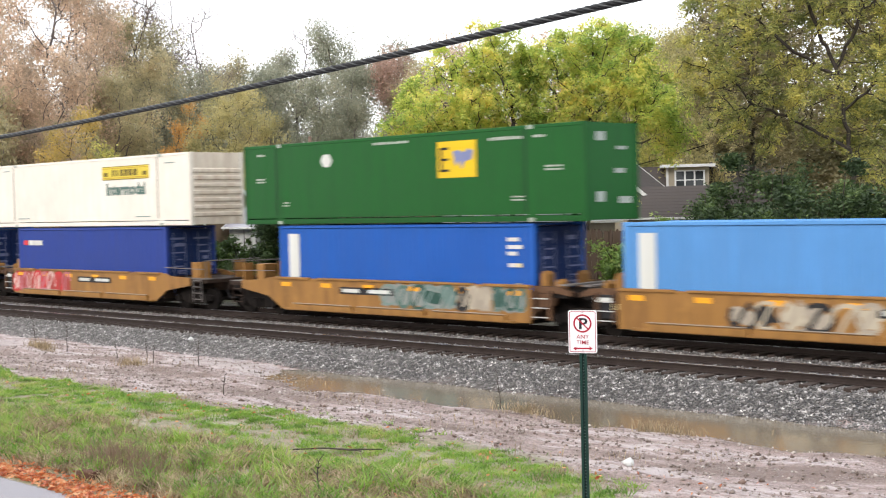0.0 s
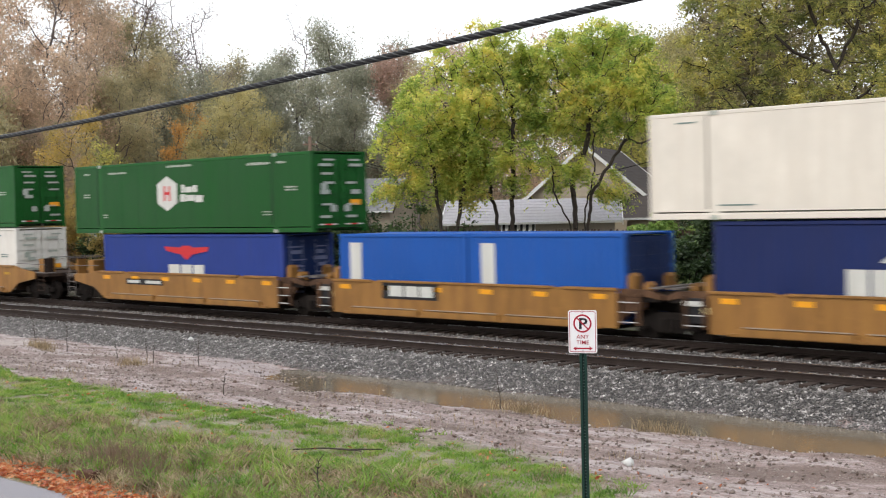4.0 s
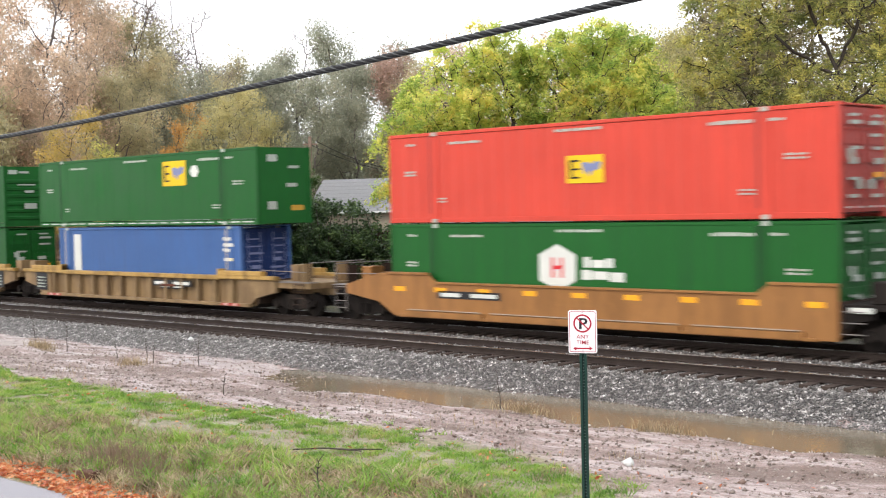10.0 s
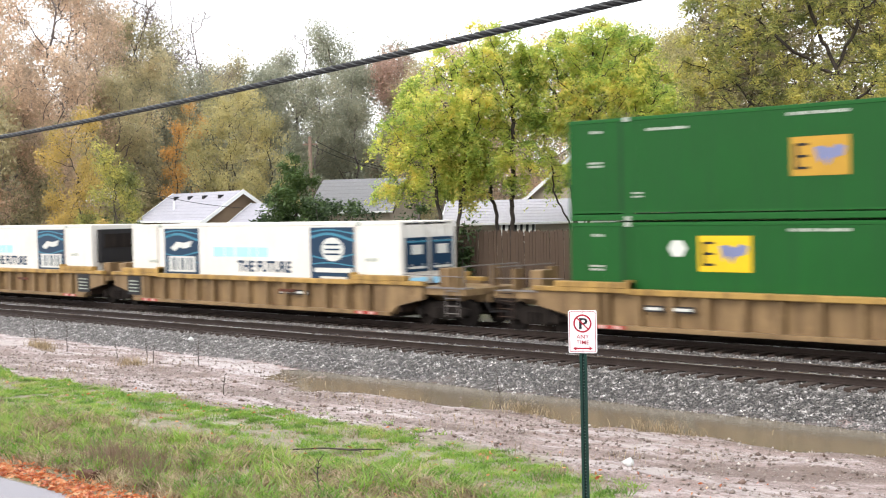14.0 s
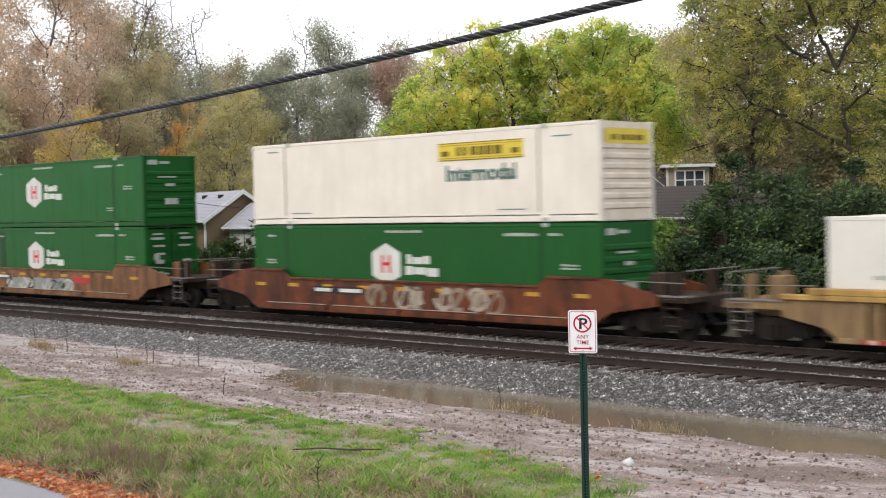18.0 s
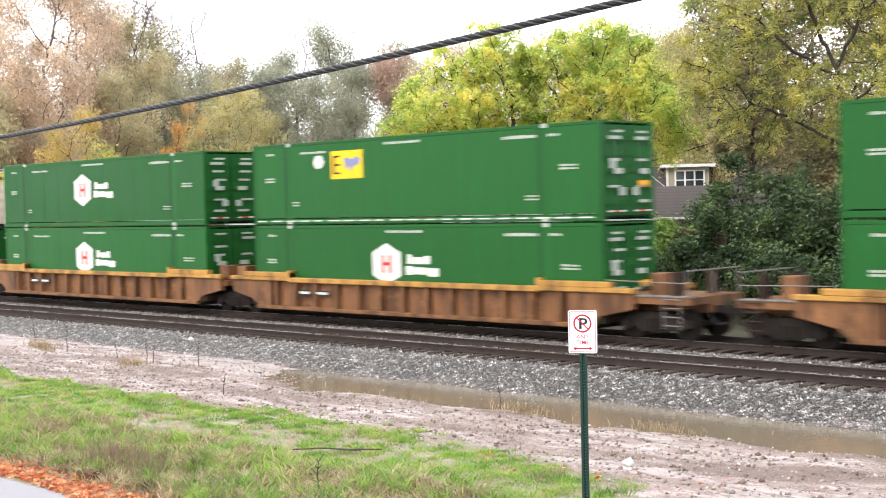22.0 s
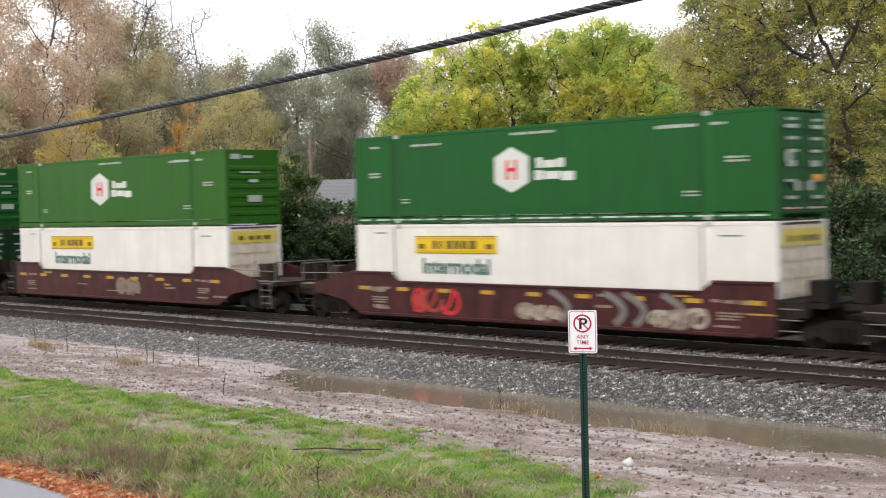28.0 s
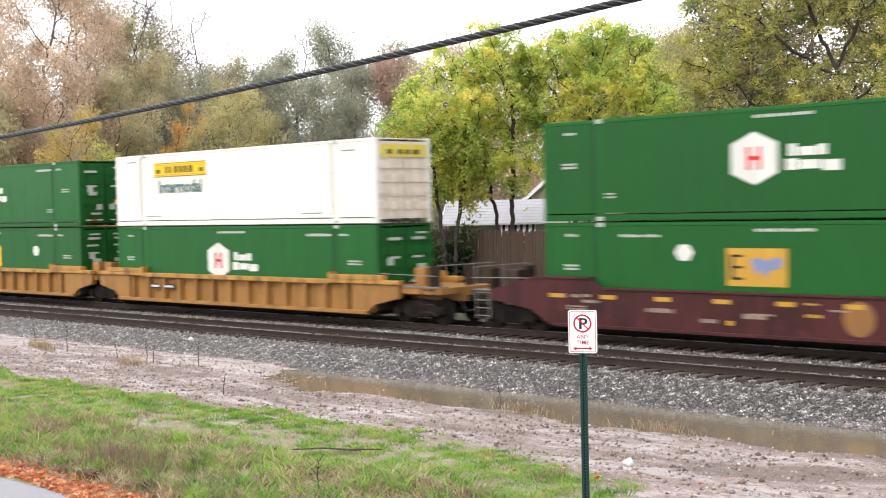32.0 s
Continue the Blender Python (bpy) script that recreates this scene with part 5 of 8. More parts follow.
for q in (0.5, 0.85, 1.2, 1.55, 1.9, 2.2):
    plate(cn, "mark_blue", 5.05, 5.5, q, q + 0.2, y40)
cr = by["violet-blue container with a red winged emblem"]
wing = [(-1.53, 2.10), (-1.39, 1.92), (-0.365, 1.78), (-0.11, 1.62), (0, 1.56), (0.11, 1.62), (0.365, 1.78), (1.39, 1.92), (1.53, 2.10), (0.438, 2.06), (0.219, 2.14), (-0.219, 2.14), (-0.438, 2.06)]
part("logo_wing", Shape().prism(wing, "y", y40 - 0.008, y40).mesh("wing", M["mark_red"]), cr, "red winged emblem")
for a, b in ((-1.25, -0.5), (-0.4, 0.36), (0.46, 1.15)):
    plate(cr, "mark", a, b, 0.55, 1.38, y40, "logo_block", "white block letters worn to plain blocks")
cv = by["violet-blue container with a small red and white mark"]
plate(cv, "mark_red", -5.6, -5.2, 2.1, 2.32, y40)
plate(cv, "mark", -5.15, -3.9, 2.1, 2.32, y40)

# single yellow car
c = put_car(-134.27, "yellow-orange well car with faded red tags", H53H, "car_yellow", "smooth", "coup", "coup", 8, panel_x=-4.6)
graffiti(c, -1.525, -0.9, 0.9, 0.6, 1.15, ["mark_red", "car_rust"], 11)
graffiti(c, -1.525, 2.3, 4.6, 0.6, 1.15, ["car_rust", "car_orange"], 12)
wb = low(-134.27, g_sq("dirty white corrugated container with a yellow emblem", body="white_cool", variant="j", seed=31, corr=(0.55, 0.025), low_marks=False, marks="mark_grey"))
graffiti(wb, -W53 / 2 - 0.002, -5.4, -2.4, 1.02, 1.42, ["mark_black", "car_rust"], 13, 0.0)
high(-134.27, g_sq(variant="b", seed=32, gold="mark_gold"))

# three-unit brown-orange set
BRO = "brown-orange smooth-sided articulated well car"
c = put_car(-157.81, BRO + " with white sprayed tags", H53H, "car_amber", "smooth", "art", "coup", 9, panel_x=2.9)
graffiti(c, -1.525, -6.4, -0.4, 0.42, 1.40, ["siding_tan", "spray_grey", "siding_white"], 14, 0.6, coat="spray_white")
graffiti(c, -1.525, 0.2, 3.2, 0.42, 1.40, ["spray_grey", "siding_tan"], 74, 0.5, coat="spray_white")
c = put_car(-177.15, BRO, H53H, "car_amber", "smooth", "art", "art", 10, panel_x=-40)
plate(c, "siding_cream", -1.3, 1.5, 0.68, 1.22, -1.522, "repaint_patch", "cream patch with a red sprayed tag")
graffiti(c, -1.531, -1.25, 0.1, 0.95, 1.2, ["mark_red", "red"], 15)
graffiti(c, -1.531, 0.1, 1.4, 0.75, 1.2, ["siding_tan", "car_amber"], 16, 0.0)
put_car(-196.47, BRO, H53H, "car_amber", "smooth", "coup", "art", 11, panel_x=-4.4)
vb = low(-157.81, container("violet-blue container with yellow emblems and pink corner posts", "blue_violet", "door", post_paint="pink", end_paint="blue_violet"))
yv = -W53 / 2 + 0.008
plate(vb, "blue_dark", -7.15, -6.2, 0.3, 2.72, yv, "repair_panel", "dark panel by the end")
for x in (-4.8,):
    plate(vb, "mark_yellow", x - 0.75, x + 0.75, 1.35, 2.3, yv, "logo_panel", "yellow emblem panel")
    plate(vb, "mark_black", x - 0.5, x - 0.3, 1.45, 2.2, yv - 0.008, "logo_bar")
    for q in (1.5, 1.8, 2.1):
        plate(vb, "mark_black", x - 0.5, x - 0.05, q, q + 0.1, yv - 0.008, "logo_bar")
    plate(vb, "mark_blue", x + 0.1, x + 0.6, 1.55, 2.1, yv - 0.008, "logo_bar")
plate(vb, "mark", -0.2, 0.45, 2.18, 2.58, yv)
plate(vb, "blue_fresh", -2.8, 2.6, 0.9, 1.5, yv, "repaint_patch", "fresher blue repainted patch")
plate(vb, "mark", 4.3, 5.1, 2.42, 2.52, yv)
for q in (-0.62, 0.62):
    end_plate(vb, "mark_yellow", q - 0.42, q + 0.42, 1.9, 2.45, L53 / 2 + 0.01, name="logo_panel", label="yellow emblem panel on the door")
    end_plate(vb, "mark_black", q - 0.3, q + 0.02, 2.0, 2.35, L53 / 2 + 0.02, name="logo_bar")
high(-157.81, g_hex(seed=2))
low(-177.19, g_sq(variant="d", seed=33))
h9 = high(-177.19, g_hex("green container with a hexagon emblem and dark panel", seed=3))
part("graffiti", ribbon([(3.5 + 0.16 * q, 1.5 + 0.13 * (q % 2) + 0.02 * q) for q in range(12)], 0.035, yv).mesh("graffiti_stroke", M["blue"]), h9, "thin blue scribble on the side")
plate(h9, "green_dark", 6.1, 7.9, 0.3, 2.76, yv, "repair_panel", "darker green repaired panel")
low(-196.47, g_hex(seed=4))
high(-196.47, g_sq("faded red container with a square yellow emblem", body="red", end_paint="red_dark", variant="k", seed=34, corr=(0.55, 0.025)))

# two three-unit tan sets
TAN = "tan articulated well car with ribbed sides"
for x, left, right, s in ((-219.80, "art", "coup", 12), (-239.32, "art", "art", 13), (-258.75, "coup", "art", 14), (-282.10, "art", "coup", 15), (-301.50, "art", "art", 16), (-320.87, "coup", "art", 17)):
    put_car(x, TAN, H53H, "car_tan", "ribbed", left, right, s, chord="chord_tan", panel_x=2.6 if s in (12, 15) else -4.6, plates=True)
for ob, _, _ in ROLLING[-6:]:
    plate(ob, "car_rust", 1.9, 2.9, 0.92, 1.02, -1.556, "marking", "faded red streak on the side")
low(-219.65, box40("pale blue container with a white stripe", "blue_pale", True, length=13.4))
rail_dashes(high(-219.80, g_sq("green container with a yellow emblem and bare front", end="plain", variant="f", seed=35)))
gp = low(-239.32, g_sq(variant="d", seed=36))
plate(gp, "green_grey", -1.95, -1.05, 2.05, 2.65, yv, "repair_panel", "small grey-green repainted square")
high(-239.32, g_hex(end="ribbed", seed=5))
low(-258.75, g_sq(variant="d", seed=37))
high(-258.75, g_sq("green container with a yellow emblem and bare front", end="plain", variant="a", seed=38, gold="mark_gold"))


def reefer(flip):
    b = container("white refrigerated container with dark advert panels", "white_cool", "plain" if flip else "door", end_paint="white_cool")
    h = L53 / 2
    for a, c, k in ((2.35, 4.71, 0), (11.5, 13.9, 1)) if not flip else ((11.45, 13.8, 0), (2.25, 4.65, 1)):
        plate(b, "poster", a - h, c - h, 0.6, 2.72, yv, "advert_panel", "dark blue advert panel with a pale emblem")
        cx = (a + c) / 2 - h
        if k:
            ring = [(cx + 0.6 * math.cos(q), 1.95 + 0.42 * math.sin(q)) for q in (2 * math.pi * i / 24 for i in range(24))]
            part("emblem_disc", Shape().prism(ring, "y", yv - 0.014, yv - 0.008).mesh("emblem_disc", M["mark"]), b, "pale oval emblem")
            for q in (1.75, 1.92, 2.09):
                plate(b, "poster", cx - 0.4, cx + 0.4, q, q + 0.06, yv - 0.014, "emblem_bar")
            plate(b, "mark", cx - 1.0, cx + 1.0, 1.14, 1.3, yv - 0.008)
            plate(b, "mark", cx - 0.7, cx + 0.7, 0.86, 1.0, yv - 0.008)
        else:
            ring = [(cx - 0.75, 1.95), (cx - 0.3, 2.2), (cx + 0.2, 2.15), (cx + 0.75, 2.25), (cx + 0.6, 2.0), (cx + 0.2, 1.92), (cx - 0.1, 1.98), (cx - 0.5, 1.82)]
            part("emblem_shape", Shape().prism(ring, "y", yv - 0.014, yv - 0.008).mesh("emblem_shape", M["mark"]), b, "pale leaping emblem")
            plate(b, "mark", cx - 0.93, cx + 0.93, 1.0, 1.62, yv - 0.008, "advert_block", "pale block with dark unreadable strokes")
            for q, wide in ((-0.88, 0.05), (-0.6, 0.14), (-0.3, 0.08), (-0.02, 0.16), (0.34, 0.09), (0.6, 0.12)):
                plate(b, "poster", cx + q, cx + q + wide, 1.08, 1.56, yv - 0.014, "advert_bar")
            plate(b, "mark_sky", cx - 0.8, cx + 0.8, 0.86, 0.92, yv - 0.008)
        for q, lift, wide in ((2.56, 0.08, 0.05), (2.36, 0.14, 0.09), (1.72, -0.1, 0.05), (1.42, 0.06, 0.04)):
            part("advert_streak", ribbon([(a - h + 0.04 + (c - a - 0.08) * i / 8, q + lift * math.sin(i * 0.5)) for i in range(9)], wide, yv - 0.009).mesh("advert_streak", M["mark_teal"]), b, "teal light streak on the advert panel")
    for q0, q1 in ((5.68, 6.35), (6.43, 6.98), (7.12, 7.9), (7.97, 8.4), (8.47, 9.05)):
        plate(b, "mark_sky", q0 - h, q1 - h, 1.64, 2.0, yv, "slogan_bar", "pale blue slogan worn to plain bars")
    part("slogan", lettering("THE FUTURE", 0.56, "poster", 0.003, 0.03), b, "dark block lettering reading THE FUTURE", Matrix.LocRotScale((0.72, yv - 0.004, 1.10), Euler((math.pi / 2, 0, 0)), None))
    print_line(b, "mark_faint", 1.2 - h, 1.8 - h, 1.34, 1.46, yv)
    print_line(b, "mark_faint", 14.4 - h, 15.0 - h, 1.55, 1.67, yv)
    if flip:
        unit = part("cooling_unit", Shape().box(0, 0.28, -1.0, 0.95, 1.25, 2.7, 0.03).mesh("cooling_unit", M["mark_black"]), b, "black cooling unit on the end", Matrix.Translation((h - 0.03, 0, 0)))
        part("grille", Shape().box(0.28, 0.31, -0.8, 0.8, 1.9, 2.5).mesh("grille", M["dark_steel"]), unit)
    else:
        for q in (-0.6, 0.6):
            end_plate(b, "poster", q - 0.53, q + 0.53, 1.2, 2.35, h + 0.052, name="advert_panel", label="dark advert panel on the door")
            end_plate(b, "mark", q - 0.26, q + 0.26, 1.78, 2.1, h + 0.06)
            end_plate(b, "mark", q - 0.4, q + 0.4, 1.3, 1.38, h + 0.06)
            end_plate(b, "mark_teal", q - 0.5, q + 0.5, 2.18, 2.24, h + 0.06)
            end_plate(b, "mark_sky", q - 0.46, q + 0.46, 0.72, 1.0, h + 0.052)
    return b


low(-282.10, reefer(False), BED + 0.1)
low(-301.50, reefer(True), BED + 0.1)
low(-320.87, reefer(False), BED + 0.1)

# single cars
c = put_car(-344.08, "rusted red-brown well car with pale tags", H53H, "car_rust", "smooth", "coup", "coup", 18, panel_x=-3.2)
graffiti(c, -1.525, -1.6, 1.0, 0.5, 1.3, ["siding_tan", "stencil_pale", "rust_frame"], 17, 0.5)
graffiti(c, -1.525, 1.6, 4.4, 0.5, 1.3, ["stencil_pale", "siding_tan"], 18, 0.4)
low(-344.08, g_hex(end="ribbed", seed=6))
high(-344.08, w_banner(end="ribbed"))
c = put_car(-367.63, "brown-orange well car with silver sprayed tags", H53H, "car_orange", "smooth", "coup", "coup", 19, panel_x=-4.4)
graffiti(c, -1.525, -3.4, 2.6, 0.45, 1.05, ["spray_white", "mark_black", "spray_grey"], 19, 0.3, coat="spray_grey")
graffiti(c, -1.525, 2.7, 4.1, 0.85, 1.1, ["red_dark", "mark_red"], 20)
graffiti(c, -1.525, -7.3, -6.3, 0.5, 1.2, ["mark_pink", "siding_white"], 21)
hb = low(-367.63, g_hex(seed=7))
plate(hb, "green_dark", -4.3, -3.9, 0.3, 2.7, yv, "repair_panel", "dark vertical scuff")
high(-367.63, g_hex(end="ribbed", seed=8))
put_car(-391.13, "orange-brown well car with ribbed sides", H53H, "car_orange", "ribbed", "coup", "coup", 20, chord="chord", panel_x=-4.4)
low(-391.13, g_sq(variant="d", seed=39))
high(-391.13, g_hex(end="ribbed", seed=9))

# three-unit orange ribbed set
for x, left, right, s in ((-414.70, "art", "coup", 21), (-434.01, "art", "art", 22), (-453.36, "coup", "art", 23)):
    put_car(x, "rusty orange articulated well car with a bright top chord", H53H, "car_orange", "ribbed", left, right, s, chord="chord", panel_x=-4.6)
low(-414.70, g_hex(seed=10))
rail_dashes(high(-414.70, g_sq(variant="d", seed=40)))
low(-434.01, g_hex(seed=11))
high(-434.01, g_hex(seed=12))
low(-453.36, g_sq(variant="i", seed=41, gold="mark_gold"))
high(-453.36, w_banner(end="door", at=2.85, body="white_cool"))

# two three-unit maroon sets
MAR = "dark maroon smooth-sided articulated well car"
for x, left, right, s in ((-476.86, "art", "coup", 24), (-496.10, "art", "art", 25), (-515.53, "coup", "art", 26), (-539.07, "art", "coup", 27), (-558.96, "art", "art", 28), (-578.39, "coup", "art", 29)):
    c = put_car(x, MAR + (" with pale tags" if s < 27 else " with stencils"), H53H, "car_maroon", "maroon", left, right, s)
    if s == 24:
        graffiti(c, -1.525, -6.6, -2.8, 0.5, 1.2, ["rust_frame", "siding_brown"], s, 0.2)
    elif s == 25:
        graffiti(c, -1.525, -6.6, -2.2, 0.42, 1.36, ["siding_brown", "rust_frame"], s, 0.25)
        graffiti(c, -1.525, 0.0, 5.6, 0.42, 1.36, ["siding_brown", "stencil_pale"], s + 40, 0.3)
    elif s == 26:
        graffiti(c, -1.525, -5.2, -3.2, 0.45, 1.3, ["red_dark", "mark_red"], s, 0.4)
        graffiti(c, -1.525, -0.6, 1.0, 0.4, 0.9, ["siding_tan", "stencil_pale"], s + 1, 0.5)
        for x in (1.0, 3.0, 3.7, 5.0):
            arc = [(x + 0.5 * math.sin(q * 0.35) - 0.04 * q, 0.42 + 0.1 * q) for q in range(10)]
            part("graffiti", ribbon(arc, 0.2, -1.531).mesh("graffiti_stroke", M["pipe_grey"]), c, "broad grey sprayed stroke")
        graffiti(c, -1.525, 4.3, 6.0, 0.4, 0.95, ["stencil_pale", "siding_tan"], s + 2, 0.5)
    elif s == 27:
        graffiti(c, -1.525, 0.6, 2.2, 0.45, 1.2, ["pipe_grey", "siding_brown"], s)
    else:
        x = 2.0
        disc = [(x + 0.42 * math.cos(2 * math.pi * i / 24), 0.88 + 0.44 * math.sin(2 * math.pi * i / 24)) for i in range(24)]
        part("round_stencil", Shape().prism(disc, "y", -1.528, -1.522).mesh("round_stencil", M["stencil_gold"]), c, "faded round gold stencil on the side")
    for sx in (-1, 1):
        for a, b, z, t in ((7.1, 7.5, 1.12, 0.13), (6.6, 6.95, 1.14, 0.1), (6.2, 6.5, 1.16, 0.08), (6.4, 7.1, 0.86, 0.05), (6.4, 7.1, 0.78, 0.05), (6.4, 7.0, 0.70, 0.05), (6.3, 7.0, 0.5, 0.06)):
            x0, x1 = sorted((sx * a, sx * b))
            print_line(c, "stencil_pale", x0, x1, z, z + t, -1.522)
low(-476.86, g_hex("sun-faded light green container with a hexagon emblem", body="green_light", end_paint="green", seed=13))
high(-476.86, g_sq(variant="d", seed=42, gold="mark_gold"))
low(-496.10, g_hex(seed=14))
high(-496.10, g_hex(seed=15))
low(-515.53, w_banner(end="door", at=2.85, body="white_cool"))
rail_dashes(high(-515.53, g_hex(seed=16)))
low(-539.07, w_banner(end="door", at=2.85, body="white_cool"))
high(-539.07, g_hex("sun-faded light green container with a hexagon emblem", body="green_light", end="ribbed", seed=17))
low(-558.96, g_sq("faded green corrugated container with pale placards", body="green_corr", end="door", end_paint="green_dark", variant="g", corr=(0.62, 0.05), seed=43, gold="mark_cream"))
cg = ROLLING[-1][0]
for i in range(25):
    x = -7.88 + i * 0.634
    plate(cg, "green_pale", x + 0.27, x + 0.54, 0.2, 2.74, -W53 / 2 + 0.062, "faded_strip", "pale green strip between two ribs")
for q, z in ((7.7, 2.42), (6.65, 1.99), (7.17, 1.74)):
    plate(cg, "mark", q - 8.077 - 0.24, q - 8.077 + 0.24, z - 0.16, z + 0.16, -W53 / 2 + 0.0, "placard", "pale square placard")
high(-558.96, g_hex(end="ribbed", seed=18))
low(-578.39, g_sq(variant="h", seed=44, gold="mark_gold"))
g28 = high(-578.39, g_hex("green container with a hexagon emblem and grey panel", end="ribbed", seed=19))
plate(g28, "green_grey", 5.75, 7.95, 0.3, 2.78, yv, "repair_panel", "grey-green replaced panel")

# last set in view
for x, left, right, s in ((-601.89, "art", "coup", 30), (-621.07, "art", "art", 31)):
    put_car(x, "yellow-orange articulated well car with ribbed sides", H53H, "car_yellow", "ribbed", left, right, s, chord="chord", panel_x=-4.6)
low(-601.89, g_hex(seed=20))
high(-601.89, w_banner(end="door", at=2.85, body="white_cool"))
low(-621.07, g_sq(variant="a", seed=45))
high(-621.07, g_hex(seed=22))


# ---- trees, shrubs ----
def polar(bearing, r):
    """A place on the ground, by its bearing (degrees left of straight across the tracks) and distance from the camera's foot."""
    a = radians(bearing)
    x, y = -math.sin(a) * r, math.cos(a) * r
    return x, y, float(ground_z(x, y))


def leaf_quads(rs, centres, size, flat=0.5, slim=0.42):
    """Small kite-shaped leaves at the given centres, turned at random."""
    n = len(centres)
    a = rs.normal(size=(n, 3))
    a[:, 2] *= flat
    a /= np.linalg.norm(a, axis=1)[:, None] + 1e-9
    b = rs.normal(size=(n, 3))
    b -= a * np.sum(a * b, axis=1)[:, None]
    b /= np.linalg.norm(b, axis=1)[:, None] + 1e-9
    s = size * rs.uniform(0.6, 1.35, n)[:, None]
    v = np.stack([centres - a * s, centres + b * s * slim, centres + a * s, centres - b * s * slim], 1).reshape(-1, 3)
    f = np.arange(n * 4).reshape(n, 4)
    return v, f


def branch(shape, p, d, length, r, rng, depth, tips, wob=0.25, lift=0.08):
    """A bent tapering limb; collects the places where leaves sit."""
    segs = 4 if depth else 6
    for i in range(segs):
        d = (d + Vector((rng.uniform(-wob, wob), rng.uniform(-wob, wob), rng.uniform(-wob, wob) * 0.6 + lift))).normalized()
        q = p + d * (length / segs)
        r2 = r * (0.80 if depth else 0.86)
        shape.tube(p, q, r, r2, n=5 if depth else 7, caps=False)
        tips.append((q.copy(), depth, (i + 1) / segs))
        if depth < 2 and i >= (1 if depth else 2):
            k = rng.randint(1, 2) if depth else rng.randint(1, 3)
            for _ in range(k):
                side = Vector((rng.uniform(-1, 1), rng.uniform(-1, 1), rng.uniform(-0.1, 0.7))).normalized()
                branch(shape, q, (d * 0.55 + side).normalized(), length * rng.uniform(0.32, 0.5), r2 * 0.55, rng, depth + 1, tips, wob, lift)
        p, r = q, r2


def tree(label, bearing, dist, height, radius, leaf, bark_kind="bark_dark", leaves=6000, size=0.13, seed=0, clear=0.28, stems=1, spread=0.5, density=1.0, name="tree", trunk_r=None, spray=0.30, clump=1.3, gnarl=0.1, bare_below=0.0, twigs=False):
    """A broad-leaved tree: one or more stems, forking limbs, and leaves in loose clumps round the twigs."""
    rng, rs = random.Random(seed), np.random.RandomState(seed)
    x, y, z = polar(bearing, dist)
    tr = thing(name, label, "tree" if name == "tree" else "shrub", Matrix.Translation((x, y, z - 0.05)))
    wood, tips = Shape(), []
    tr_r = trunk_r or height * 0.012
    for s in range(stems):
        lean = Vector((rng.uniform(-1, 1), rng.uniform(-1, 1), 0)) * (spread * 0.35 if stems > 1 else 0.05)
        p, d, r = Vector((rng.uniform(-0.25, 0.25) * (stems > 1), rng.uniform(-0.25, 0.25) * (stems > 1), 0)), (Vector((0, 0, 1)) + lean).normalized(), tr_r / math.sqrt(stems) * 1.15
        n = 9
        for i in range(n):
            f = (i + 1) / n
            d = (d + Vector((rng.uniform(-gnarl, gnarl), rng.uniform(-gnarl, gnarl), 0.08))).normalized()
            q = p + d * (height * 0.93 / n)
            r2 = r * 0.86
            wood.tube(p, q, r, r2, n=8, caps=False)
            if f > clear:
                g = (f - clear) / (1 - clear)
                reach = radius * (math.sin(math.pi * min(1, 0.22 + 0.78 * g) ** 0.9) * 0.75 + 0.32)
                for k in range(rng.randint(2, 4)):
                    a = rng.uniform(0, 2 * math.pi)
                    out = Vector((math.cos(a), math.sin(a), rng.uniform(0.05, 0.75) * (0.6 + g)))
                    branch(wood, q, out.normalized(), reach * rng.uniform(0.55, 0.95), r2 * 0.5, rng, 1, tips)
            p, r = q, r2
    part("trunk", quick_mesh("trunk", np.array(wood.v), np.array([f for f in wood.f if len(f) == 4]), M[bark_kind]), tr, "bare trunk and forking limbs")
    pts = np.array([list(t[0]) for t in tips])
    if leaves and len(pts):
        pts = pts[(pts[:, 2] > bare_below * height) | (rs.rand(len(pts)) < 0.3)]
        # loose sprays of leaves about the twigs, with gaps between them
        n_sprays = max(60, int(len(pts) * 0.55))
        sprays = pts[rs.randint(0, len(pts), n_sprays)] + np.clip(rs.normal(size=(n_sprays, 3)), -1.8, 1.8) * radius * 0.08
        total = int(leaves * density * 1.9)
        share = rs.dirichlet(np.full(n_sprays, clump))
        which = rs.choice(n_sprays, total, p=share)
        wide = rs.uniform(0.6, 1.5, n_sprays)[which][:, None] * spray
        c = sprays[which] + np.clip(rs.normal(size=(total, 3)), -1.9, 1.9) * wide * np.array([1.25, 1.25, 0.6])
        v, f = leaf_quads(rs, c, size, 2.5 if twigs else 0.5, 0.045 if twigs else 0.42)
        part("crown", quick_mesh("crown", v, f, M[leaf]), tr, "haze of fine bare twigs" if twigs else "loose crown of small leaves")
    return tr


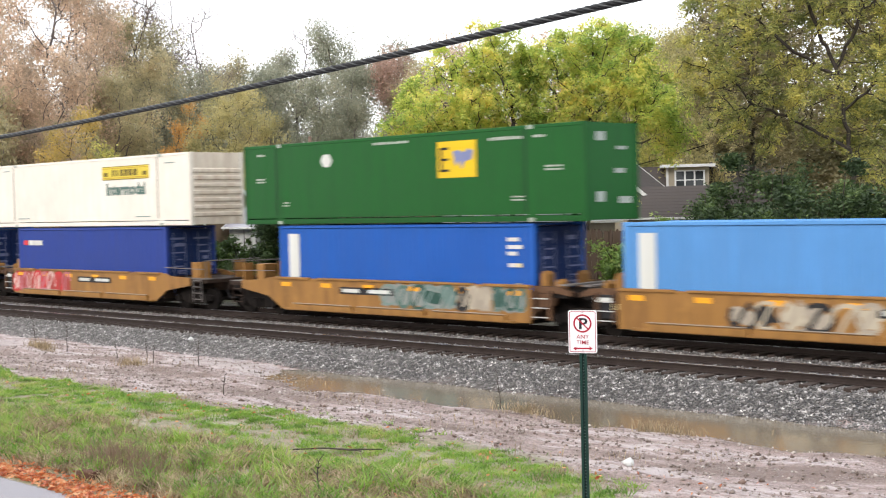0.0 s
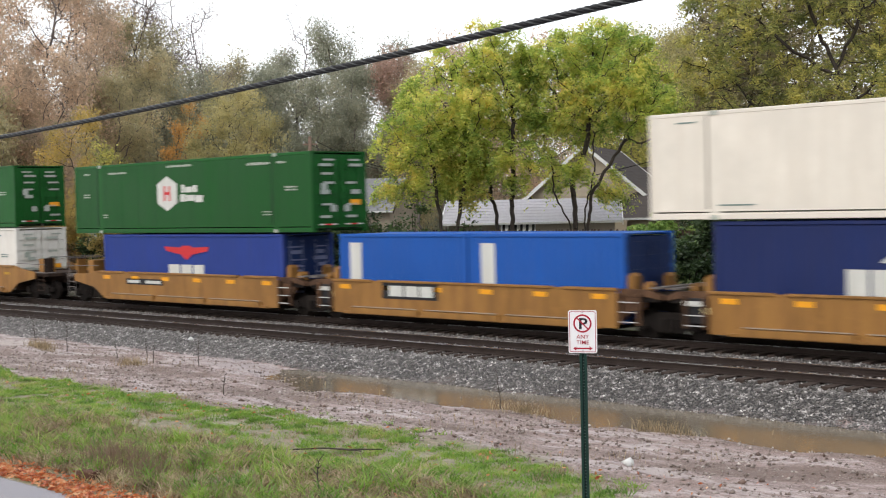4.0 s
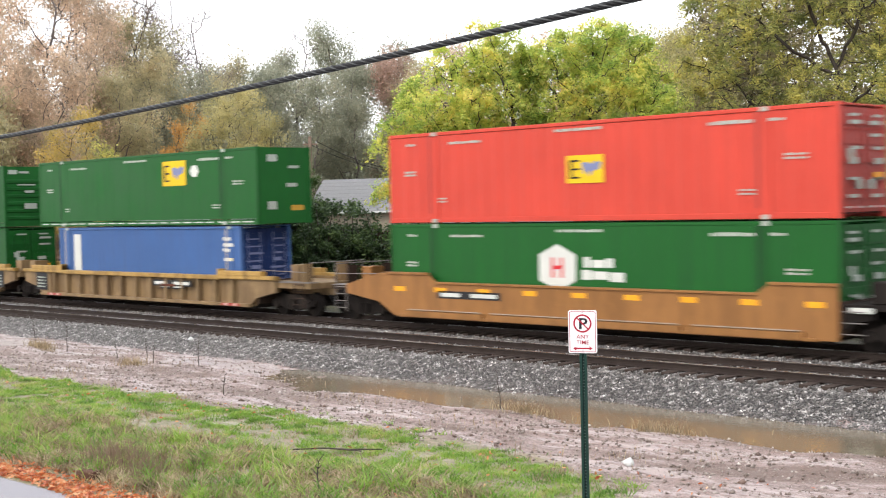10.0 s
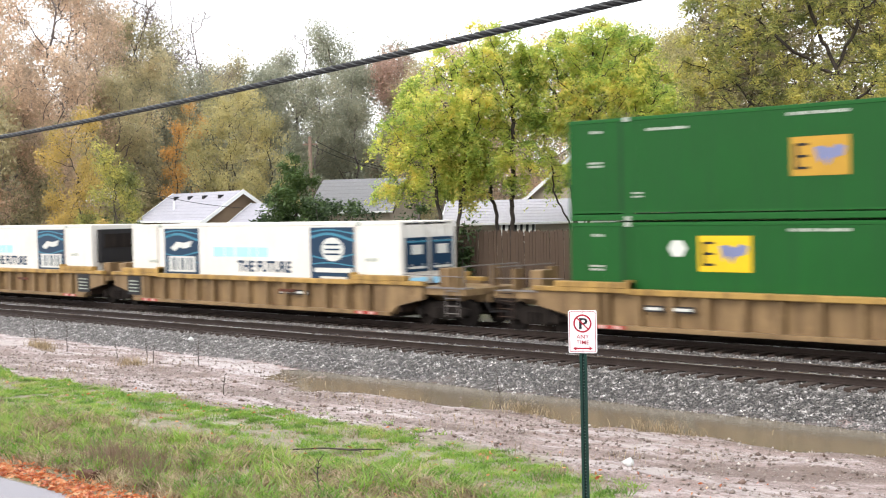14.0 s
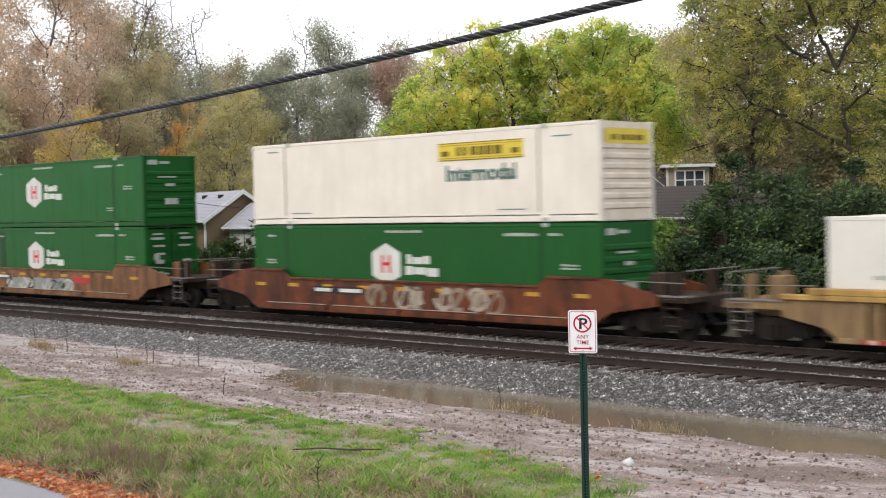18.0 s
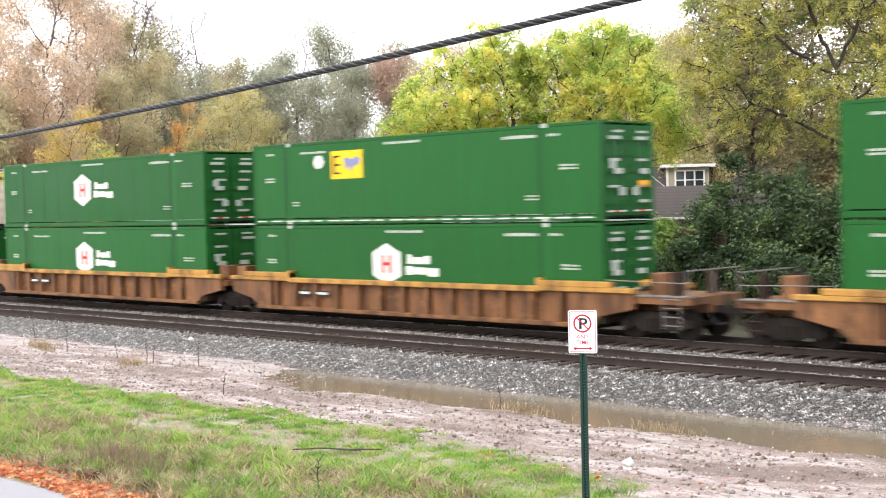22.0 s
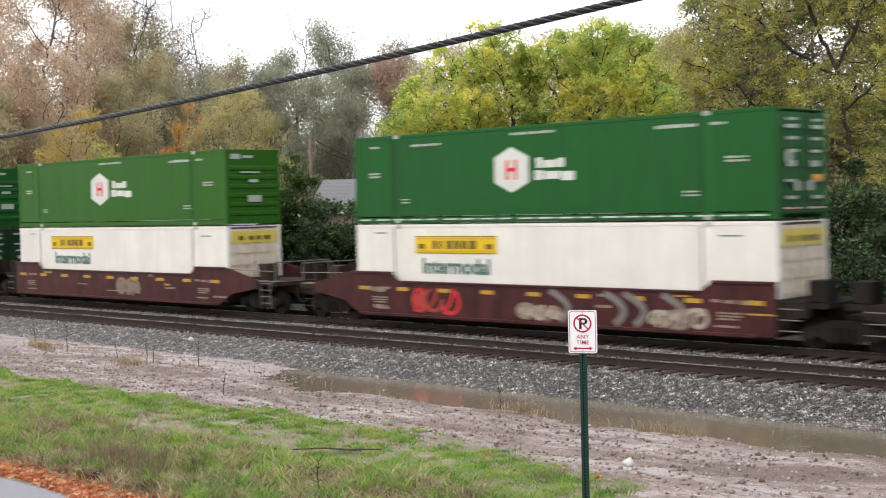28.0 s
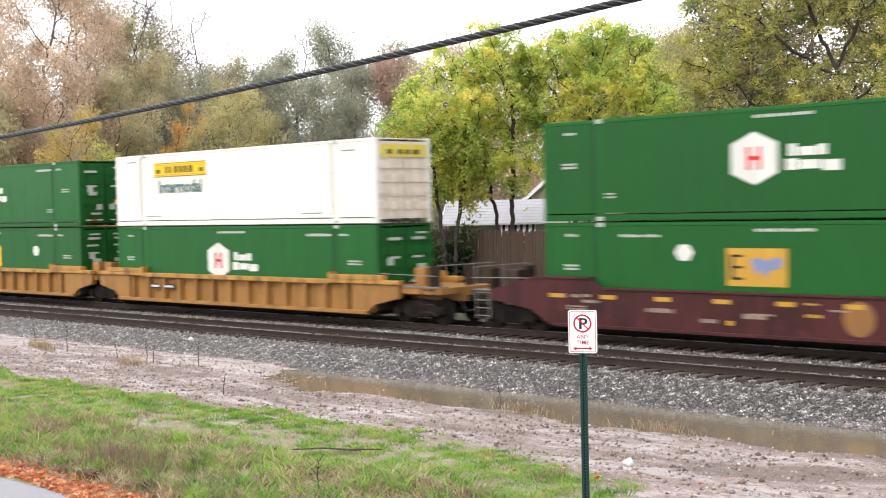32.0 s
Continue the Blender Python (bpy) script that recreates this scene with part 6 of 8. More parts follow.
def shrub(label, bearing, dist, height, radius, leaf, leaves=3500, size=0.085, seed=0):
    """A bush: many stems from the ground, leaves in uneven lobes."""
    rng, rs = random.Random(seed), np.random.RandomState(seed + 900)
    x, y, z = polar(bearing, dist)
    sh = thing("shrub", label, "shrub", Matrix.Translation((x, y, z - 0.05)))
    wood, lobes = Shape(), []
    for i in range(11):
        a, rr = rng.uniform(0, 6.28), radius * math.sqrt(rng.random())
        h = height * rng.uniform(0.45, 1.0) * (1 - 0.35 * rr / radius)
        top = Vector((math.cos(a) * rr, math.sin(a) * rr, h))
        mid = Vector((top.x * 0.45, top.y * 0.45, h * 0.55))
        wood.tube((top.x * 0.15, top.y * 0.15, 0), mid, 0.045, 0.03, n=5, caps=False)
        wood.tube(mid, top, 0.03, 0.012, n=5, caps=False)
        for k in range(7):
            f = rng.uniform(0.15, 1.0)
            lobes.append([top.x * f ** 0.6 + rng.uniform(-0.3, 0.3) * radius, top.y * f ** 0.6 + rng.uniform(-0.3, 0.3) * radius, h * f])
    part("stem", quick_mesh("stem", np.array(wood.v), np.array(wood.f), M["bark_dark"]), sh, "thin bare stems")
    k = rs.choice(len(lobes), int(leaves * 0.85), p=rs.dirichlet(np.full(len(lobes), 1.2)))
    wide = rs.uniform(0.6, 1.5, len(lobes))[k][:, None] * radius * 0.14
    c = np.array(lobes)[k] + np.clip(rs.normal(size=(len(k), 3)), -1.9, 1.9) * wide * np.array([1, 1, 0.7])
    c = c[c[:, 2] > 0.02]
    v, f = leaf_quads(rs, c, size)
    part("foliage", quick_mesh("foliage", v, f, M[leaf]), sh, "dense small leaves")
    return sh


def grow(rs, stems, lobes, step, kill, count, jitter=0.25, lift=0.1):
    """Branches that grow from the stems towards points scattered in the crown's lobes. Gives node places, parents."""
    pos, par = [], []
    for line in stems:
        last = -1
        for a, b in zip(line, line[1:]):
            a, b = np.array(a, float), np.array(b, float)
            k = max(1, int(np.linalg.norm(b - a) / step))
            for i in range(k if b is not line[-1] else k + 1):
                pos.append(a + (b - a) * i / k + rs.normal(scale=0.16 * step, size=3) * (i > 0))
                par.append(last)
                last = len(pos) - 1
    lob = np.array(lobes, float)
    share = lob[:, 3] ** 1.3 * lob[:, 4] ** 0.7
    which = rs.choice(len(lob), count, p=share / share.sum())
    d = rs.normal(size=(count, 3))
    d *= (rs.rand(count) ** 0.4 / np.linalg.norm(d, axis=1))[:, None]
    aim = lob[which, :3] + d * lob[which][:, [3, 3, 4]]
    P, near, dist = np.array(pos), np.zeros(count, int), np.full(count, 1e9)
    fresh = np.arange(len(P))
    kids = {}
    for _ in range(110):
        q = np.linalg.norm(aim[:, None, :] - P[None, fresh, :], axis=2)
        j = q.argmin(1)
        better = q[np.arange(len(aim)), j] < dist
        near[better], dist[better] = fresh[j[better]], q[np.arange(len(aim)), j][better]
        left = dist > kill
        aim, near, dist = aim[left], near[left], dist[left]
        if not len(aim):
            break
        way = np.zeros((len(P), 3))
        np.add.at(way, near, (aim - P[near]) / (dist[:, None] + 1e-9))
        grow_from = np.unique(near)
        add, up = [], []
        for g in grow_from:
            w = way[g] / (np.linalg.norm(way[g]) + 1e-9) + rs.normal(scale=jitter, size=3) + np.array([0, 0, lift])
            new_p = P[g] + w / (np.linalg.norm(w) + 1e-9) * step
            if kids.get(g, 0) >= 3:
                continue
            kids[g] = kids.get(g, 0) + 1
            add.append(new_p)
            up.append(g)
        if not add:
            break
        fresh = np.arange(len(P), len(P) + len(add))
        P = np.vstack([P, add])
        par += up
    return P, np.array(par)


def limb_mesh(P, par, tip, power, sides, material, most):
    """Tubes along all branches, thick where many twigs hang on them."""
    n = len(P)
    load = np.zeros(n)
    for i in range(n - 1, -1, -1):
        if load[i] == 0:
            load[i] = tip ** power
        if par[i] >= 0:
            load[par[i]] += load[i]
    r = np.minimum(load ** (1 / power), most)
    e = np.where(par >= 0)[0]
    a, b, ra, rb = P[par[e]], P[e], r[par[e]], r[e]
    ra = np.minimum(ra, rb * 1.5)
    d = (b - a) / (np.linalg.norm(b - a, axis=1)[:, None] + 1e-9)
    u = np.cross(d, np.array([0.31, 0.95, 0.05]))
    u /= np.linalg.norm(u, axis=1)[:, None] + 1e-9
    w = np.cross(d, u)
    ring = 2 * math.pi * np.arange(sides) / sides
    around = u[:, None, :] * np.cos(ring)[None, :, None] + w[:, None, :] * np.sin(ring)[None, :, None]
    v = np.concatenate([a[:, None] + around * ra[:, None, None], b[:, None] + around * rb[:, None, None]], 1).reshape(-1, 3)
    k = np.arange(sides)
    f = np.stack([k, (k + 1) % sides, sides + (k + 1) % sides, sides + k], 1)
    f = (f[None] + (np.arange(len(e)) * 2 * sides)[:, None, None]).reshape(-1, 4)
    return quick_mesh("trunk", v, f, material), r


def hanging_leaves(rs, P, par, r, count, size, droop, length, thin, per=14, bare=0.0, low=-1.0):
    """Sprays of leaflets that hang from the outer twigs."""
    out = np.where((r <= thin) & (par >= 0) & (P[:, 2] > low))[0]
    out = out[rs.rand(len(out)) >= bare]
    m = max(1, count // per)
    w = rs.dirichlet(np.full(len(out), 1.1))
    at = out[rs.choice(len(out), m, p=w)]
    way = P[at] - P[par[at]]
    way = way / (np.linalg.norm(way, axis=1)[:, None] + 1e-9) + rs.normal(scale=0.75, size=(m, 3))
    way[:, 2] *= 0.5
    way /= np.linalg.norm(way, axis=1)[:, None] + 1e-9
    start = P[at] + rs.normal(scale=0.10, size=(m, 3))
    k = rs.randint(0, m, count)
    t = rs.rand(count)[:, None]
    long_ = (length * rs.uniform(0.6, 1.3, m))[k][:, None]
    c = start[k] + way[k] * t * long_ + rs.normal(scale=size * 0.8, size=(count, 3))
    c[:, 2] -= (t[:, 0] ** 1.6) * long_[:, 0] * droop
    across = np.cross(way[k], np.array([0, 0, 1.0])) * np.where(rs.rand(count) < 0.5, -1, 1)[:, None]
    a = across + way[k] * 0.5 + rs.normal(scale=0.35, size=(count, 3))
    a[:, 2] -= droop * 0.6
    a /= np.linalg.norm(a, axis=1)[:, None] + 1e-9
    b = np.cross(a, np.array([0, 0, 1.0]) + rs.normal(scale=0.55, size=(count, 3)))
    b /= np.linalg.norm(b, axis=1)[:, None] + 1e-9
    s = size * rs.uniform(0.6, 1.35, count)[:, None]
    v = np.stack([c - a * s, c + b * s * 0.36, c + a * s, c - b * s * 0.36], 1).reshape(-1, 3)
    return v, np.arange(count * 4).reshape(count, 4)


def speck_leaves(rs, P, par, r, count, size, thin, spread):
    """Small three-cornered leaves strewn about the outer twigs of far trees."""
    out = np.where((r <= thin) & (par >= 0))[0]
    w = rs.dirichlet(np.full(len(out), 0.9))
    c = P[out[rs.choice(len(out), count, p=w)]] + np.clip(rs.normal(size=(count, 3)), -2, 2) * spread
    a = rs.normal(size=(count, 3))
    a /= np.linalg.norm(a, axis=1)[:, None]
    b = np.cross(a, rs.normal(size=(count, 3)))
    b /= np.linalg.norm(b, axis=1)[:, None] + 1e-9
    s = size * rs.uniform(0.5, 1.4, count)[:, None]
    v = np.stack([c - a * s, c + b * s * 0.8, c + a * s], 1).reshape(-1, 3)
    return v, np.arange(count * 3).reshape(count, 3)


def local_frame(bearing, dist, sink=0.05):
    """Stands a thing on the ground with its x axis square to the line from the camera's foot."""
    x, y, z = polar(bearing, dist)
    return Matrix.Translation((x, y, z - sink)) @ Matrix.Rotation(radians(bearing), 4, "Z")


def near_tree(label, bearing, dist, stems, lobes, leaf, leaves, size=0.075, seed=0, count=1300, step=0.26, kill=0.42, tip=0.011, bark_kind="bark_dark", droop=0.7, length=0.5, most=0.22, bare=0.0, power=2.1, deep=0.8, low=-1.0):
    """A tree by its stems and the lobes (across, height, radius) of its crown; each lobe also gets some depth."""
    rs = np.random.RandomState(seed)
    tr = thing("tree", label, "tree", local_frame(bearing, dist))
    full = []
    for u, z, q in lobes:
        full.append((u, rs.uniform(-deep, deep) * 1.6, z - 0.35, q, q * 0.8))
    stems = [[(a, b, c - 0.55 if i else c - 0.3 if c < 0.1 else c - 0.55) for i, (a, b, c) in enumerate(line)] for line in stems]
    P, par = grow(rs, stems, full, step, kill, count)
    me, r = limb_mesh(P, par, tip, power, 5, M[bark_kind], most)
    part("trunk", me, tr, "dark stems forking into fine limbs")
    v, f = hanging_leaves(rs, P, par, r, leaves, size, droop, length, tip * 3.0, bare=bare, low=low)
    part("crown", quick_mesh("crown", v, f, M[leaf]), tr, "loose crown of hanging leaf sprays")
    return tr


def far_tree(label, bearing, dist, height, radius, leaf, leaves=9000, size=0.085, seed=0, clear=0.3, bark_kind="bark_grey", count=900, step=0.46, tip=0.0145, slim=1.0, spread=0.42, power=2.25):
    """A woodland tree: trunk, fanning limbs down to twigs, and a thin veil of leaves (none for a bare tree)."""
    rs = np.random.RandomState(seed)
    tr = thing("tree", label, "tree", local_frame(bearing, dist))
    lean = rs.normal(scale=0.05 * height, size=2)
    top = height * (clear + 0.25)
    stems = [[(0, 0, 0), (lean[0] * 0.3, lean[1] * 0.3, top * 0.5), (lean[0] * 0.6, lean[1] * 0.6, top)]]
    lobes = []
    for i in range(15):
        g = (i + rs.rand()) / 15
        z = height * (clear + (1 - clear) * g)
        reach = radius * (0.45 + 0.75 * math.sin(math.pi * min(1, 0.15 + 0.8 * g)))
        a = rs.uniform(0, 6.28)
        q = radius * rs.uniform(0.22, 0.42)
        lobes.append((lean[0] + math.cos(a) * reach * 0.6, lean[1] + math.sin(a) * reach * 0.6, min(z, height - q * 0.7), q * slim, q))
    P, par = grow(rs, stems, lobes, step, step * 1.5, count, 0.3, 0.16)
    me, r = limb_mesh(P, par, tip, power, 4, M[bark_kind], 0.26)
    part("trunk", me, tr, "trunk with fanning limbs and twigs")
    if leaves:
        v, f = speck_leaves(rs, P, par, r, leaves, size, tip * 2.6, spread)
        part("crown", quick_mesh("crown", v, f, M[leaf]), tr, "thin veil of small autumn leaves")
    return tr


YG = "autumn tree with yellow-green leaves behind the railway fence"
near_tree(YG, 38.2, 57, [[(0.1, 0, 0), (0.15, 0, 2.6), (0.3, 0.1, 4.2), (1.2, 0.3, 5.6), (1.9, 0.2, 6.6)], [(-0.35, 0.1, 0), (-0.4, 0.1, 2.8), (-0.5, 0.2, 4.6), (0.1, 0.4, 6.2), (0.4, 0.3, 8.0)],
                         [(-0.5, -0.1, 0), (-0.6, -0.1, 2.9), (-1.2, -0.2, 4.2), (-1.5, -0.1, 6.0)], [(0.0, 0.2, 0), (0.0, 0.2, 3.0), (0.35, 0.5, 5.0), (0.5, 0.6, 7.2)]],
          [(0.7, 10.7, 1.5), (1.9, 10.8, 0.9), (-0.9, 10.3, 1.5), (-1.8, 9.6, 1.6), (0.0, 8.7, 1.8), (1.8, 8.9, 1.6), (3.0, 9.2, 1.2), (3.2, 7.6, 1.4), (2.2, 7.5, 1.4), (-1.2, 7.8, 1.5), (0.0, 6.9, 1.1), (-0.3, 5.1, 0.8), (-1.3, 4.7, 0.7), (1.5, 4.0, 0.5), (3.7, 6.3, 0.9), (2.6, 10.2, 0.8)],
          "leaf_yellowgreen", 56000, 0.088, seed=4, count=1900)
near_tree(YG, 41.4, 56, [[(0, 0, 0), (0.05, 0, 3.0), (0.1, 0.1, 5.0), (0.2, 0.2, 8.2)], [(-0.45, 0.1, 0), (-0.6, 0.1, 3.2), (-0.9, 0.1, 5.0), (-1.3, 0.2, 7.0)]],
          [(-1.0, 11.0, 0.8), (0.0, 10.5, 1.1), (-1.2, 9.8, 1.1), (0.4, 9.6, 1.4), (-0.7, 8.5, 1.6), (-1.9, 7.5, 1.3), (0.1, 7.6, 1.5), (-1.0, 6.7, 1.5), (-2.4, 6.6, 1.3), (-1.9, 5.2, 1.2), (-0.2, 5.6, 1.1), (-2.5, 4.5, 0.8), (1.0, 5.6, 0.9), (0.4, 4.6, 0.6)],
          "leaf_yellowgreen", 40000, 0.088, seed=5, count=1500)
near_tree(YG, 44.3, 55, [[(0, 0, 0), (0.0, 0, 2.6), (-0.3, 0.1, 4.4), (-0.5, 0.2, 6.6)], [(0.4, 0, 0), (0.5, 0, 2.8), (0.9, 0.1, 5.0), (1.1, 0.2, 7.4)]],
          [(-0.9, 8.9, 0.9), (0.2, 9.7, 1.0), (1.3, 9.6, 1.0), (-0.6, 7.9, 1.2), (0.8, 8.0, 1.2), (-1.8, 7.3, 1.0), (-2.2, 6.3, 1.0), (-0.9, 6.3, 1.2), (0.4, 6.5, 1.3), (1.3, 5.8, 1.0), (-1.3, 5.4, 1.0), (0.0, 4.9, 1.0), (-2.5, 4.5, 0.7), (1.1, 4.2, 0.8)],
          "leaf_yellowgreen", 31000, 0.086, seed=6, count=1300)
OL = "tall tree with thinning olive and gold leaves"
near_tree(OL, 26.75, 50, [[(0, 0, 0), (-0.05, 0, 3.4), (-0.25, 0, 5.2), (-0.5, 0.1, 7.0), (-0.75, 0.2, 8.6), (-1.5, 0.3, 10.4), (-1.9, 0.4, 12.0)], [(-0.75, 0.2, 8.6), (-0.2, 0.2, 9.6), (0.5, 0.1, 11.4)], [(-0.5, 0.1, 7.0), (0.3, -0.1, 7.6), (1.2, -0.2, 8.4)], [(-0.6, 0.1, 8.2), (-2.2, -0.1, 9.2), (-3.6, -0.2, 10.6)], [(-0.3, 0, 5.6), (-2.0, -0.3, 6.6), (-3.8, -0.3, 7.4)]],
          [(-4.9, 10.6, 1.4), (-3.4, 10.7, 1.6), (-1.9, 10.9, 1.6), (-0.4, 10.9, 1.6), (0.9, 10.3, 1.5), (-4.1, 9.4, 1.5), (-5.4, 9.0, 1.4), (-2.7, 9.4, 0.7), (-4.1, 8.1, 1.5), (-2.3, 8.2, 1.3), (-5.6, 7.8, 1.2), (0.3, 9.0, 1.3), (1.5, 8.0, 1.4), (-1.5, 7.3, 1.3), (-3.1, 7.1, 1.4), (-4.9, 6.8, 1.3), (0.1, 6.5, 1.3), (-3.4, 5.9, 0.9), (-1.4, 6.1, 0.9), (0.4, 5.3, 1.0), (1.0, 4.3, 0.9), (1.8, 6.2, 1.2), (-3.5, 12.4, 1.8), (-1.5, 12.9, 1.9), (0.6, 12.4, 1.8), (2.4, 10.8, 1.8), (-2.0, 14.6, 1.7), (0.4, 14.4, 1.7), (3.4, 8.6, 1.6)],
          "leaf_olive", 70000, 0.076, seed=21, count=2300, droop=0.35, length=0.32, most=0.2, power=2.45, deep=1.4)
near_tree(OL, 31.2, 60, [[(0, 0, 0), (0.1, 0, 4.0), (0.2, 0.1, 8.0), (0.0, 0.2, 10.0)]],
          [(-1.7, 10.6, 0.9), (-0.4, 11.4, 1.2), (0.8, 11.0, 1.4), (-0.8, 9.6, 1.4), (0.6, 9.2, 1.6), (-1.4, 8.2, 1.2), (0.0, 7.6, 1.5), (1.4, 7.6, 1.3), (-0.8, 6.2, 1.1), (0.8, 5.8, 1.2), (2.0, 9.8, 1.4), (2.2, 12.0, 1.5)],
          "leaf_back", 30000, 0.085, seed=22, count=1300, droop=0.35, length=0.35)
for i, (b, d, h, r, k, c) in enumerate(((24.0, 55, 15.5, 4.6, 8000, 0.15), (22.0, 60, 16.0, 5.0, 5000, 0.12))):
    tree(OL, b, d, h, r, "leaf_olive", leaves=k, size=0.105, seed=24 + i, clear=c, spray=0.28, clump=0.7, trunk_r=0.11, gnarl=0.18)
for i, (b, d, h, r) in enumerate(((35.6, 84, 13.6, 3.0), (34.2, 88, 13.4, 2.8), (37.4, 86, 13.0, 3.0), (33.0, 82, 12.2, 2.4))):
    far_tree("yellow-olive tree filling the gap behind the nearer ones", b, d, h * 1.06, r, "leaf_straw" if i % 2 else "leaf_olive", 17000, 0.10, seed=200 + i, clear=0.14)
DB = "dense dark olive-brown tree behind the leafy ones"
for i, (b, d, h, r, k) in enumerate(((32.4, 92, 11.5, 3.0, 5500), (29.9, 90, 21.0, 4.4, 11000), (29.0, 74, 19.0, 4.6, 14000), (26.8, 70, 19.0, 4.8, 14000), (24.4, 72, 19.0, 4.8, 13000), (22.2, 72, 19.0, 4.8, 12000))):
    tree(DB, b, d, h, r, "leaf_back", leaves=k, size=0.14, seed=30 + i, clear=0.1, spray=0.5, trunk_r=0.13, gnarl=0.16)
BR = "tall woodland tree with olive-brown autumn leaves paled for haze"
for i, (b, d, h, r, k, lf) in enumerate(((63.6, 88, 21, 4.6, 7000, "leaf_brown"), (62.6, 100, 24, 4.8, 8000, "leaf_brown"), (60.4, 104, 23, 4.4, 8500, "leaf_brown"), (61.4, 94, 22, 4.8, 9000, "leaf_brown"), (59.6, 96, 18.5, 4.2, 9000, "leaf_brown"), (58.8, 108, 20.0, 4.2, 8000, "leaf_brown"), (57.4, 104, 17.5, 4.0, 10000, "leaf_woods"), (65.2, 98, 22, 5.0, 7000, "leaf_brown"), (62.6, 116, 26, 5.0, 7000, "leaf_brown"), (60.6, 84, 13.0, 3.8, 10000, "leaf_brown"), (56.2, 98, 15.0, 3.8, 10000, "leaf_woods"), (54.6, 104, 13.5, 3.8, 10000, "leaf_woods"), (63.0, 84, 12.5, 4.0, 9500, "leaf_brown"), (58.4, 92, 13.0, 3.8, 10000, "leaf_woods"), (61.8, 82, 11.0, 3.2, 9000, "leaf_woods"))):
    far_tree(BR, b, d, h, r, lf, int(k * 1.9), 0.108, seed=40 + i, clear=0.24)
BT = "bare purple-grey tree with fine twigs at the edge of the woods"
for i, (b, d, h, r, k) in enumerate(((54.6, 110, 20.5, 3.6, 5200), (55.9, 112, 19.5, 3.0, 9000), (58.4, 108, 23.5, 4.6, 3000), (57.4, 110, 21.0, 3.4, 2500), (59.8, 110, 25.0, 4.2, 4500), (50.7, 118, 21.0, 2.6, 2600), (51.5, 121, 18.5, 2.2, 3500), (44.2, 70, 10.8, 1.9, 1800), (43.0, 68, 11.2, 1.8, 1500), (45.3, 72, 10.2, 1.6, 1200))):
    far_tree(BT, b, d, h, r, "leaf_twig" if i < 7 else "leaf_rust", k, 0.075, seed=152 + i, clear=0.34, count=1700, step=0.36, tip=0.017, power=2.6)
GR = "tall distant tree, its leaf colour paled for haze"
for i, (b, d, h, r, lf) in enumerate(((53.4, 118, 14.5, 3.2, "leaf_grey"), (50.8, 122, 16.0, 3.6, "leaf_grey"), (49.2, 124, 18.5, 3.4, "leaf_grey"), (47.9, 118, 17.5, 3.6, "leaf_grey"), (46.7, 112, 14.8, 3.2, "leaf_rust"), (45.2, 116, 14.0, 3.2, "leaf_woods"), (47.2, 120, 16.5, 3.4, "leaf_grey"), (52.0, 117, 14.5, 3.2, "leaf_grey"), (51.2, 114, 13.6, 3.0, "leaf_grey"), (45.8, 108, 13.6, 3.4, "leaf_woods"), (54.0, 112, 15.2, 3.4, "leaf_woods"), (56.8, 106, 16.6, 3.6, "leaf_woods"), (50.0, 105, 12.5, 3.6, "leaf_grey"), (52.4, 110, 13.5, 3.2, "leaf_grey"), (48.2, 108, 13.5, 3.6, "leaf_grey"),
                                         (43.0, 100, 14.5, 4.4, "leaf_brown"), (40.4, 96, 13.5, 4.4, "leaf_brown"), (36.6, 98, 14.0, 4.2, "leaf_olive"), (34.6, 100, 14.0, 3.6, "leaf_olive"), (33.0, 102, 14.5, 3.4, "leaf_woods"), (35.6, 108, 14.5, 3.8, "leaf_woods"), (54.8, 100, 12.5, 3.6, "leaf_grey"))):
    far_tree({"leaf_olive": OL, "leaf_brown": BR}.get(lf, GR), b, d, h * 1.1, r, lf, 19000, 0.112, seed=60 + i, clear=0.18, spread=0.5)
GO = "small golden autumn tree beyond the tracks"
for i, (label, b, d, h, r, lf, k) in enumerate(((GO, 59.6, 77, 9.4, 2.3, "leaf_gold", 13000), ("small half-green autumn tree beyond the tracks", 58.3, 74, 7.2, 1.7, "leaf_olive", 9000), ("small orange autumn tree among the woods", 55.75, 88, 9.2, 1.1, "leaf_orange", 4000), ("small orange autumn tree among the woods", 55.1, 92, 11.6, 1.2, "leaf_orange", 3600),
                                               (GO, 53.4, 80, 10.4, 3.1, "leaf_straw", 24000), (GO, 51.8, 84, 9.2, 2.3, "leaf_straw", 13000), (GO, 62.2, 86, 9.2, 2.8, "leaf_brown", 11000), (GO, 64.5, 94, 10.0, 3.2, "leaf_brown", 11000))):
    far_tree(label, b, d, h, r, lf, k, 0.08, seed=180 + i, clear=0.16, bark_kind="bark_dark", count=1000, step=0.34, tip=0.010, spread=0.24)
near_tree("dense green conical young tree beyond the tracks", 50.75, 60, [[(0, 0, 0), (0, 0, 3.0), (0.05, 0, 6.2)]],
          [(0.0, 6.6, 0.45), (0.05, 6.0, 0.7), (0.2, 5.2, 0.9), (-0.35, 4.6, 1.0), (0.5, 4.2, 1.0), (-0.6, 3.1, 1.1), (0.6, 2.9, 1.1), (0.0, 2.2, 1.3), (-1.1, 2.0, 0.9), (1.2, 1.9, 0.9)],
          "leaf_shrub", 30000, 0.078, seed=91, count=900, droop=0.3, length=0.3, deep=0.4)
DK = "dense dark green shrub beside the railway"
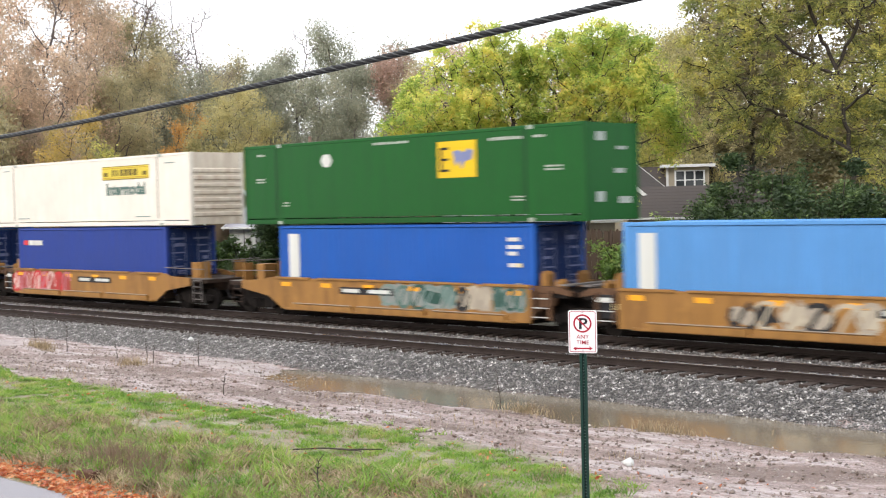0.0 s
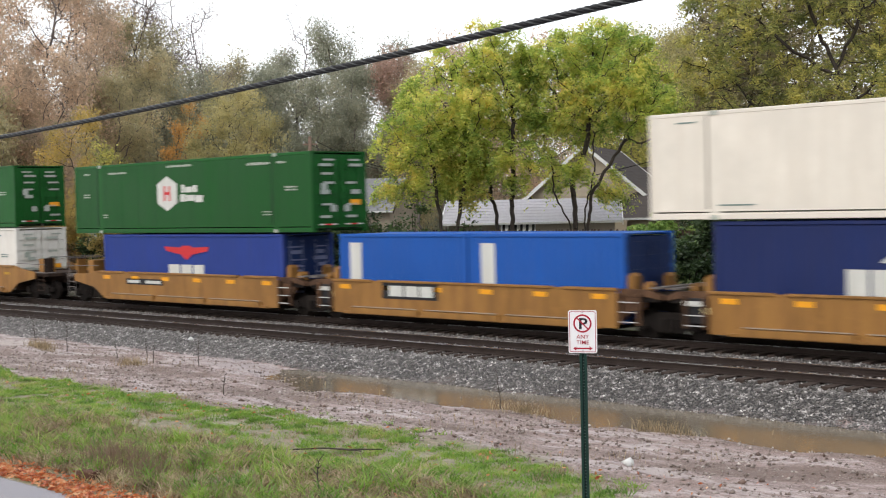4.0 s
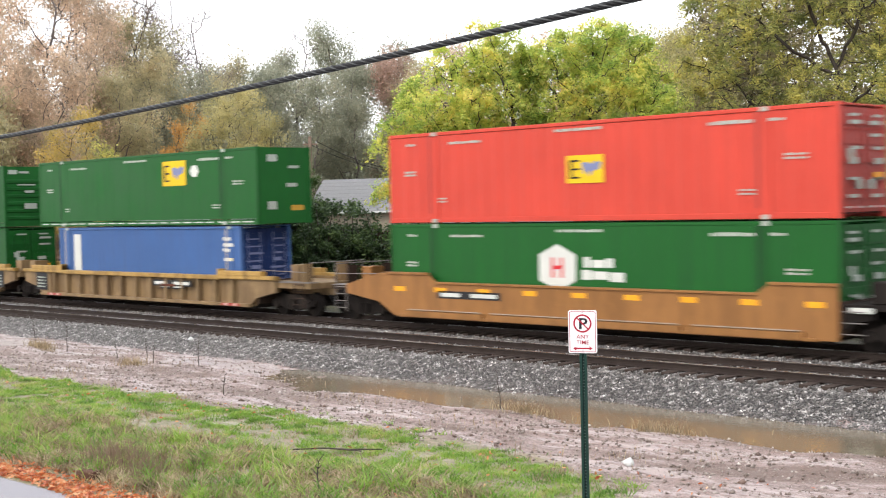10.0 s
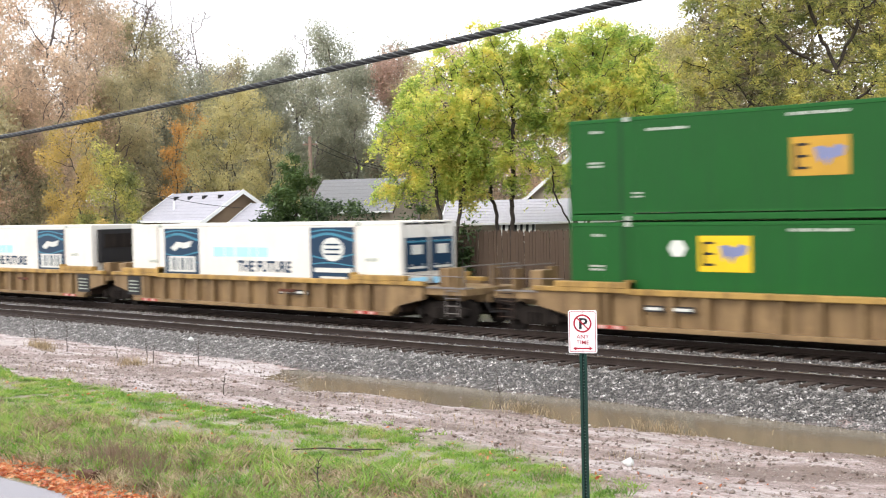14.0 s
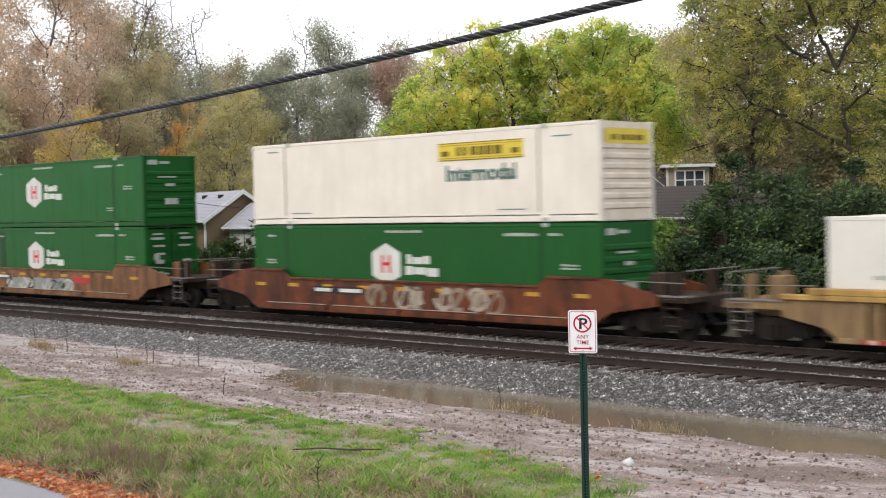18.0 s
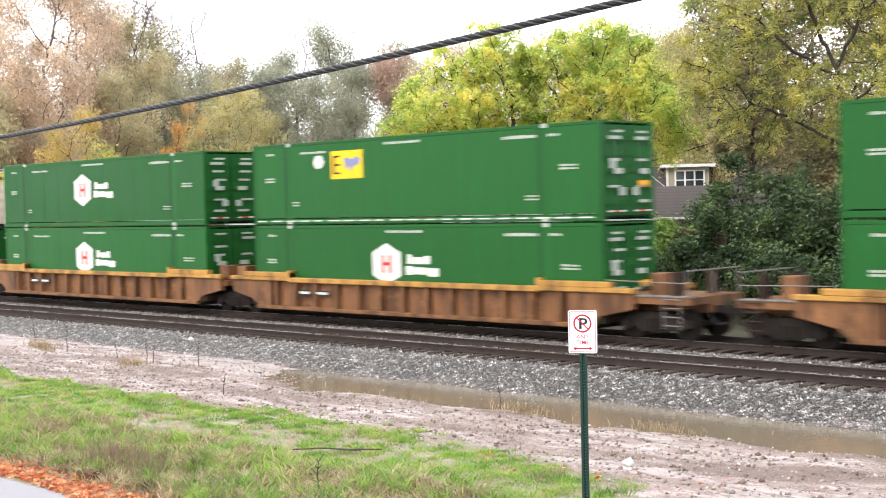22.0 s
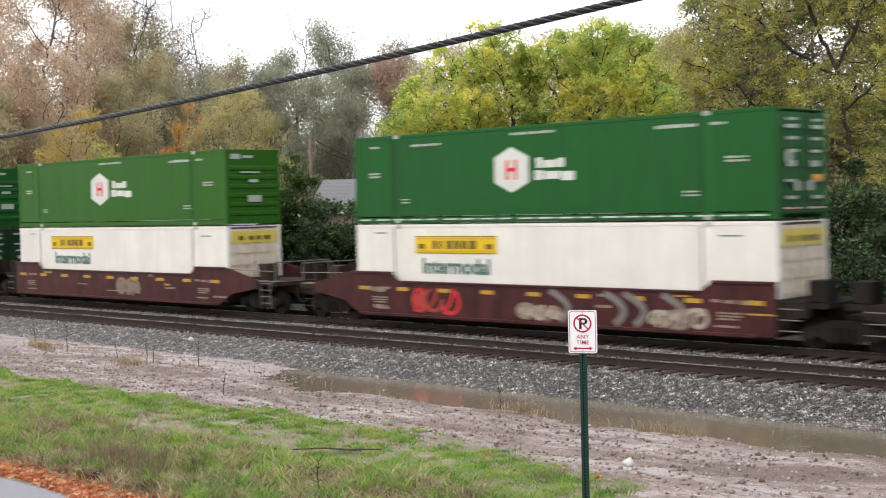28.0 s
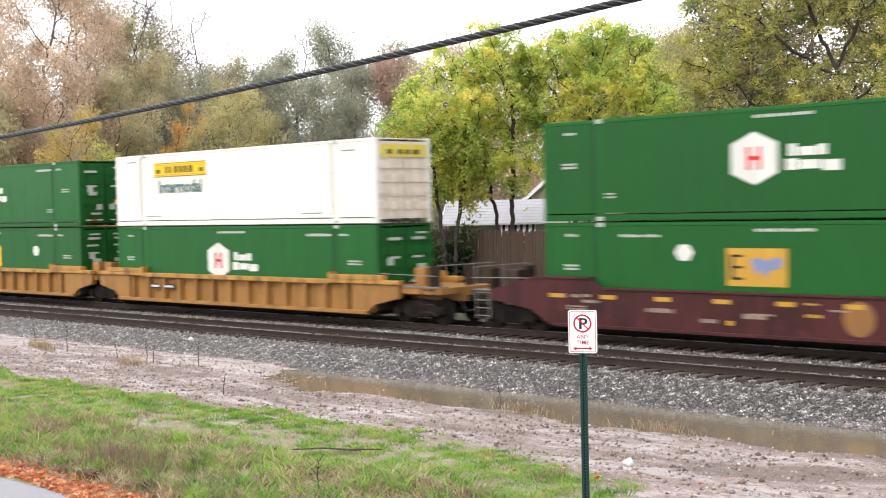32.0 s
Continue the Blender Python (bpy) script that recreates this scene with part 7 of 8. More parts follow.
for i, (b, d, h, r, lf) in enumerate(((35.4, 50.5, 2.7, 1.5, "leaf_vine"), (34.4, 50, 3.5, 1.4, "leaf_vine"), (33.2, 49, 4.3, 1.4, "leaf_dark"), (35.2, 49.3, 3.2, 1.2, "leaf_vine"), (31.9, 50, 4.9, 1.7, "leaf_dark"), (30.6, 49, 6.0, 2.1, "leaf_dark"), (29.6, 47, 5.9, 2.1, "leaf_dark"), (27.8, 46, 5.6, 2.1, "leaf_dark"), (25.8, 45, 5.2, 2.1, "leaf_dark"), (30.6, 43.5, 3.2, 1.6, "leaf_dark"), (33.6, 45.5, 3.0, 1.5, "leaf_dark"), (27.0, 42.5, 3.0, 1.7, "leaf_dark"), (36.4, 50, 2.9, 1.2, "leaf_vine"),
                                      (50.7, 60, 6.6, 1.7, "leaf_dark"), (51.2, 61, 5.4, 1.5, "leaf_dark"), (49.6, 58, 5.2, 1.4, "leaf_dark"), (48.4, 60, 4.8, 1.6, "leaf_dark"), (47.0, 59, 4.5, 1.5, "leaf_dark"), (45.6, 58, 4.3, 1.4, "leaf_shrub"), (43.6, 56, 3.7, 1.3, "leaf_dark"), (51.8, 62, 3.8, 1.3, "leaf_dark"), (55.4, 67, 3.6, 1.2, "leaf_shrub"), (54.2, 65, 3.4, 1.2, "leaf_shrub"), (53.0, 63, 3.4, 1.3, "leaf_shrub"),
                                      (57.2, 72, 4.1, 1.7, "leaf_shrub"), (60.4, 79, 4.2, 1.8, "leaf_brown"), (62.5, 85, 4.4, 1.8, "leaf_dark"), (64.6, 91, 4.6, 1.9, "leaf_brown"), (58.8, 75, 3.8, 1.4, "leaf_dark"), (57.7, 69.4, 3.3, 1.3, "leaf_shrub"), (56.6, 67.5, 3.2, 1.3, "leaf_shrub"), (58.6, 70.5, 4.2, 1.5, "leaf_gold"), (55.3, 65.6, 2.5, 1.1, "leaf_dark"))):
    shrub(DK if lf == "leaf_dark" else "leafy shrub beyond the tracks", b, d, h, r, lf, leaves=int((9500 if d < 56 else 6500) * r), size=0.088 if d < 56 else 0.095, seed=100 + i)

# the far woods that close the view, most in leaf colours paled for haze
rs = np.random.RandomState(7)
for woods, lo, hi, material, count, high_ in (("olive-brown woods closing the distance", 55.5, 80, "leaf_woods", 105, 19.0), ("olive-brown woods closing the distance", 52.3, 56, "leaf_woods", 26, 15.0), ("grey-green woods closing the distance, paled for haze", 43, 52.5, "leaf_grey", 48, 15.0), ("olive woods closing the distance", 12, 44, "leaf_back", 95, 16.5)):
    cl = []
    for i in range(count):
        x, y, z = polar(rs.uniform(lo, hi), rs.uniform(128, 165))
        h = rs.uniform(0.62, 1.0) * high_
        for k in range(30):
            q = np.clip(rs.normal(size=3), -1.9, 1.9) * np.array([2.4, 2.4, h * 0.27])
            cl.append(np.array([x, y, z + h * 0.45]) + q + np.clip(rs.normal(size=(56, 3)), -1.8, 1.8) * 0.9)
    c = np.concatenate(cl)
    a, b = rs.normal(size=c.shape) * 0.115, rs.normal(size=c.shape) * 0.115
    v, f = np.stack([c - a, c + b, c + a], 1).reshape(-1, 3), np.arange(len(c) * 3).reshape(-1, 3)
    tagged(new("far_woods", quick_mesh("far_woods", v, f, M[material])), woods, "woods", kind="stuff")

# ---- fence ----
fence = thing("fence", "weathered dark wooden board fence behind the tracks", "fence", Matrix.Translation((0, 40.7, 0)))
fz = 0.55
# boards made taller to stand in for the shade under the eave behind
board = {k: Shape().prism([(-0.068, 0), (0.068, 0), (0.068, 2.32 + k), (0.03, 2.4 + k), (-0.03, 2.4 + k), (-0.068, 2.32 + k)], "y", -0.012, 0.012).mesh("board", M["fence"]) for k in (0.0, 0.04, -0.03)}
rng = random.Random(5)
for i in range(150):
    x = -48.0 + i * 0.15
    part("board", board[rng.choice((0.0, 0.04, -0.03))], fence, "", Matrix.LocRotScale((x, rng.uniform(-0.006, 0.006), fz - 0.15), Euler((0, rng.uniform(-0.012, 0.012), 0)), None))
for z in (0.35, 1.1, 1.85):
    part("fence_rail", Shape().box(-48.1, -25.5, 0.014, 0.055, fz + z, fz + z + 0.09).mesh("fence_rail", M["fence"]), fence)
for i in range(10):
    part("fence_post", Shape().box(-0.05, 0.05, 0.056, 0.156, fz - 0.4, fz + 2.2).mesh("fence_post", M["fence"]), fence, "", Matrix.Translation((-48 + i * 2.45, 0, 0)))


# ---- houses ----
def shingle_roof(house, length, span, z_eave, z_ridge, material, over=0.35, courses=9, trim="trim"):
    """Two pitched slopes along x, each out of lapped courses, with white fascia on the gable ends."""
    rise = z_ridge - z_eave
    for sy in (-1, 1):
        k = rise * (span / 2 + over) / (span / 2)
        L, E = length / 2 + over, sy * (span / 2 + over)
        deck = Shape().add([(-L, E, z_ridge - k - 0.02), (L, E, z_ridge - k - 0.02), (L, 0, z_ridge - 0.02), (-L, 0, z_ridge - 0.02), (-L, E, z_ridge - k + 0.004), (L, E, z_ridge - k + 0.004), (L, 0, z_ridge + 0.004), (-L, 0, z_ridge + 0.004)],
                           [(0, 1, 2, 3), (4, 7, 6, 5), (0, 4, 5, 1), (1, 5, 6, 2), (2, 6, 7, 3), (3, 7, 4, 0)])
        roof = part("roof", deck.mesh("roof_deck", M[material]), house, "pitched roof slope of lapped shingles")
        for i in range(courses):
            a, b = i / courses, min((i + 1.12) / courses, 1)
            y0, y1, z0, z1, t = E * (1 - a), E * (1 - b), z_ridge - k * (1 - a), z_ridge - k * (1 - b), 0.024
            s = Shape().add([(-L, y0, z0 + 0.006), (L, y0, z0 + 0.006), (L, y1, z1 + 0.006), (-L, y1, z1 + 0.006), (-L, y0, z0 + t), (L, y0, z0 + t), (L, y1, z1 + 0.012), (-L, y1, z1 + 0.012)],
                            [(0, 1, 2, 3), (4, 7, 6, 5), (0, 4, 5, 1), (1, 5, 6, 2), (2, 6, 7, 3), (3, 7, 4, 0)])
            part("shingle_course", s.mesh("shingle_course", M[material]), roof)
        for sx in (-1, 1):
            x = sx * (length / 2 + over)
            k = rise * (span / 2 + over) / (span / 2)
            ye, ze = sy * (span / 2 + over), z_ridge - k
            fs = Shape().add([(x, ye, ze - 0.16), (x, 0, z_ridge - 0.16), (x, 0, z_ridge + 0.06), (x, ye, ze + 0.06), (x + sx * 0.04, ye, ze - 0.16), (x + sx * 0.04, 0, z_ridge - 0.16), (x + sx * 0.04, 0, z_ridge + 0.06), (x + sx * 0.04, ye, ze + 0.06)],
                             [(0, 1, 2, 3), (4, 7, 6, 5), (0, 4, 5, 1), (2, 6, 7, 3), (1, 5, 6, 2), (0, 3, 7, 4)])
            part("fascia", fs.mesh("fascia", M[trim]), roof, "white fascia board" if trim == "trim" else "dark brown fascia board")
        part("gutter", Shape().box(-length / 2 - over, length / 2 + over, *sorted((sy * (span / 2 + over), sy * (span / 2 + over + 0.1))), z_ridge - rise * (span / 2 + over) / (span / 2) - 0.06, z_ridge - rise * (span / 2 + over) / (span / 2) + 0.04).mesh("gutter", M["trim"]), roof)


def house_walls(house, length, span, z_eave, z_ridge, material, lap=0.2):
    """Lapped siding walls with gables at the +x and -x ends, on a low footing."""
    s = Shape()
    L, S = length / 2, span / 2
    n = int(z_eave / lap)
    v, q = [], []
    for i in range(n):
        for z, o in ((i * z_eave / n, 0.02), ((i + 1) * z_eave / n, 0.0)):
            v += [(-L - o, -S - o, z), (L + o, -S - o, z), (L + o, S + o, z), (-L - o, S + o, z)]
    for i in range(2 * n - 1):
        q += [(4 * i + a, 4 * i + (a + 1) % 4, 4 * i + 4 + (a + 1) % 4, 4 * i + 4 + a) for a in range(4)]
    part("wall", s.add(v, q).mesh("siding", M[material]), house, "lapped siding walls")
    k = 7
    for sx in (-1, 1):
        v, q = [], []
        for i in range(k):
            for b, o in ((i / k, 0.02), ((i + 1) / k, 0.0)):
                z = z_eave + (z_ridge - z_eave) * b
                v += [(sx * (L + o), -S * (1 - b), z), (sx * (L + o), S * (1 - b), z)]
        for i in range(2 * k - 1):
            q.append((2 * i, 2 * i + 1, 2 * i + 3, 2 * i + 2))
        part("gable", Shape().add(v, q).mesh("gable", M[material]), house, "lapped siding gable")


GLASS = None


def pane_material():
    m, n, l, p = nodes_of("dark_window_glass")
    p.inputs["Base Color"].default_value = (0.03, 0.035, 0.04, 1)
    p.inputs["Roughness"].default_value = 0.05
    return m


GLASS = pane_material()


def window(house, x, y, z, w, h, facing, panes=2):
    """A window on a wall: facing 'x' or 'y' names the wall's outward axis with its sign."""
    ax, sg = facing[1], 1 if facing[0] == "+" else -1
    def slab(name, a0, a1, z0, z1, d0, d1, mat, parent, label=""):
        lo, hi = sorted((sg * d0, sg * d1))
        sh = Shape().box(lo, hi, a0, a1, z0, z1) if ax == "x" else Shape().box(a0, a1, lo, hi, z0, z1)
        return part(name, sh.mesh(name, mat), parent, label)
    wn_ = part("window", (Shape().box(-0.01, 0.01, -w / 2, w / 2, 0, h) if ax == "x" else Shape().box(-w / 2, w / 2, -0.01, 0.01, 0, h)).mesh("window_back", M["mark_black"]), house, "white-framed window", Matrix.Translation((x, y, z)))
    for i in range(panes):
        a = -w / 2 + w * i / panes
        slab("pane", a + 0.03, a + w / panes - 0.03, 0.04, h - 0.04, 0.012, 0.025, GLASS, wn_)
    for a in [-w / 2 + w * i / panes for i in range(panes + 1)]:
        slab("window_frame", a - 0.05, a + 0.05, -0.05, h + 0.05, 0.012, 0.06, M["trim"], wn_)
    for z0 in (-0.08, h / 2 - 0.025, h):
        slab("window_frame", -w / 2 - 0.05, w / 2 + 0.05, z0, z0 + 0.06, 0.012, 0.055, M["trim"], wn_)


def house_at(label, bearing, dist, turn, shift=(0, 0)):
    x, y, z = polar(bearing, dist)
    x, y = x + shift[0], y + shift[1]
    return thing("house", label, "house", Matrix.Translation((x, y, z)) @ Matrix.Rotation(radians(turn), 4, "Z"))


h1 = house_at("small tan house with a light grey shingle roof and white fascia", 54.55, 70.3, -13)
house_walls(h1, 8.8, 3.62, 3.16, 4.40, "siding_brown")
shingle_roof(h1, 8.8, 3.62, 3.16, 4.40, "asphalt_shingle_lilac")
window(h1, 1.5, -1.85, 1.0, 1.1, 1.1, "-y")
part("porch_post", Shape().box(4.3, 4.4, -1.95, -1.85, 0, 2.9).mesh("porch_post", M["trim"]), h1, "white porch post")
for x in (-3.1, -1.1, 0.9, 3.0):
    part("roof_vent", Shape().box(x - 0.13, x + 0.13, -0.55, -0.33, 4.0, 4.23, 0.02).mesh("roof_vent", M["mark_black"]), h1, "small dark roof vent near the ridge")
part("vent_pipe", Shape().tube((-1.4, -1.25, 3.4), (-1.4, -1.25, 4.0), 0.06).mesh("vent_pipe", M["trim"]), h1, "white plumbing vent pipe")
annex = house_at("low grey-roofed porch annex with white fascia", 52.0, 64.5, -13)
house_walls(annex, 3.0, 2.6, 2.75, 3.72, "siding_white")
shingle_roof(annex, 3.0, 2.6, 2.75, 3.72, "asphalt_shingle_lilac", over=0.25, courses=6)
h2 = house_at("grey-roofed house mostly hidden behind shrubs", 47.7, 88, 26)
house_walls(h2, 5.4, 5.4, 3.2, 5.15, "siding_tan")
shingle_roof(h2, 5.4, 5.4, 3.2, 5.15, "asphalt_shingle_mid", trim="siding_dark")
h3 = house_at("cream house with a steep gable, white fascia and dark roof", 37.35, 72.0, -64)
house_walls(h3, 9.0, 5.7, 3.75, 6.15, "siding_cream")
shingle_roof(h3, 9.0, 5.7, 3.75, 6.15, "asphalt_shingle_brown", courses=14)
wing = house_at("low tan house wing with a pale grey roof and striped awning", 40.4, 63, 38)
house_walls(wing, 7.6, 5.0, 2.55, 3.5, "siding_tan")
shingle_roof(wing, 7.6, 5.0, 2.55, 3.5, "asphalt_shingle_pale", courses=8)
window(wing, -0.6, -2.54, 1.0, 1.3, 1.1, "-y")
aw = part("awning", Shape().add([(-1.4, -2.56, 2.35), (0.2, -2.56, 2.35), (0.2, -3.2, 1.85), (-1.4, -3.2, 1.85), (-1.4, -2.56, 2.38), (0.2, -2.56, 2.38), (0.2, -3.2, 1.88), (-1.4, -3.2, 1.88)],
                               [(0, 1, 2, 3), (4, 7, 6, 5), (0, 4, 5, 1), (1, 5, 6, 2), (2, 6, 7, 3), (3, 7, 4, 0)]).mesh("awning", M["trim"]), wing, "black and white striped awning")
for i in range(6):
    x = -1.32 + i * 0.27
    part("awning_stripe", Shape().add([(x, -2.57, 2.385), (x + 0.12, -2.57, 2.385), (x + 0.12, -3.21, 1.885), (x, -3.21, 1.885), (x, -3.21, 1.66), (x + 0.12, -3.21, 1.66)], [(0, 1, 2, 3), (3, 2, 5, 4)]).mesh("awning_stripe", M["mark_black"]), aw)
low_wing = house_at("low front wing with a dark brown shingle roof", 33.1, 66, 10)
house_walls(low_wing, 6.6, 3.6, 2.6, 3.9, "siding_cream")
shingle_roof(low_wing, 6.6, 3.6, 2.6, 3.9, "asphalt_shingle_brown", courses=10, trim="siding_dark")
h4 = house_at("house with a dark brown roof and a cream dormer", 34.82, 80, 36, (-0.71, 3.70))
house_walls(h4, 11.0, 8.0, 2.1, 5.3, "siding_cream")
shingle_roof(h4, 11.0, 8.0, 2.1, 5.3, "asphalt_shingle_brown", courses=14)
dorm = part("dormer", Shape().box(-1.35, 1.15, -3.4, 0.0, 3.5, 5.2).mesh("dormer", M["siding_cream"]), h4, "cream sided dormer with a white eave")
part("dormer_roof", Shape().add([(-1.7, -3.8, 5.15), (1.5, -3.8, 5.15), (1.5, 0.2, 5.2), (-1.7, 0.2, 5.2), (-1.7, -3.8, 5.32), (1.5, -3.8, 5.32), (1.5, 0.2, 5.37), (-1.7, 0.2, 5.37)],
                              [(0, 1, 2, 3), (4, 7, 6, 5), (0, 4, 5, 1), (1, 5, 6, 2), (2, 6, 7, 3), (3, 7, 4, 0)]).mesh("dormer_roof", M["trim"]), dorm, "white edged shed roof")
window(h4, 0.0, -3.42, 3.85, 1.7, 1.05, "-y", 3)
part("corner_trim", Shape().box(-1.39, -1.25, -3.44, -3.41, 3.5, 5.15).mesh("corner_trim", M["trim"]), dorm, "white corner board")
part("sill_trim", Shape().box(-1.35, 1.15, -3.46, -3.41, 3.46, 3.6).mesh("sill_trim", M["trim"]), dorm, "white skirt board")

# ---- utility pole and wires beyond ----
x, y, z = polar(50.05, 76)
up = thing("utility_pole", "weathered grey wooden utility pole beyond the tracks", "utility pole", Matrix.Translation((x, y, z)))
part("pole_shaft", Shape().tube((0, 0, -0.3), (0, 0, 7.45), 0.13, 0.10, n=12).mesh("pole_shaft", M["pole"]), up)
part("crossarm", Shape().box(-0.42, 0.42, -0.05, 0.05, 6.95, 7.05).mesh("crossarm", M["pole"]), up, "", Matrix.Rotation(radians(60), 4, "Z"))
for q in (-0.36, 0.36):
    part("insulator", Shape().tube((q * 0.5, q * 0.866, 7.05), (q * 0.5, q * 0.866, 7.18), 0.05, 0.035).mesh("insulator", M["steel"]), up)


def wire(name, label, a, b, sag, r, material, n=24, kind="wire"):
    s = Shape()
    a, b = Vector(a), Vector(b)
    pts = [a.lerp(b, i / n) - Vector((0, 0, 4 * sag * (i / n) * (1 - i / n))) for i in range(n + 1)]
    s.sweep(pts, r, 6)
    return tagged(new(name, s.mesh(name, M[material])), label, kind)


px, py, pz = polar(50.05, 76)
for q in (-0.36, 0.36):
    ax_, ay_, _ = polar(44.0, 92)
    wire("service_wire", "thin dark overhead wire from the utility pole", (px + q * 0.5, py + q * 0.866, pz + 7.18), (ax_, ay_ + q, 6.4), 0.8, 0.018, "cable")
wa, wb_ = polar(39.0, 62), polar(28.0, 62)
wire("service_wire", "thin dark overhead wire among the trees", (wa[0], wa[1], 4.9), (wb_[0], wb_[1], 8.3), 0.35, 0.02, "cable")

wa, wb_ = polar(57.5, 63), polar(53.0, 60)
wire("service_wire", "thin dark overhead wire crossing before the small house", (wa[0], wa[1], 5.0), (wb_[0], wb_[1], 4.0), 0.15, 0.014, "cable")

# ---- the heavy cable overhead, close to the camera ----
side, upv = Vector((math.cos(YAW), math.sin(YAW), 0)), None
upv = side.cross(AIM)
rr = radians(ROLL)
right_v, up_v = side * math.cos(rr) + upv * math.sin(rr), upv * math.cos(rr) - side * math.sin(rr)
C_RIGHT = EYE + 7.0 * (AIM + right_v * 0.13609 + up_v * 0.18863)
C_LEFT = EYE + 13.0 * (AIM - right_v * 0.33764 + up_v * 0.08527)
span = C_RIGHT - C_LEFT
start, stop, sag = C_LEFT - span * 1.2, C_RIGHT + span * 1.2, 0.0
N = 300


def cable_at(f):
    """Along the cable from beyond one side of the view to the other, with its slight sag between the two."""
    p = start.lerp(stop, f)
    k = (f * 3.4 - 1.2)
    return p - Vector((0, 0, 0.13 * k * (1 - k)))


cab = thing("overhead_cable", "thick black twisted overhead cable with a grey strand", "cable")
core = Shape()
pts = [cable_at(i / N) for i in range(N + 1)]
core.sweep(pts, 0.0185, 12)
part("cable_core", core.mesh("cable_core", M["cable"]), cab, "smooth black jacket")
axis_d = (stop - start).normalized()
u1 = axis_d.orthogonal().normalized()
u2 = axis_d.cross(u1)
turns = (stop - start).length / 0.33
for ph, mat_name in ((0.0, "cable"), (1.05, "cable_strand"), (2.09, "cable"), (3.14, "cable_strand"), (4.19, "cable"), (5.24, "cable_strand")):
    st, K, line = Shape(), 1300, []
    for i in range(K + 1):
        a = ph + 2 * math.pi * turns * i / K
        line.append(cable_at(i / K) + u1 * (0.0165 * math.cos(a)) + u2 * (0.0165 * math.sin(a)))
    st.sweep(line, 0.0052, 6)
    part("cable_strand", st.mesh("cable_strand", M[mat_name]), cab, "strand wound round the cable")

# ---- parking sign ----
sx_, sy_ = -8.68, 10.96
sg = thing("parking_sign", "white and red parking sign on a dark green steel post", "sign", Matrix.Translation((sx_, sy_, float(ground_z(sx_, sy_)))) @ Matrix.Rotation(radians(30), 4, "Z"))
zc = 2.51 - float(ground_z(sx_, sy_))
post = Shape()
post.prism([(-0.040, 0.012), (-0.040, 0.02), (-0.018, 0.024), (-0.014, 0.05), (0.014, 0.05), (0.018, 0.024), (0.040, 0.02), (0.040, 0.012), (0.012, 0.012), (0.010, 0.038), (-0.010, 0.038), (-0.012, 0.012)], "z", -0.4, zc + 0.2)
po = part("post", post.mesh("post", M["post_green"]), sg, "dark green ribbed steel channel post")
hole = Shape().tube((0, 0.0365, 0), (0, 0.0385, 0), 0.006, n=8).mesh("bolt_hole", M["mark_grey"])
for i in range(64):
    z = 0.1 + i * 0.0335
    if z < zc - 0.25:
        part("bolt_hole", hole, po, "pale bolt hole", Matrix.Translation((0, -0.001, z)))


def rounded(w, h, r, n=6):
    out = []
    for cx, cz, a0 in ((w - r, h - r, 0), (-w + r, h - r, 90), (-w + r, -h + r, 180), (w - r, -h + r, 270)):
        for i in range(n + 1):
            a = radians(a0 + 90 * i / n)
            out.append((cx + r * math.cos(a), cz + r * math.sin(a)))
    return out


def ring_band(outer, inner, y0, y1):
    n = len(outer)
    v = [(x, y0, z) for x, z in outer] + [(x, y0, z) for x, z in inner] + [(x, y1, z) for x, z in outer] + [(x, y1, z) for x, z in inner]
    f = []
    for i in range(n):
        j = (i + 1) % n
        f += [(i, j, n + j, n + i), (2 * n + i, 3 * n + i, 3 * n + j, 2 * n + j), (i, 2 * n + i, 2 * n + j, j), (n + i, n + j, 3 * n + j, 3 * n + i)]
    return Shape().add(v, f)


up0 = Matrix.Translation((0, 0, zc))
face = part("sign_plate", Shape().prism(rounded(0.1525, 0.2285, 0.022), "y", 0.005, 0.011).mesh("sign_plate", M["sign_white"]), sg, "white sign plate with rounded corners", up0)
part("border", ring_band(rounded(0.1405, 0.2165, 0.018), rounded(0.1345, 0.2105, 0.013), 0.0025, 0.0048).mesh("border", M["sign_red"]), face, "thin red border")
circle = lambda r: [(r * math.cos(2 * math.pi * i / 40), 0.088 + r * math.sin(2 * math.pi * i / 40)) for i in range(40)]
part("ring", ring_band(circle(0.098), circle(0.080), 0.0020, 0.0045).mesh("ring", M["sign_red"]), face, "red prohibition ring")
slash = [(-0.063, 0.141), (-0.053, 0.151), (0.063, 0.035), (0.053, 0.025)]
part("slash", Shape().prism(slash, "y", 0.0005, 0.0019).mesh("slash", M["sign_red"]), face, "red slash")
flat = Euler((math.pi / 2, 0, 0))
part("letter", lettering("P", 0.165, "sign_black", 0.001, 0.022), face, "black letter P", Matrix.LocRotScale((0.004, 0.0035, 0.030), flat, (1.15, 1, 1)))
part("wording", lettering("ANY", 0.062, "sign_red", 0.001, 0.004), face, "red word ANY", Matrix.LocRotScale((0, 0.0035, -0.075), flat, (1.05, 1, 1)))
part("wording", lettering("TIME", 0.062, "sign_red", 0.001, 0.004), face, "red word TIME", Matrix.LocRotScale((0, 0.0035, -0.135), flat, (1.05, 1, 1)))
arrow = [(-0.105, -0.178), (-0.07, -0.156), (-0.07, -0.170), (0.07, -0.170), (0.07, -0.156), (0.105, -0.178), (0.07, -0.200), (0.07, -0.186), (-0.07, -0.186), (-0.07, -0.200)]
part("arrow", Shape().prism(arrow, "y", 0.0025, 0.0045).mesh("arrow", M["sign_red"]), face, "red double-ended arrow")
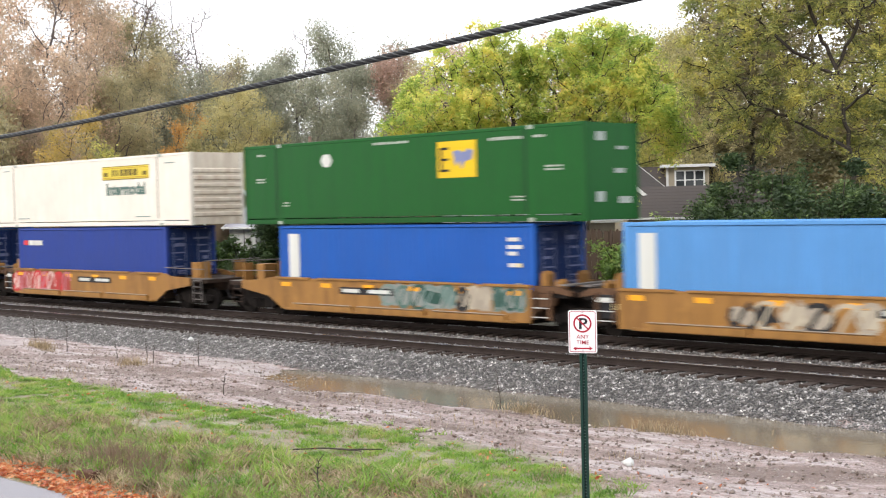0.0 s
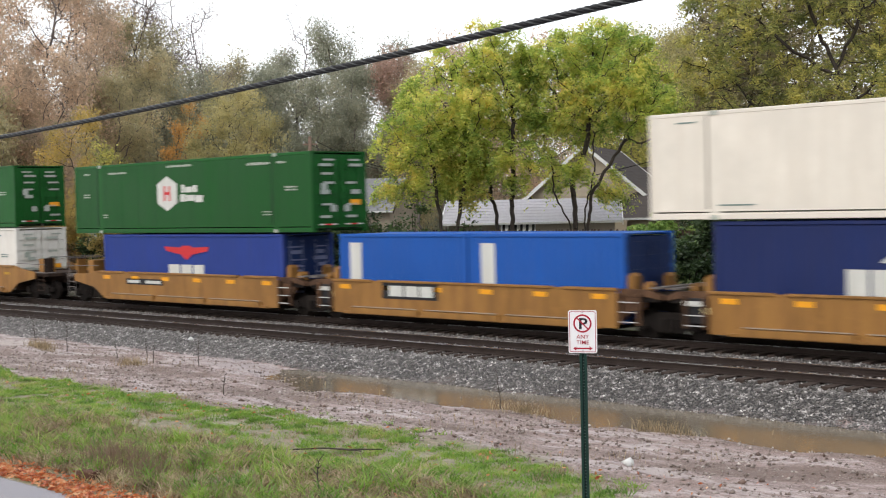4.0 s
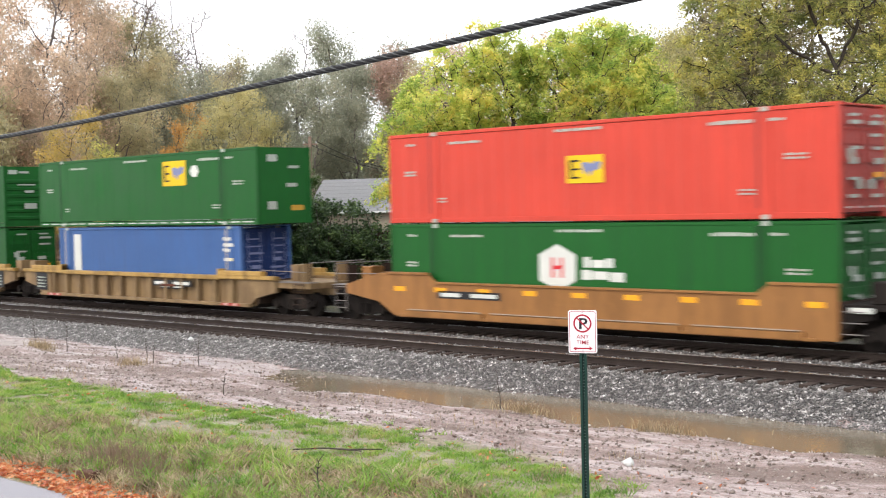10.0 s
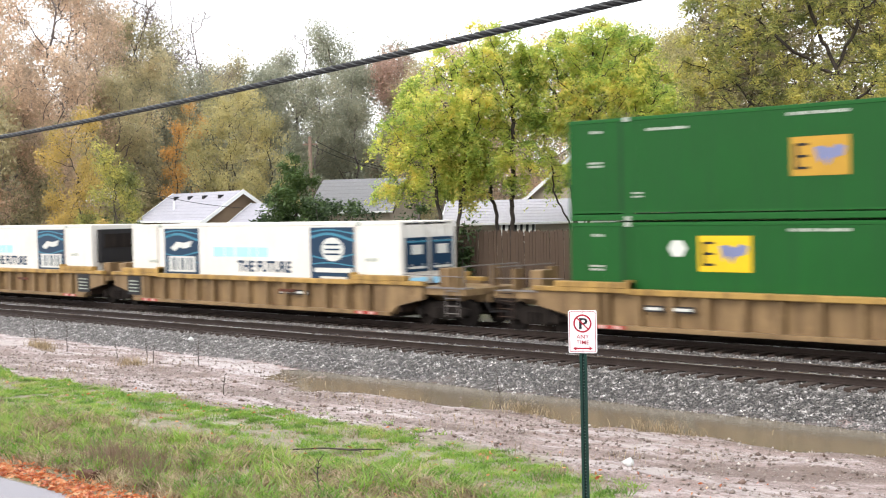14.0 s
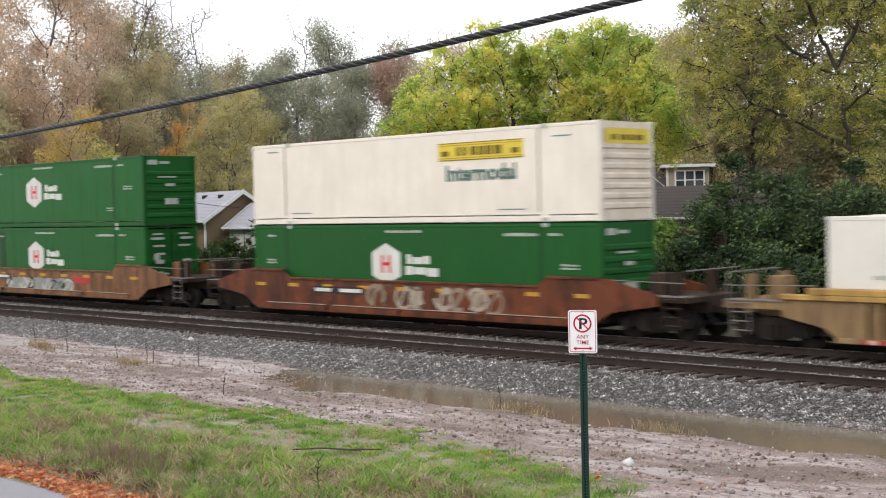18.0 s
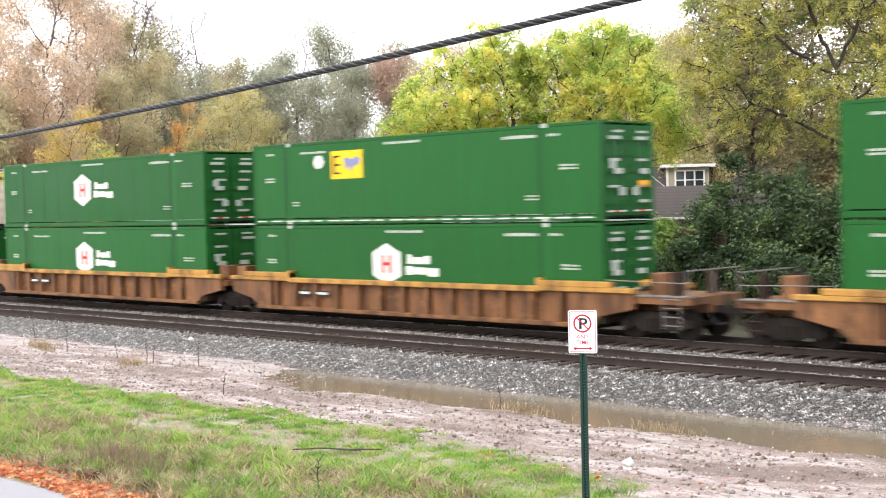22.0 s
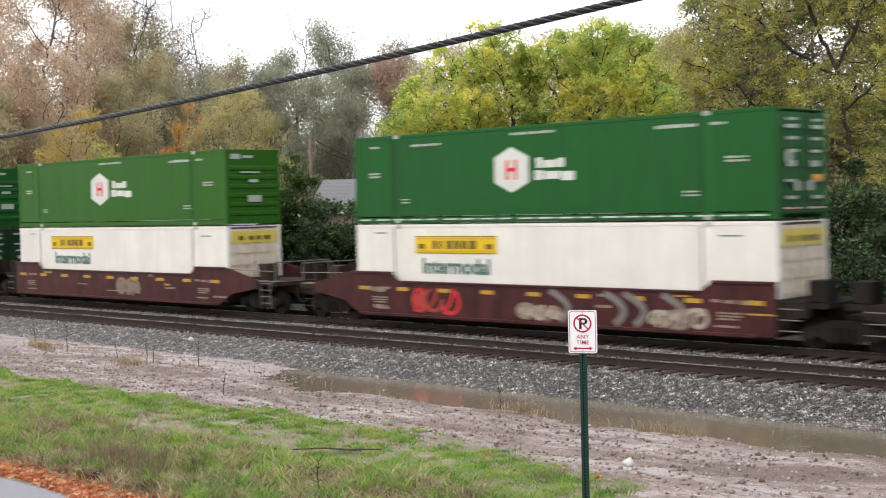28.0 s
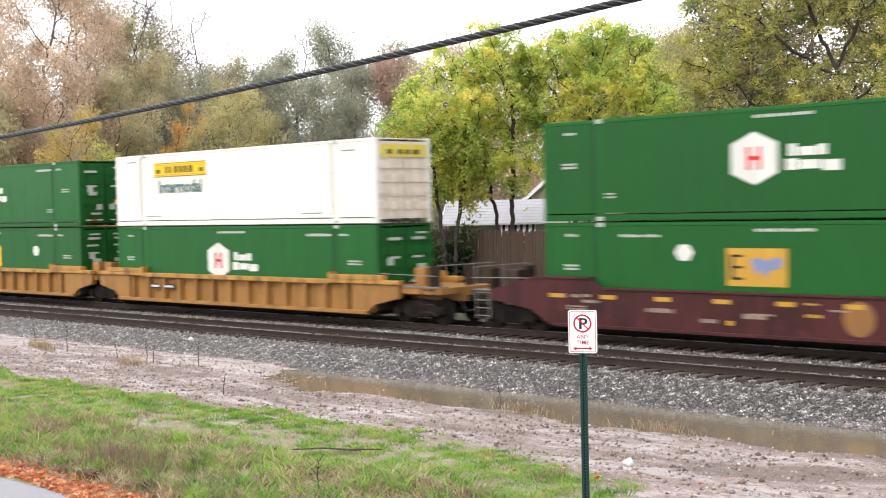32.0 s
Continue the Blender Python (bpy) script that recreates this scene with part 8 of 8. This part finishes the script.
for z in (0.205, -0.205):
    part("bolt", Shape().tube((0, 0.0, z), (0, 0.006, z), 0.008, n=8).mesh("bolt", M["steel"]), face)

# ---- grass, litter, weeds ----


def blades(rs, x, y, h, width, lean, material, name, label, category="grass"):
    z = ground_z(x, y)
    n = len(x)
    a = rs.uniform(0, 6.283, n)
    dx, dy = np.cos(a) * width / 2, np.sin(a) * width / 2
    b = rs.uniform(0, 6.283, n)
    l = h * lean * rs.uniform(0.2, 1.0, n)
    base0 = np.stack([x - dx, y - dy, z - 0.01], 1)
    base1 = np.stack([x + dx, y + dy, z - 0.01], 1)
    mx, my = x + np.cos(b) * l * 0.35, y + np.sin(b) * l * 0.35
    m0 = np.stack([mx - dx * 0.7, my - dy * 0.7, z + h * 0.6], 1)
    m1 = np.stack([mx + dx * 0.7, my + dy * 0.7, z + h * 0.6], 1)
    tip = np.stack([x + np.cos(b) * l, y + np.sin(b) * l, z + h * 0.95], 1)
    v = np.stack([base0, base1, m1, m0, tip], 1).reshape(-1, 3)
    k = np.arange(n)[:, None] * 5
    f = np.concatenate([k + np.array([[0, 1, 2]]), k + np.array([[0, 2, 3]]), k + np.array([[3, 2, 4]])])
    return tagged(new(name, quick_mesh(name, v, f, M[material])), label, category, kind="stuff")


rs = np.random.RandomState(31)
n = 330000
x = -8.0 - 27.0 * rs.rand(n) ** 0.9
y = rs.uniform(9.3, 17.6, n)
clumpy = bumps(x, y, 5.5, 14) + 0.7 * bumps(x, y, 11.0, 16)
bare = bumps(x, y, 1.25, 17) + 0.55 * bumps(x, y, 2.9, 18)
keep = (grass_edge(x, y) + 0.45 * clumpy > rs.uniform(-0.3, 0.45, n)) & (y > 11.9 + 0.7 * bumps(x, y, 1.5, 15) + rs.uniform(-0.5, 0.3, n))
keep &= clumpy > rs.uniform(-1.5, 0.9, n)
keep &= bare > rs.uniform(-0.75, -0.35, n)
x, y, clumpy = x[keep], y[keep], clumpy[keep]
blades(rs, x, y, rs.uniform(0.015, 0.048, len(x)) * (1.1 + 0.85 * np.clip(clumpy, -1, 1.4)), 0.016, 2.4, "grass", "grass", "short bright green wet lawn grass in uneven patches")


def tufts(rs, n_tufts, per, x_lo, x_hi, y_lo, y_hi, power, spread, h_lo, h_hi, width, lean, material, name, label):
    """Grass that grows in arching tussocks."""
    cx, cy = rs.uniform(x_lo, x_hi, n_tufts), y_lo + (y_hi - y_lo) * rs.rand(n_tufts) ** power
    ok = grass_edge(cx, cy) > -0.3
    cx, cy = cx[ok], cy[ok]
    k = rs.randint(0, len(cx), len(cx) * per)
    big = rs.uniform(0.5, 1.4, len(cx))[k]
    q = rs.normal(scale=spread, size=(len(k), 2)) * big[:, None]
    return blades(rs, cx[k] + q[:, 0], cy[k] + q[:, 1], rs.uniform(h_lo, h_hi, len(k)) * big, width, lean, material, name, label)


tufts(rs, 1250, 36, -29, -8.5, 9.95, 12.9, 1.3, 0.10, 0.06, 0.2, 0.020, 2.3, "straw", "dry_grass", "tussocks of dry straw-coloured grass along the street edge")
tufts(rs, 330, 40, -27, -8.5, 9.95, 12.8, 1.1, 0.10, 0.10, 0.28, 0.022, 2.1, "grass", "long_grass", "arching tufts of long green grass by the street edge")
tufts(rs, 430, 46, -33, -9, 11.0, 16.6, 1.0, 0.17, 0.03, 0.08, 0.010, 2.4, "straw", "dead_grass", "patches of dead straw in the lawn")
tufts(rs, 240, 50, -33, -9, 11.0, 16.4, 1.0, 0.11, 0.07, 0.15, 0.012, 2.0, "grass", "grass_clumps", "taller clumps of bright green grass in the lawn")
n = 1700
x = -11.0 - 24.0 * rs.rand(n)
y = 16.0 + 6.5 * rs.rand(n)
keep = bumps(x, y, 1.6, 25) > 0.42
blades(rs, x[keep], y[keep], rs.uniform(0.05, 0.25, keep.sum()), 0.012, 1.0, "straw", "dead_weeds", "sparse dead weeds on the wet dirt", "weeds")
for bx, by_ in ((-14.9, 21.2), (-18.5, 21.3), (-33.3, 20.9), (-40.4, 21.9), (-39.9, 21.7)):
    k = 260
    q = rs.normal(scale=(0.38, 0.16), size=(k, 2))
    blades(rs, bx + q[:, 0], by_ + q[:, 1], rs.uniform(0.1, 0.32, k), 0.012, 0.9, "straw", "grass_tuft", "tuft of pale dry grass beside the ditch", "grass")

n = 5200
x = -12.0 - 13.0 * rs.rand(n)
y = 9.36 + np.abs(rs.normal(scale=0.30, size=n)) + 0.1 * bumps(x, x * 0, 2.0, 3)
c = np.stack([x, y, ground_z(x, y) + rs.uniform(0.005, 0.04, n)], 1)
v, f = leaf_quads(rs, c, 0.045, 0.3)
tagged(new("fallen_leaves", quick_mesh("fallen_leaves", v, f, M["litter"])), "drift of wet orange-red fallen leaves along the street", "leaves", kind="stuff")
n = 620
x, y = -9.0 - 22.0 * rs.rand(n), 9.8 + 7.0 * rs.rand(n) ** 2.2
c = np.stack([x, y, ground_z(x, y) + 0.07], 1)
v, f = leaf_quads(rs, c, 0.04, 0.3)
tagged(new("scattered_leaves", quick_mesh("scattered_leaves", v, f, M["litter"])), "scattered fallen leaves on the lawn", "leaves", kind="stuff")


def weed(x, y, h, seed, twigs=5):
    rng = random.Random(seed)
    s = Shape()
    z = float(ground_z(x, y))
    p = Vector((0, 0, -0.05))
    for i in range(6):
        q = p + Vector((rng.uniform(-0.03, 0.03), rng.uniform(-0.03, 0.03), (h + 0.05) / 6))
        s.tube(p, q, 0.016 * (1 - i / 8), 0.016 * (1 - (i + 1) / 8), n=5, caps=False)
        if i > 1:
            for _ in range(rng.randint(1, 2)):
                e = q + Vector((rng.uniform(-0.25, 0.25), rng.uniform(-0.25, 0.25), rng.uniform(0.08, 0.3))) * h * 0.8
                s.tube(q, e, 0.009, 0.004, n=4, caps=False)
        p = q
    ob = new("weed", s.mesh("weed", M["bark_dark"]))
    ob.location = (x, y, z)
    return tagged(ob, "bare dead weed stalk standing in the mud", "weed", group="weeds by the ditch")


for i, (x, y, h) in enumerate(((-41.5, 22.3, 0.9), (-38.9, 22.0, 0.95), (-34.9, 21.4, 0.5), (-33.9, 21.8, 0.6), (-33.2, 21.6, 0.5), (-31.2, 21.8, 1.0), (-24.4, 17.7, 0.45), (-19.2, 21.3, 0.85), (-13.4, 11.2, 0.5))):
    weed(x, y, h, 300 + i)
# a stand of dead brown stalks and a lying stick in the lawn
for bx, by_, k, hh in ((-17.2, 10.6, 620, 0.62), (-16.5, 10.45, 300, 0.42), (-18.0, 10.8, 300, 0.38)):
    q = rs.normal(scale=(0.28, 0.2), size=(k, 2))
    blades(rs, bx + q[:, 0], by_ + q[:, 1], rs.uniform(0.3, 1.0, k) * hh, 0.008, 0.6, "weed", "dead_stalks", "stand of thin dead brown stalks at the street edge", "weeds")
STICK = Shape()
for a, b in (((-0.75, 0, 0.03), (-0.2, 0.03, 0.05)), ((-0.2, 0.03, 0.05), (0.3, -0.02, 0.04)), ((0.3, -0.02, 0.04), (0.8, 0.05, 0.03)), ((-0.1, 0.03, 0.05), (0.5, -0.22, 0.05))):
    STICK.tube(a, b, 0.013, 0.010, n=6)
ob = new("stick", STICK.mesh("stick", M["bark_dark"]))
ob.location, ob.rotation_euler = (-16.2, 13.9, float(ground_z(-16.2, 13.9)) + 0.03), (0, 0, 0.65)
tagged(ob, "dark fallen stick lying in the wet lawn", "stick")
# a dark wooden block in the leaves by the street
x, y = -17.08, 9.95
ob = new("wooden_block", Shape().box(-0.16, 0.16, -0.09, 0.09, 0, 0.15, 0.02).mesh("wooden_block", M["brick"]))
ob.location, ob.rotation_euler = (x, y, float(ground_z(x, y)) - 0.01), (0, 0, 0.3)
tagged(ob, "dark weathered wooden block among fallen leaves", "block")


# ---- stones ----
def stones(name, label, x, y, z, size, rs, material="stone"):
    n = len(x)
    base = np.array([[1, 0, 0], [-1, 0, 0], [0, 1, 0], [0, -1, 0], [0, 0, 1], [0, 0, -1]], float)
    tri = np.array([[0, 2, 4], [2, 1, 4], [1, 3, 4], [3, 0, 4], [2, 0, 5], [1, 2, 5], [3, 1, 5], [0, 3, 5]])
    v = base[None] * rs.uniform(0.55, 1.3, (n, 6, 1)) + rs.normal(scale=0.16, size=(n, 6, 3))
    a = rs.uniform(0, 6.283, n)
    ca, sa = np.cos(a)[:, None], np.sin(a)[:, None]
    v = np.stack([v[:, :, 0] * ca - v[:, :, 1] * sa, v[:, :, 0] * sa + v[:, :, 1] * ca, v[:, :, 2] * 0.75], -1)
    v = v * size[:, None, None] + np.stack([x, y, z], 1)[:, None, :]
    f = tri[None] + (np.arange(n) * 6)[:, None, None]
    return tagged(new(name, quick_mesh(name, v.reshape(-1, 3), f.reshape(-1, 3), M[material])), label, "stones", kind="stuff")


n = 105000
x = -7.0 - 52.0 * rs.rand(n) ** 1.15
y = rs.uniform(23.7, 30.3, n)
y = np.where(y > 28.6, y, 23.7 + (y - 23.7) * 0.62)
sz = 0.015 + 0.030 * rs.rand(n) ** 1.6
stones("ballast_stones", "loose grey broken ballast stones beside the rails", x, y, ground_z(x, y) + sz * 0.3, sz, rs)
n = 22000
x = -8.0 - 45.0 * rs.rand(n) ** 1.2
y = rs.uniform(25.55, 27.65, n)
keep = (np.abs(y - 26.24) > 0.09) & ((np.abs((x + 72.0 + 0.26) % 0.52 - 0.26) > 0.10) | (rs.rand(n) < 0.04))
x, y = x[keep], y[keep]
sz = rs.uniform(0.018, 0.036, len(x))
stones("track_stones", "grey ballast stones between the rails", x, y, np.where(y < 26.2, -0.215, -0.185) + rs.uniform(-0.015, 0.015, len(x)), sz, rs)
n = 46000
x = -7.0 - 34.0 * rs.rand(n)
y = rs.uniform(12.5, 23.4, n)
keep = grass_edge(x, y) < 0.1
x, y = x[keep], y[keep]
sz = 0.006 + 0.042 * rs.rand(len(x)) ** 6
stones("pebbles", "small pebbles and clods on the wet dirt", x, y, ground_z(x, y) + sz * 0.3, sz, rs, "pebble")
n = 260
x = -7.5 - 20.0 * rs.rand(n)
y = rs.uniform(15.0, 20.6, n)
keep = (grass_edge(x, y) < -0.3) & (bumps(x, y, 1.3, 41) > 0.15)
x, y = x[keep], y[keep]
sz = rs.uniform(0.025, 0.075, len(x))
stones("clods", "dark reddish-brown clods of wet earth", x, y, ground_z(x, y) + sz * 0.15, sz, rs, "clod")
for x, y, r in ((-36.2, 25.0, 0.13), (-12.18, 16.5, 0.11)):
    one = stones("white_rock", "single pale white rock on the ground", np.array([0.0]), np.array([0.0]), np.array([r * 0.4]), np.array([r]), rs, "siding_white")
    one.location = (x, y, float(ground_z(x, y)))
    del one["kind"]

# ---- sleepers: those in view singly, the rest joined ----
tie_mesh = Shape().box(-0.115, 0.115, -1.3, 1.3, -0.34, -0.172).mesh("sleeper", M["tie"])
rng = random.Random(9)
for (tr, mid), lo, hi in ((TRACKS[0], -72.0, -6.0), (TRACKS[1], -40.0, -8.0)):
    x = lo
    while x < hi:
        part("sleeper", tie_mesh, tr, "", Matrix.LocRotScale((x, rng.uniform(-0.05, 0.05), rng.uniform(-0.008, 0.004)), Euler((0, 0, rng.uniform(-0.015, 0.015))), None))
        x += 0.52
    s = Shape()
    for a, b in ((-330, lo - 0.3), (hi + 0.3, 140)):
        x = a
        while x < b:
            s.box(x - 0.115, x + 0.115, -1.3, 1.3, -0.34, -0.172)
            x += 0.52
    part("sleepers", s.mesh("sleepers", M["tie"]), tr, "rows of dark wooden sleepers", kind="stuff")


# ---- what moves: the whole train rolls along the far track ----
def motions():
    times = [2.0 * i for i in range(17)]
    for ob, x, z in ROLLING:
        walk(ob, [(t, Matrix.Translation((x + run(t), TRAIN_Y, z))) for t in times])


motions()
